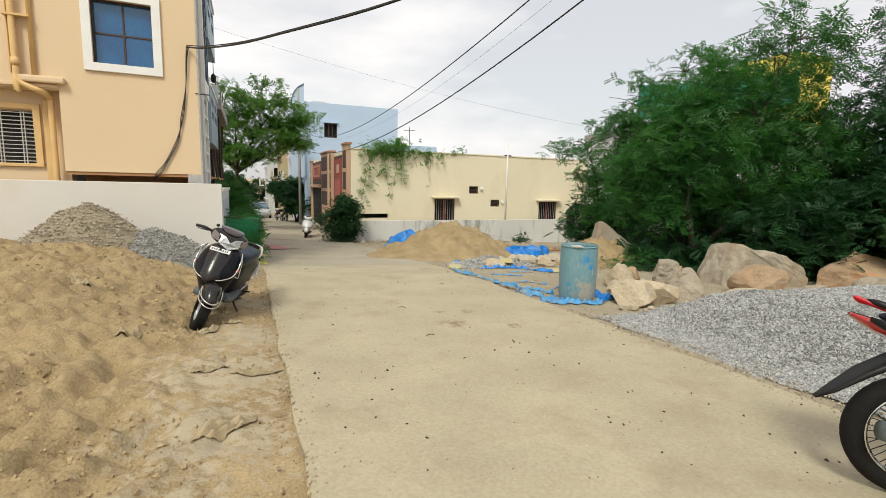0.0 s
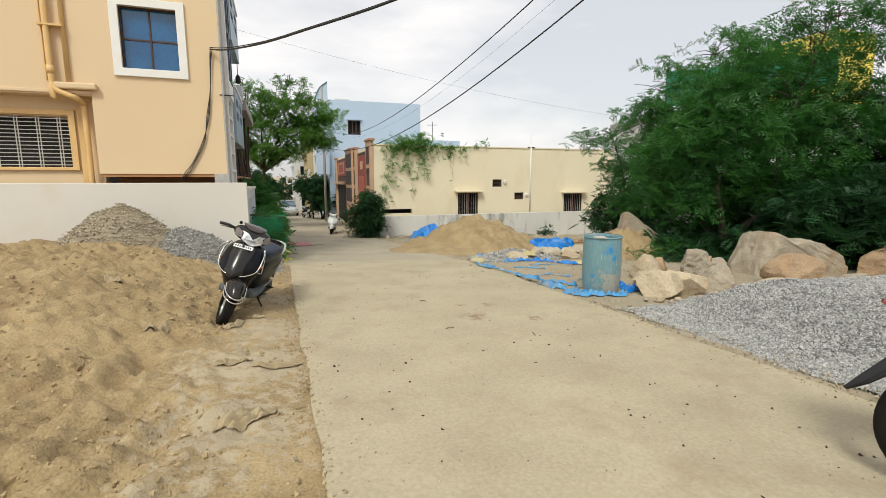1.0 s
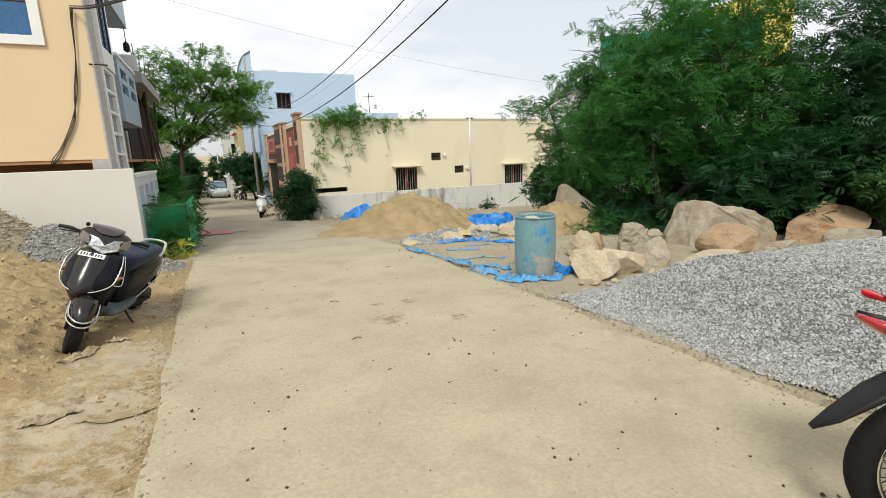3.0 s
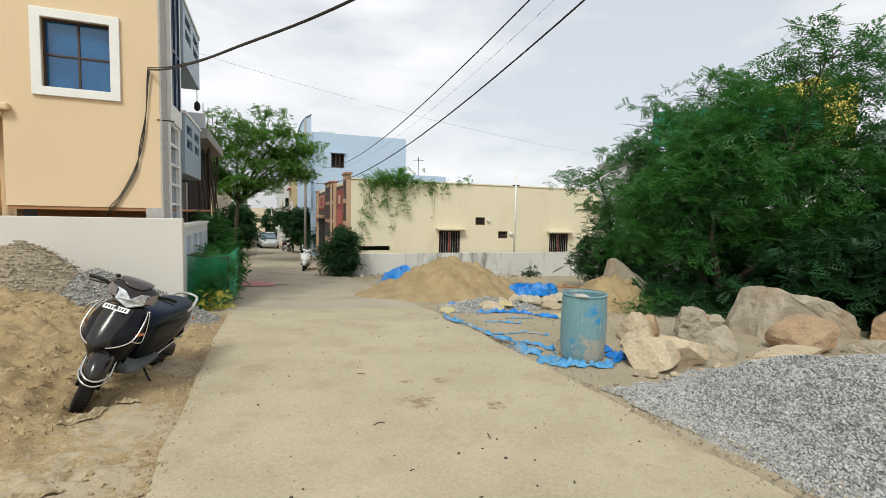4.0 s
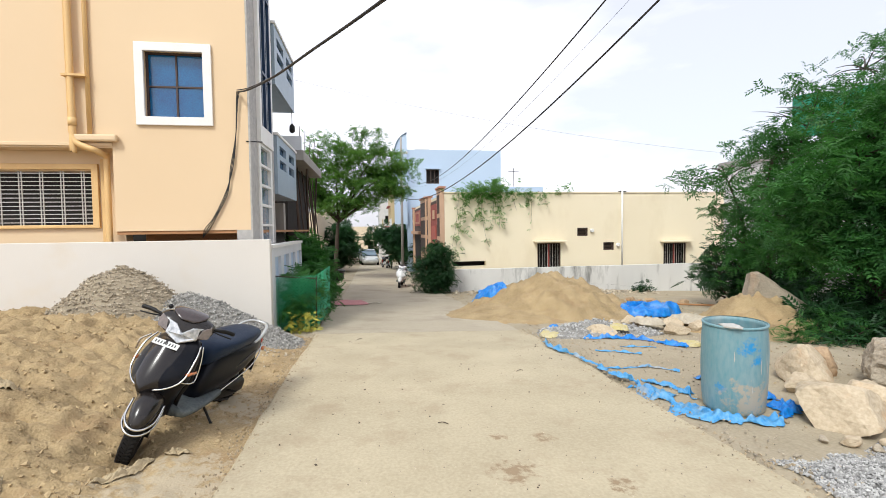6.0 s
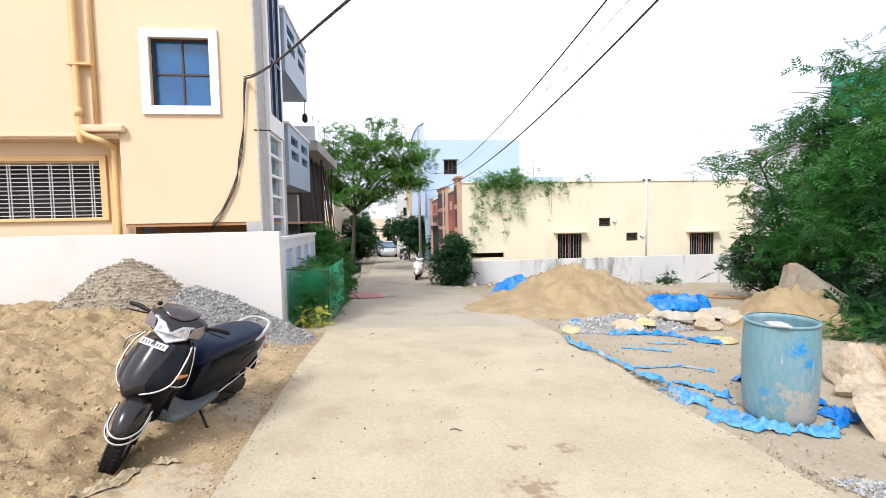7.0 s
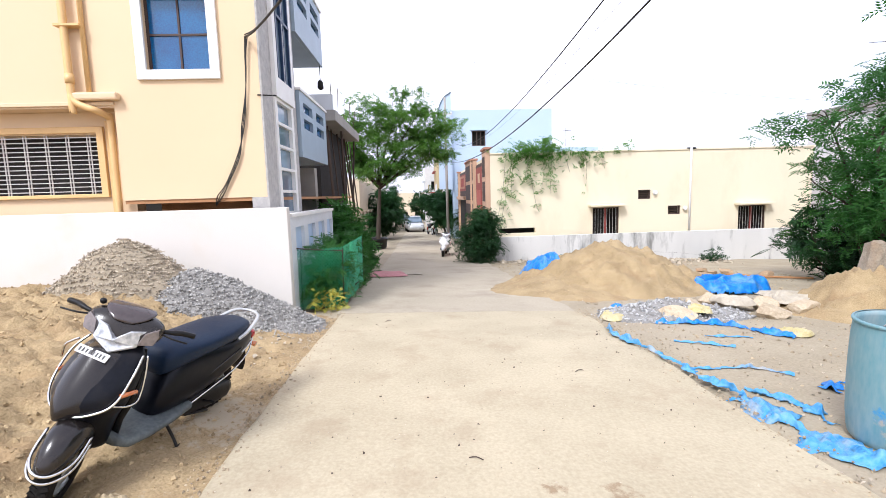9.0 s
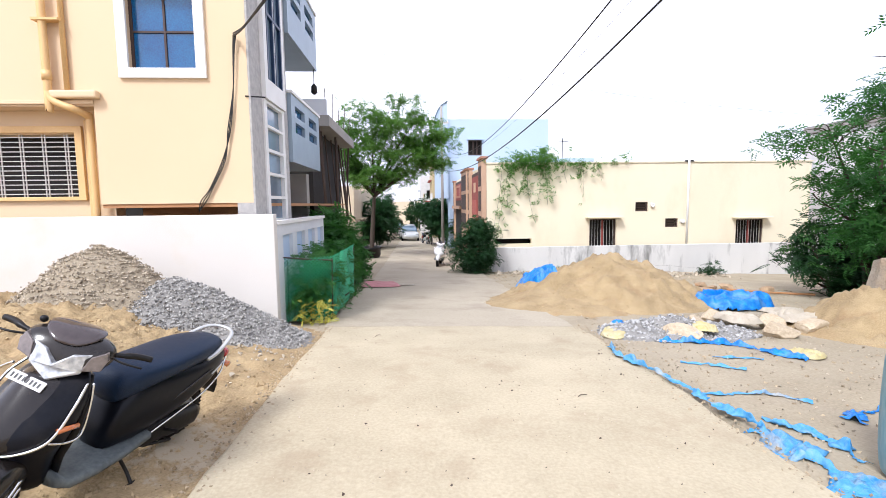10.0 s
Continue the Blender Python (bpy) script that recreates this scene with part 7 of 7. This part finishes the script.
# ---- creeper on the cream house ----
M_CREEPER = leaf_material("light_creeper_leaf", (0.12, 0.24, 0.05), (0.05, 0.13, 0.03), 0.4)
rng = np.random.default_rng(77)
creeper = tagged(empty("creeper", pose(6.8, 22.95, 3.2)), "green creeper trailing over the cream wall's parapet", "creeper")
pts = []
bm = bmesh.new()
for x0, x1, z1, k in ((5.5, 5.0, 0.6, 44), (5.7, 5.4, 1.4, 36), (6.0, 5.9, 1.9, 36), (6.3, 6.5, 0.9, 40), (6.6, 6.7, 1.7, 40), (6.9, 7.1, 1.5, 36), (7.2, 7.1, 2.3, 26), (7.6, 7.9, 2.4, 20), (8.2, 8.5, 2.5, 16), (8.5, 8.6, 1.8, 16), (8.9, 9.3, 2.8, 14), (5.2, 4.75, 0.2, 26)):
    line = [Vector((x0, -0.08, 3.3)), Vector(((x0 + x1) / 2 + rng.normal(0, 0.08), -0.12, (3.3 + z1) / 2 + 0.1)), Vector((x1, -0.08, z1))]
    sp_ = spline(line, 10)
    tube(bm, [p + Vector((-6.8, 22.95 + 0.05 - 22.95, -3.2)) for p in sp_], 0.005, 4)
    for _ in range(k):
        p = sp_[int(len(sp_) * rng.random() ** 1.4 * 0.999)]
        pts.append((p.x - 6.8 + rng.normal(0, 0.12), -0.08 + rng.normal(0, 0.05), p.z - 3.2 + rng.normal(0, 0.10)))
for _ in range(420):
    x = rng.normal(6.4, 0.7)
    pts.append((x - 6.8, rng.normal(0.05, 0.15), 0.1 + abs(rng.normal(0, 0.18)) - 0.3 * (rng.random() < 0.3)))
for _ in range(60):
    t = rng.random()
    pts.append((0.9 + 2.9 * t, rng.normal(0, 0.06), 0.08 - 0.6 * t * (1 - t) + 0.55 * max(0, t - 0.5) + rng.normal(0, 0.06)))
for _ in range(70):
    pts.append((0.25 + rng.normal(0, 0.16), rng.normal(0.3, 0.15), 0.3 + 0.4 * rng.random()))
part("stem", bm, M_WOOD, creeper, smooth=True)
foliage("leaves", np.array(pts), M_CREEPER, creeper, OVAL, rng, (0.5, 0.8), -0.2)

# ---- hedge net at the lane's edge ----
M_NET = material("green_plastic_net", (0.035, 0.33, 0.15), (0.025, 0.25, 0.11), rough=0.5, bump=0, fine_bump=0.0)
net = tagged(empty("net_fence", pose(-0.5, 11.3, -0.35)), "green plastic net fence tied to a stick", "fence")
part("stick", tubed([(-0.32, -0.05, 1.12), (0.2, 0.0, 1.06), (0.66, 0.25, 1.0)], 0.012, 6), M_WOOD, net, "dark bamboo stick")
for px, py in ((-0.05, 0.0), (0.3, 0.06), (0.62, 0.25), (0.66, 1.4), (0.68, 2.6)):
    part("post", tubed([(px, py + 0.03, -0.1), (px + 0.02, py + 0.03, 1.04)], 0.009, 6), M_WOOD, net)
bm = bmesh.new()
path_n = [Vector(p) for p in ((-0.3, -0.03, 0), (0.1, 0.0, 0), (0.45, 0.1, 0), (0.64, 0.3, 0), (0.68, 1.4, 0), (0.7, 2.6, 0))]
lens = [0]
for a, b in zip(path_n, path_n[1:]):
    lens.append(lens[-1] + (b - a).length)


def along(s):
    s = min(max(s, 0), lens[-1] - 1e-4)
    i = max(k for k in range(len(path_n) - 1) if lens[k] <= s)
    return path_n[i].lerp(path_n[i + 1], (s - lens[i]) / (lens[i + 1] - lens[i]))


cell, hgt = 0.06, 1.04
for k in range(int((lens[-1] + hgt) / cell)):
    for sgn in (1, -1):
        pl = []
        for q in range(9):
            z = hgt * q / 8
            s = k * cell - z if sgn > 0 else k * cell - hgt + z
            if 0 <= s <= lens[-1]:
                p = along(s)
                pl.append(Vector((p.x + 0.03 * noise.noise(Vector((s * 3, z * 3, 0))), p.y + 0.03 * noise.noise(Vector((s * 3, z * 3, 5))), 0.03 + z)))
        if len(pl) > 1:
            tube(bm, pl, 0.007, 3, caps=False)
part("net", bm, M_NET, net, "sagging green mesh")
M_PINK = material("pink_cloth", (0.55, 0.27, 0.27), (0.42, 0.18, 0.18), rough=0.9, scale=8, bump=0.3)
bundle("cloth", 0.50, 16.9, 0.62, 0.75, 0.10, M_PINK, 71, "faded pink cloth dropped at the lane's edge", "cloth", 12, square=5.0, ruck=True, zf=lambda x, y: gz(x, y) + 0.01)
bundle("cloth", 1.25, 16.9, 0.35, 0.12, 0.04, M_SACK_W, 72, "white cloth scrap on the lane", "cloth", zf=lambda x, y: gz(x, y) + 0.01)
YEL = material("yellow_flower_leaf", (0.50, 0.42, 0.05), (0.30, 0.34, 0.05), rough=0.6, island=0.2)
fl = tagged(empty("flower_bush", pose(-0.05, 11.2, -0.35)), "yellow green flowering weeds at the net's foot", "plant")
rng = np.random.default_rng(9)
foliage("leaves", np.stack([rng.uniform(-0.3, 0.22, 90), rng.normal(0, 0.08, 90), rng.uniform(0.02, 0.38, 90)], 1), YEL, fl, FINE, rng, (0.4, 0.7))

# planter box below the street tree
pot = tagged(empty("planter", pose(-0.95, 28.9, gz(-0.95, 28.9))), "dark round planter ring at the street tree's foot", "planter")
bm = bmesh.new()
lathe(bm, [(0.55, 0), (0.62, 0.1), (0.64, 0.45), (0.7, 0.5), (0.68, 0.58), (0.55, 0.55), (0.5, 0.4), (0.0, 0.4)], seg=24)
part("ring", bm, M_PLASTIC, pot, smooth=True)
# lamp post
pole = tagged(empty("utility_pole", pose(3.54, 37, gz(3.54, 37))), "grey concrete utility pole with steel cross arm", "pole")
part("shaft", tubed([(0, 0, -0.2), (0, 0, 10.0)], [0.11, 0.075], 12), M_CONC, pole, smooth=True)
for z in (6.3, 8.8):
    part("cross_arm", boxed(-0.5, 0.5, -0.05, 0.05, z, z + 0.1), M_STEEL, pole)
    for x in (-0.42, 0.0, 0.42):
        bm = bmesh.new()
        lathe(bm, [(0, z + 0.1), (0.04, z + 0.1), (0.05, z + 0.16), (0.03, z + 0.2), (0, z + 0.22)], (x, 0, 0), seg=10)
        part("insulator", bm, M_WHITE_PAINT, pole, smooth=True)


# ---- car ----
def car(m, paint, label):
    top = tagged(empty("car", m), label, "car")
    Y, Z = Vector((0, 1, 0)), Vector((0, 0, 1))
    part("body", lofted([oval((x, 0, (a + b) / 2), Y, Z, w, (b - a) / 2, 4, 24) for x, w, a, b in ((2.0, 0.62, 0.35, 0.62), (1.9, 0.74, 0.25, 0.72), (1.5, 0.82, 0.22, 0.86), (0.8, 0.84, 0.2, 0.95), (-0.8, 0.84, 0.2, 0.97), (-1.6, 0.82, 0.24, 0.98), (-1.9, 0.75, 0.3, 0.9), (-1.97, 0.6, 0.4, 0.75))]), paint, top, smooth=True)
    part("cabin", lofted([oval((x, 0, 0.9 + (b - 0.9) / 2), Y, Z, w, (b - 0.9) / 2 + 0.05, 4, 20) for x, w, b in ((1.0, 0.72, 0.95), (0.35, 0.68, 1.42), (-0.3, 0.67, 1.48), (-1.1, 0.66, 1.42), (-1.75, 0.68, 0.98))]), M_GLASS_GREY, top, "dark glazed cabin", smooth=True)
    part("roof", lofted([oval((x, 0, 1.47), Y, Z, w, 0.03, 3, 16) for x, w in ((0.4, 0.5), (0.25, 0.62), (-0.9, 0.62), (-1.15, 0.5))]), paint, top, smooth=True)
    part("windscreen", lofted([oval((x, 0, z), Y, Z, w, 0.02, 4, 16) for x, z, w in ((1.02, 0.99, 0.66), (0.42, 1.42, 0.56))]), M_GLASS_GREY, top, smooth=True)
    for s in (-1, 1):
        part("headlight", lofted([oval((x, s * 0.58, 0.66), Y, Z, w, 0.08, 2.5, 12) for x, w in ((1.8, 0.16), (1.95, 0.14), (1.97, 0.08))]), M_LENS, top, smooth=True)
        part("wing_mirror", lofted([oval((x, s * 0.93, 1.0), Y, Z, 0.09, 0.06, 2.5, 10) for x in (0.62, 0.74)]), paint, top, smooth=True)
        for x in (1.25, -1.25):
            w = wheel(top, x, 0.29, 0.075, 0.2, "wheel", width=0.09)
            w.location.y = s * 0.76
    part("grille", boxed(1.96, 1.99, -0.35, 0.35, 0.45, 0.6), M_PLASTIC, top)
    part("number_plate", boxed(1.99, 2.0, -0.22, 0.22, 0.36, 0.46), M_PLATE, top)
    return top


car(pose(0.95, 49.6, gz(0.95, 49.6), 0, 0, -84), M_SILVER, "silver hatchback parked down the lane")
car(pose(-0.9, 66, gz(-0.9, 66), 0, 0, -90), M_BLACK, "dark car parked far down the lane")


# ---- houses further down the lane ----
def far_house(x0, x1, y0, y1, z1, mat, label, storeys, trim, face):
    """A plain flat roofed house with storeys, windows on the lane side and towards the walker."""
    z0 = gz((x0 + x1) / 2, y0) - 0.5
    top = tagged(empty("house", pose(x0, y0, z0)), label, "house")
    L, W, H = y1 - y0, x1 - x0, z1 - z0
    st = H / storeys
    wins = [(0.9 + k * 2.2, 1.9 + k * 2.2, 1.2 + s * st, 2.3 + s * st) for s in range(storeys) for k in range(int((L - 1) / 2.2))]
    fx = 0 if face > 0 else W
    part("wall", wall_bm("y", 0, L, fx - (0 if face > 0 else 0.25), fx + (0.25 if face > 0 else 0), 0, H, wins), mat, top)
    wf = [(0.8 + k * 2.4, 1.8 + k * 2.4, 1.2 + s * st, 2.3 + s * st) for s in range(storeys) for k in range(int((W - 1) / 2.4))]
    part("wall", wall_bm("x", 0.253, W - 0.253, 0.0, 0.25, 0, H, [w for w in wf if w[1] < W - 0.4]), mat, top)
    # core coloured near black as the shade of the rooms
    part("core", boxed(0.3, W - 0.3, 0.4, L - 0.1, 0, H - 0.6), M_DARK, top)
    part("wall", boxed(W - 0.25 if face > 0 else 0, W if face > 0 else 0.25, 0.253, L, 0, H), mat, top)
    part("roof", boxed(0.26, W - 0.26, 0.26, L, H - 0.58, H - 0.4), M_CONC, top)
    for a, b, c, d in wins:
        part("window_hood", boxed(fx - (0.35 if face > 0 else 0), fx + (0 if face > 0 else 0.35), a - 0.15, b + 0.15, d + 0.05, d + 0.12), trim, top)
    for s in range(1, storeys):
        bx0, bx1 = (-0.9, -0.003) if face > 0 else (W + 0.003, W + 0.9)
        b = part("balcony", boxed(bx0, bx1, L * 0.35, L * 0.8, s * st - 0.12, s * st), trim, top)
        part("rail", boxed(bx0, bx0 + 0.08, L * 0.35, L * 0.8, s * st, s * st + 0.9), mat, b)
    return top


M_CREAM2 = material("faded_cream_paint", (0.66, 0.56, 0.40), (0.58, 0.48, 0.34), rough=0.8)
M_WHITE2 = material("greyed_white_paint", (0.66, 0.66, 0.64), (0.56, 0.56, 0.55), rough=0.8)
M_TEAL = material("teal_paint", (0.12, 0.42, 0.40), (0.10, 0.36, 0.34), rough=0.8)
M_OCHRE = material("ochre_paint", (0.52, 0.42, 0.24), (0.46, 0.37, 0.21), rough=0.8)
far_house(4.2, 12, 48, 57, 6.2, M_WHITE2, "greyed white two storey house by the lane", 2, M_PALE_PANEL, 1)
far_house(3.6, 11, 58, 66, 6.8, M_OCHRE, "ochre two storey house down the lane", 2, M_RED_PAINT, 1)
far_house(2.4, 10, 67, 78, 5.4, M_WHITE2, "white two storey house far down the lane", 2, M_PALE_PANEL, 1)
far_house(-10, -2.2, 33, 42, 2.6, M_CREAM2, "cream single storey house beyond the unfinished one", 1, M_CREAM2, -1)
far_house(-11, -2.6, 44, 55, 3.2, M_CREAM2, "cream house low beside the lane", 1, M_PALE_PANEL, -1)
far_house(-12, -3.0, 58, 70, 2.6, M_WHITE2, "white low house far down the lane", 1, M_TEAL, -1)
far_house(-5, 4, 95, 103, 2.2, M_CREAM2, "cream low house closing the lane", 1, M_PALE_PANEL, 1)
far_house(19.5, 26, 28, 38, 3.0, M_CREAM2, "cream house behind the plot wall", 2, M_CREAM2, 1)
for i, (x, y, s) in enumerate(((-1.6, 38, 1.0), (-2.0, 52, 1.2), (4.6, 52, 0.8), (-3.2, 80, 1.8), (1.8, 84, 1.5))):
    g = gz(x, y)
    tree("tree", x, y, 1.2 * s, 1, [(x, y, g + 2.2 * s, 1.2 * s, 1.2 * s, 1.1 * s, 90), (x + 0.5, y, g + 1.2 * s, 1.1 * s, 1.0 * s, 0.7 * s, 60)], 8, M_LEAF_DARK, BROAD, 60 + i, "dark green roadside tree far down the lane", limbs=16, trunk_r=0.09, size=(1.5, 2.3))

# building site behind the big tree, hung with green net
M_SITE_NET = material("green_shade_net", (0.02, 0.24, 0.13), (0.015, 0.18, 0.10), rough=0.6, scale=0.8, fine=20, bump=0.3)
M_SITE_Y = material("lemon_paint", (0.72, 0.62, 0.12), (0.66, 0.56, 0.10), rough=0.8)
site = tagged(empty("building_site", pose(16.4, 17.2, -2.1) @ Matrix.Scale(1.22, 4)), "pale house under construction hung with green shade net", "house")
part("wall", wall_bm("x", 3.5, 18, 0.0, 0.3, 0, 5.6, [(4.4 + 2.9 * k, 5.7 + 2.9 * k, 3.6, 4.9) for k in range(4)]), M_WHITE2, site)
part("wall", boxed(3.5, 3.8, 0.303, 7, 0, 5.6), M_WHITE2, site)
# near-black core as the site's unlit inside
part("core", boxed(3.85, 17.7, 0.6, 7, 0, 5.4), M_DARK, site)
bm = bmesh.new()
rows = [[bm.verts.new((-0.1 + 9 * i / 40, -0.25 + 0.12 * math.sin(i * 0.9) * (1 - j / 8), 5.5 + 1.25 * j / 8 + 0.035 * i + 0.05 * math.sin(i * 0.7))) for i in range(41)] for j in range(9)]
for a, b in zip(rows, rows[1:]):
    for i in range(40):
        bm.faces.new((a[i], a[i + 1], b[i + 1], b[i]))
nt = part("shade_net", bm, M_SITE_NET, site, "hanging green shade net")
nt.modifiers.new("solid", "SOLIDIFY").thickness = 0.01
part("roof_room", boxed(11.4, 14.4, 1.5, 5, 6.0, 9.9), M_SITE_Y, site, "lemon yellow roof room")
part("roof_slab", boxed(3.4, 18, 0.303, 7, 5.603, 5.85), M_CONC, site)
for k in range(5):
    part("pole", tubed([(0.1 + 2.2 * k, -0.12, 0), (0.1 + 2.2 * k, -0.12, 6.9 + 0.25 * k)], 0.03, 6), M_WOOD, site)
# low block wall in the shade of the tree
bwall = tagged(part("block_wall", boxed(13.2, 23.0, 16.05, 16.2, -1.6, 0.25), M_CONC), "unplastered grey block wall in the tree's shade", "wall", kind="structure")
M_BLOCK = material("grey_block", (0.50, 0.49, 0.46), (0.40, 0.39, 0.37), rough=0.9, scale=4, per_object=0.15)
blk = bpy.data.meshes.new("block")
bm = boxed(-0.19, 0.19, -0.03, 0.0, -0.09, 0.09)
bmesh.ops.bevel(bm, geom=list(bm.edges), offset=0.008, segments=1, affect="EDGES")
bm.to_mesh(blk)
bm.free()
blk.materials.append(M_BLOCK)
for r in range(9):
    for k in range(24):
        o = new("block", blk)
        o.parent = bwall
        o.location = (13.4 + k * 0.4 + (0.2 if r % 2 else 0), 16.048, -1.48 + r * 0.2)
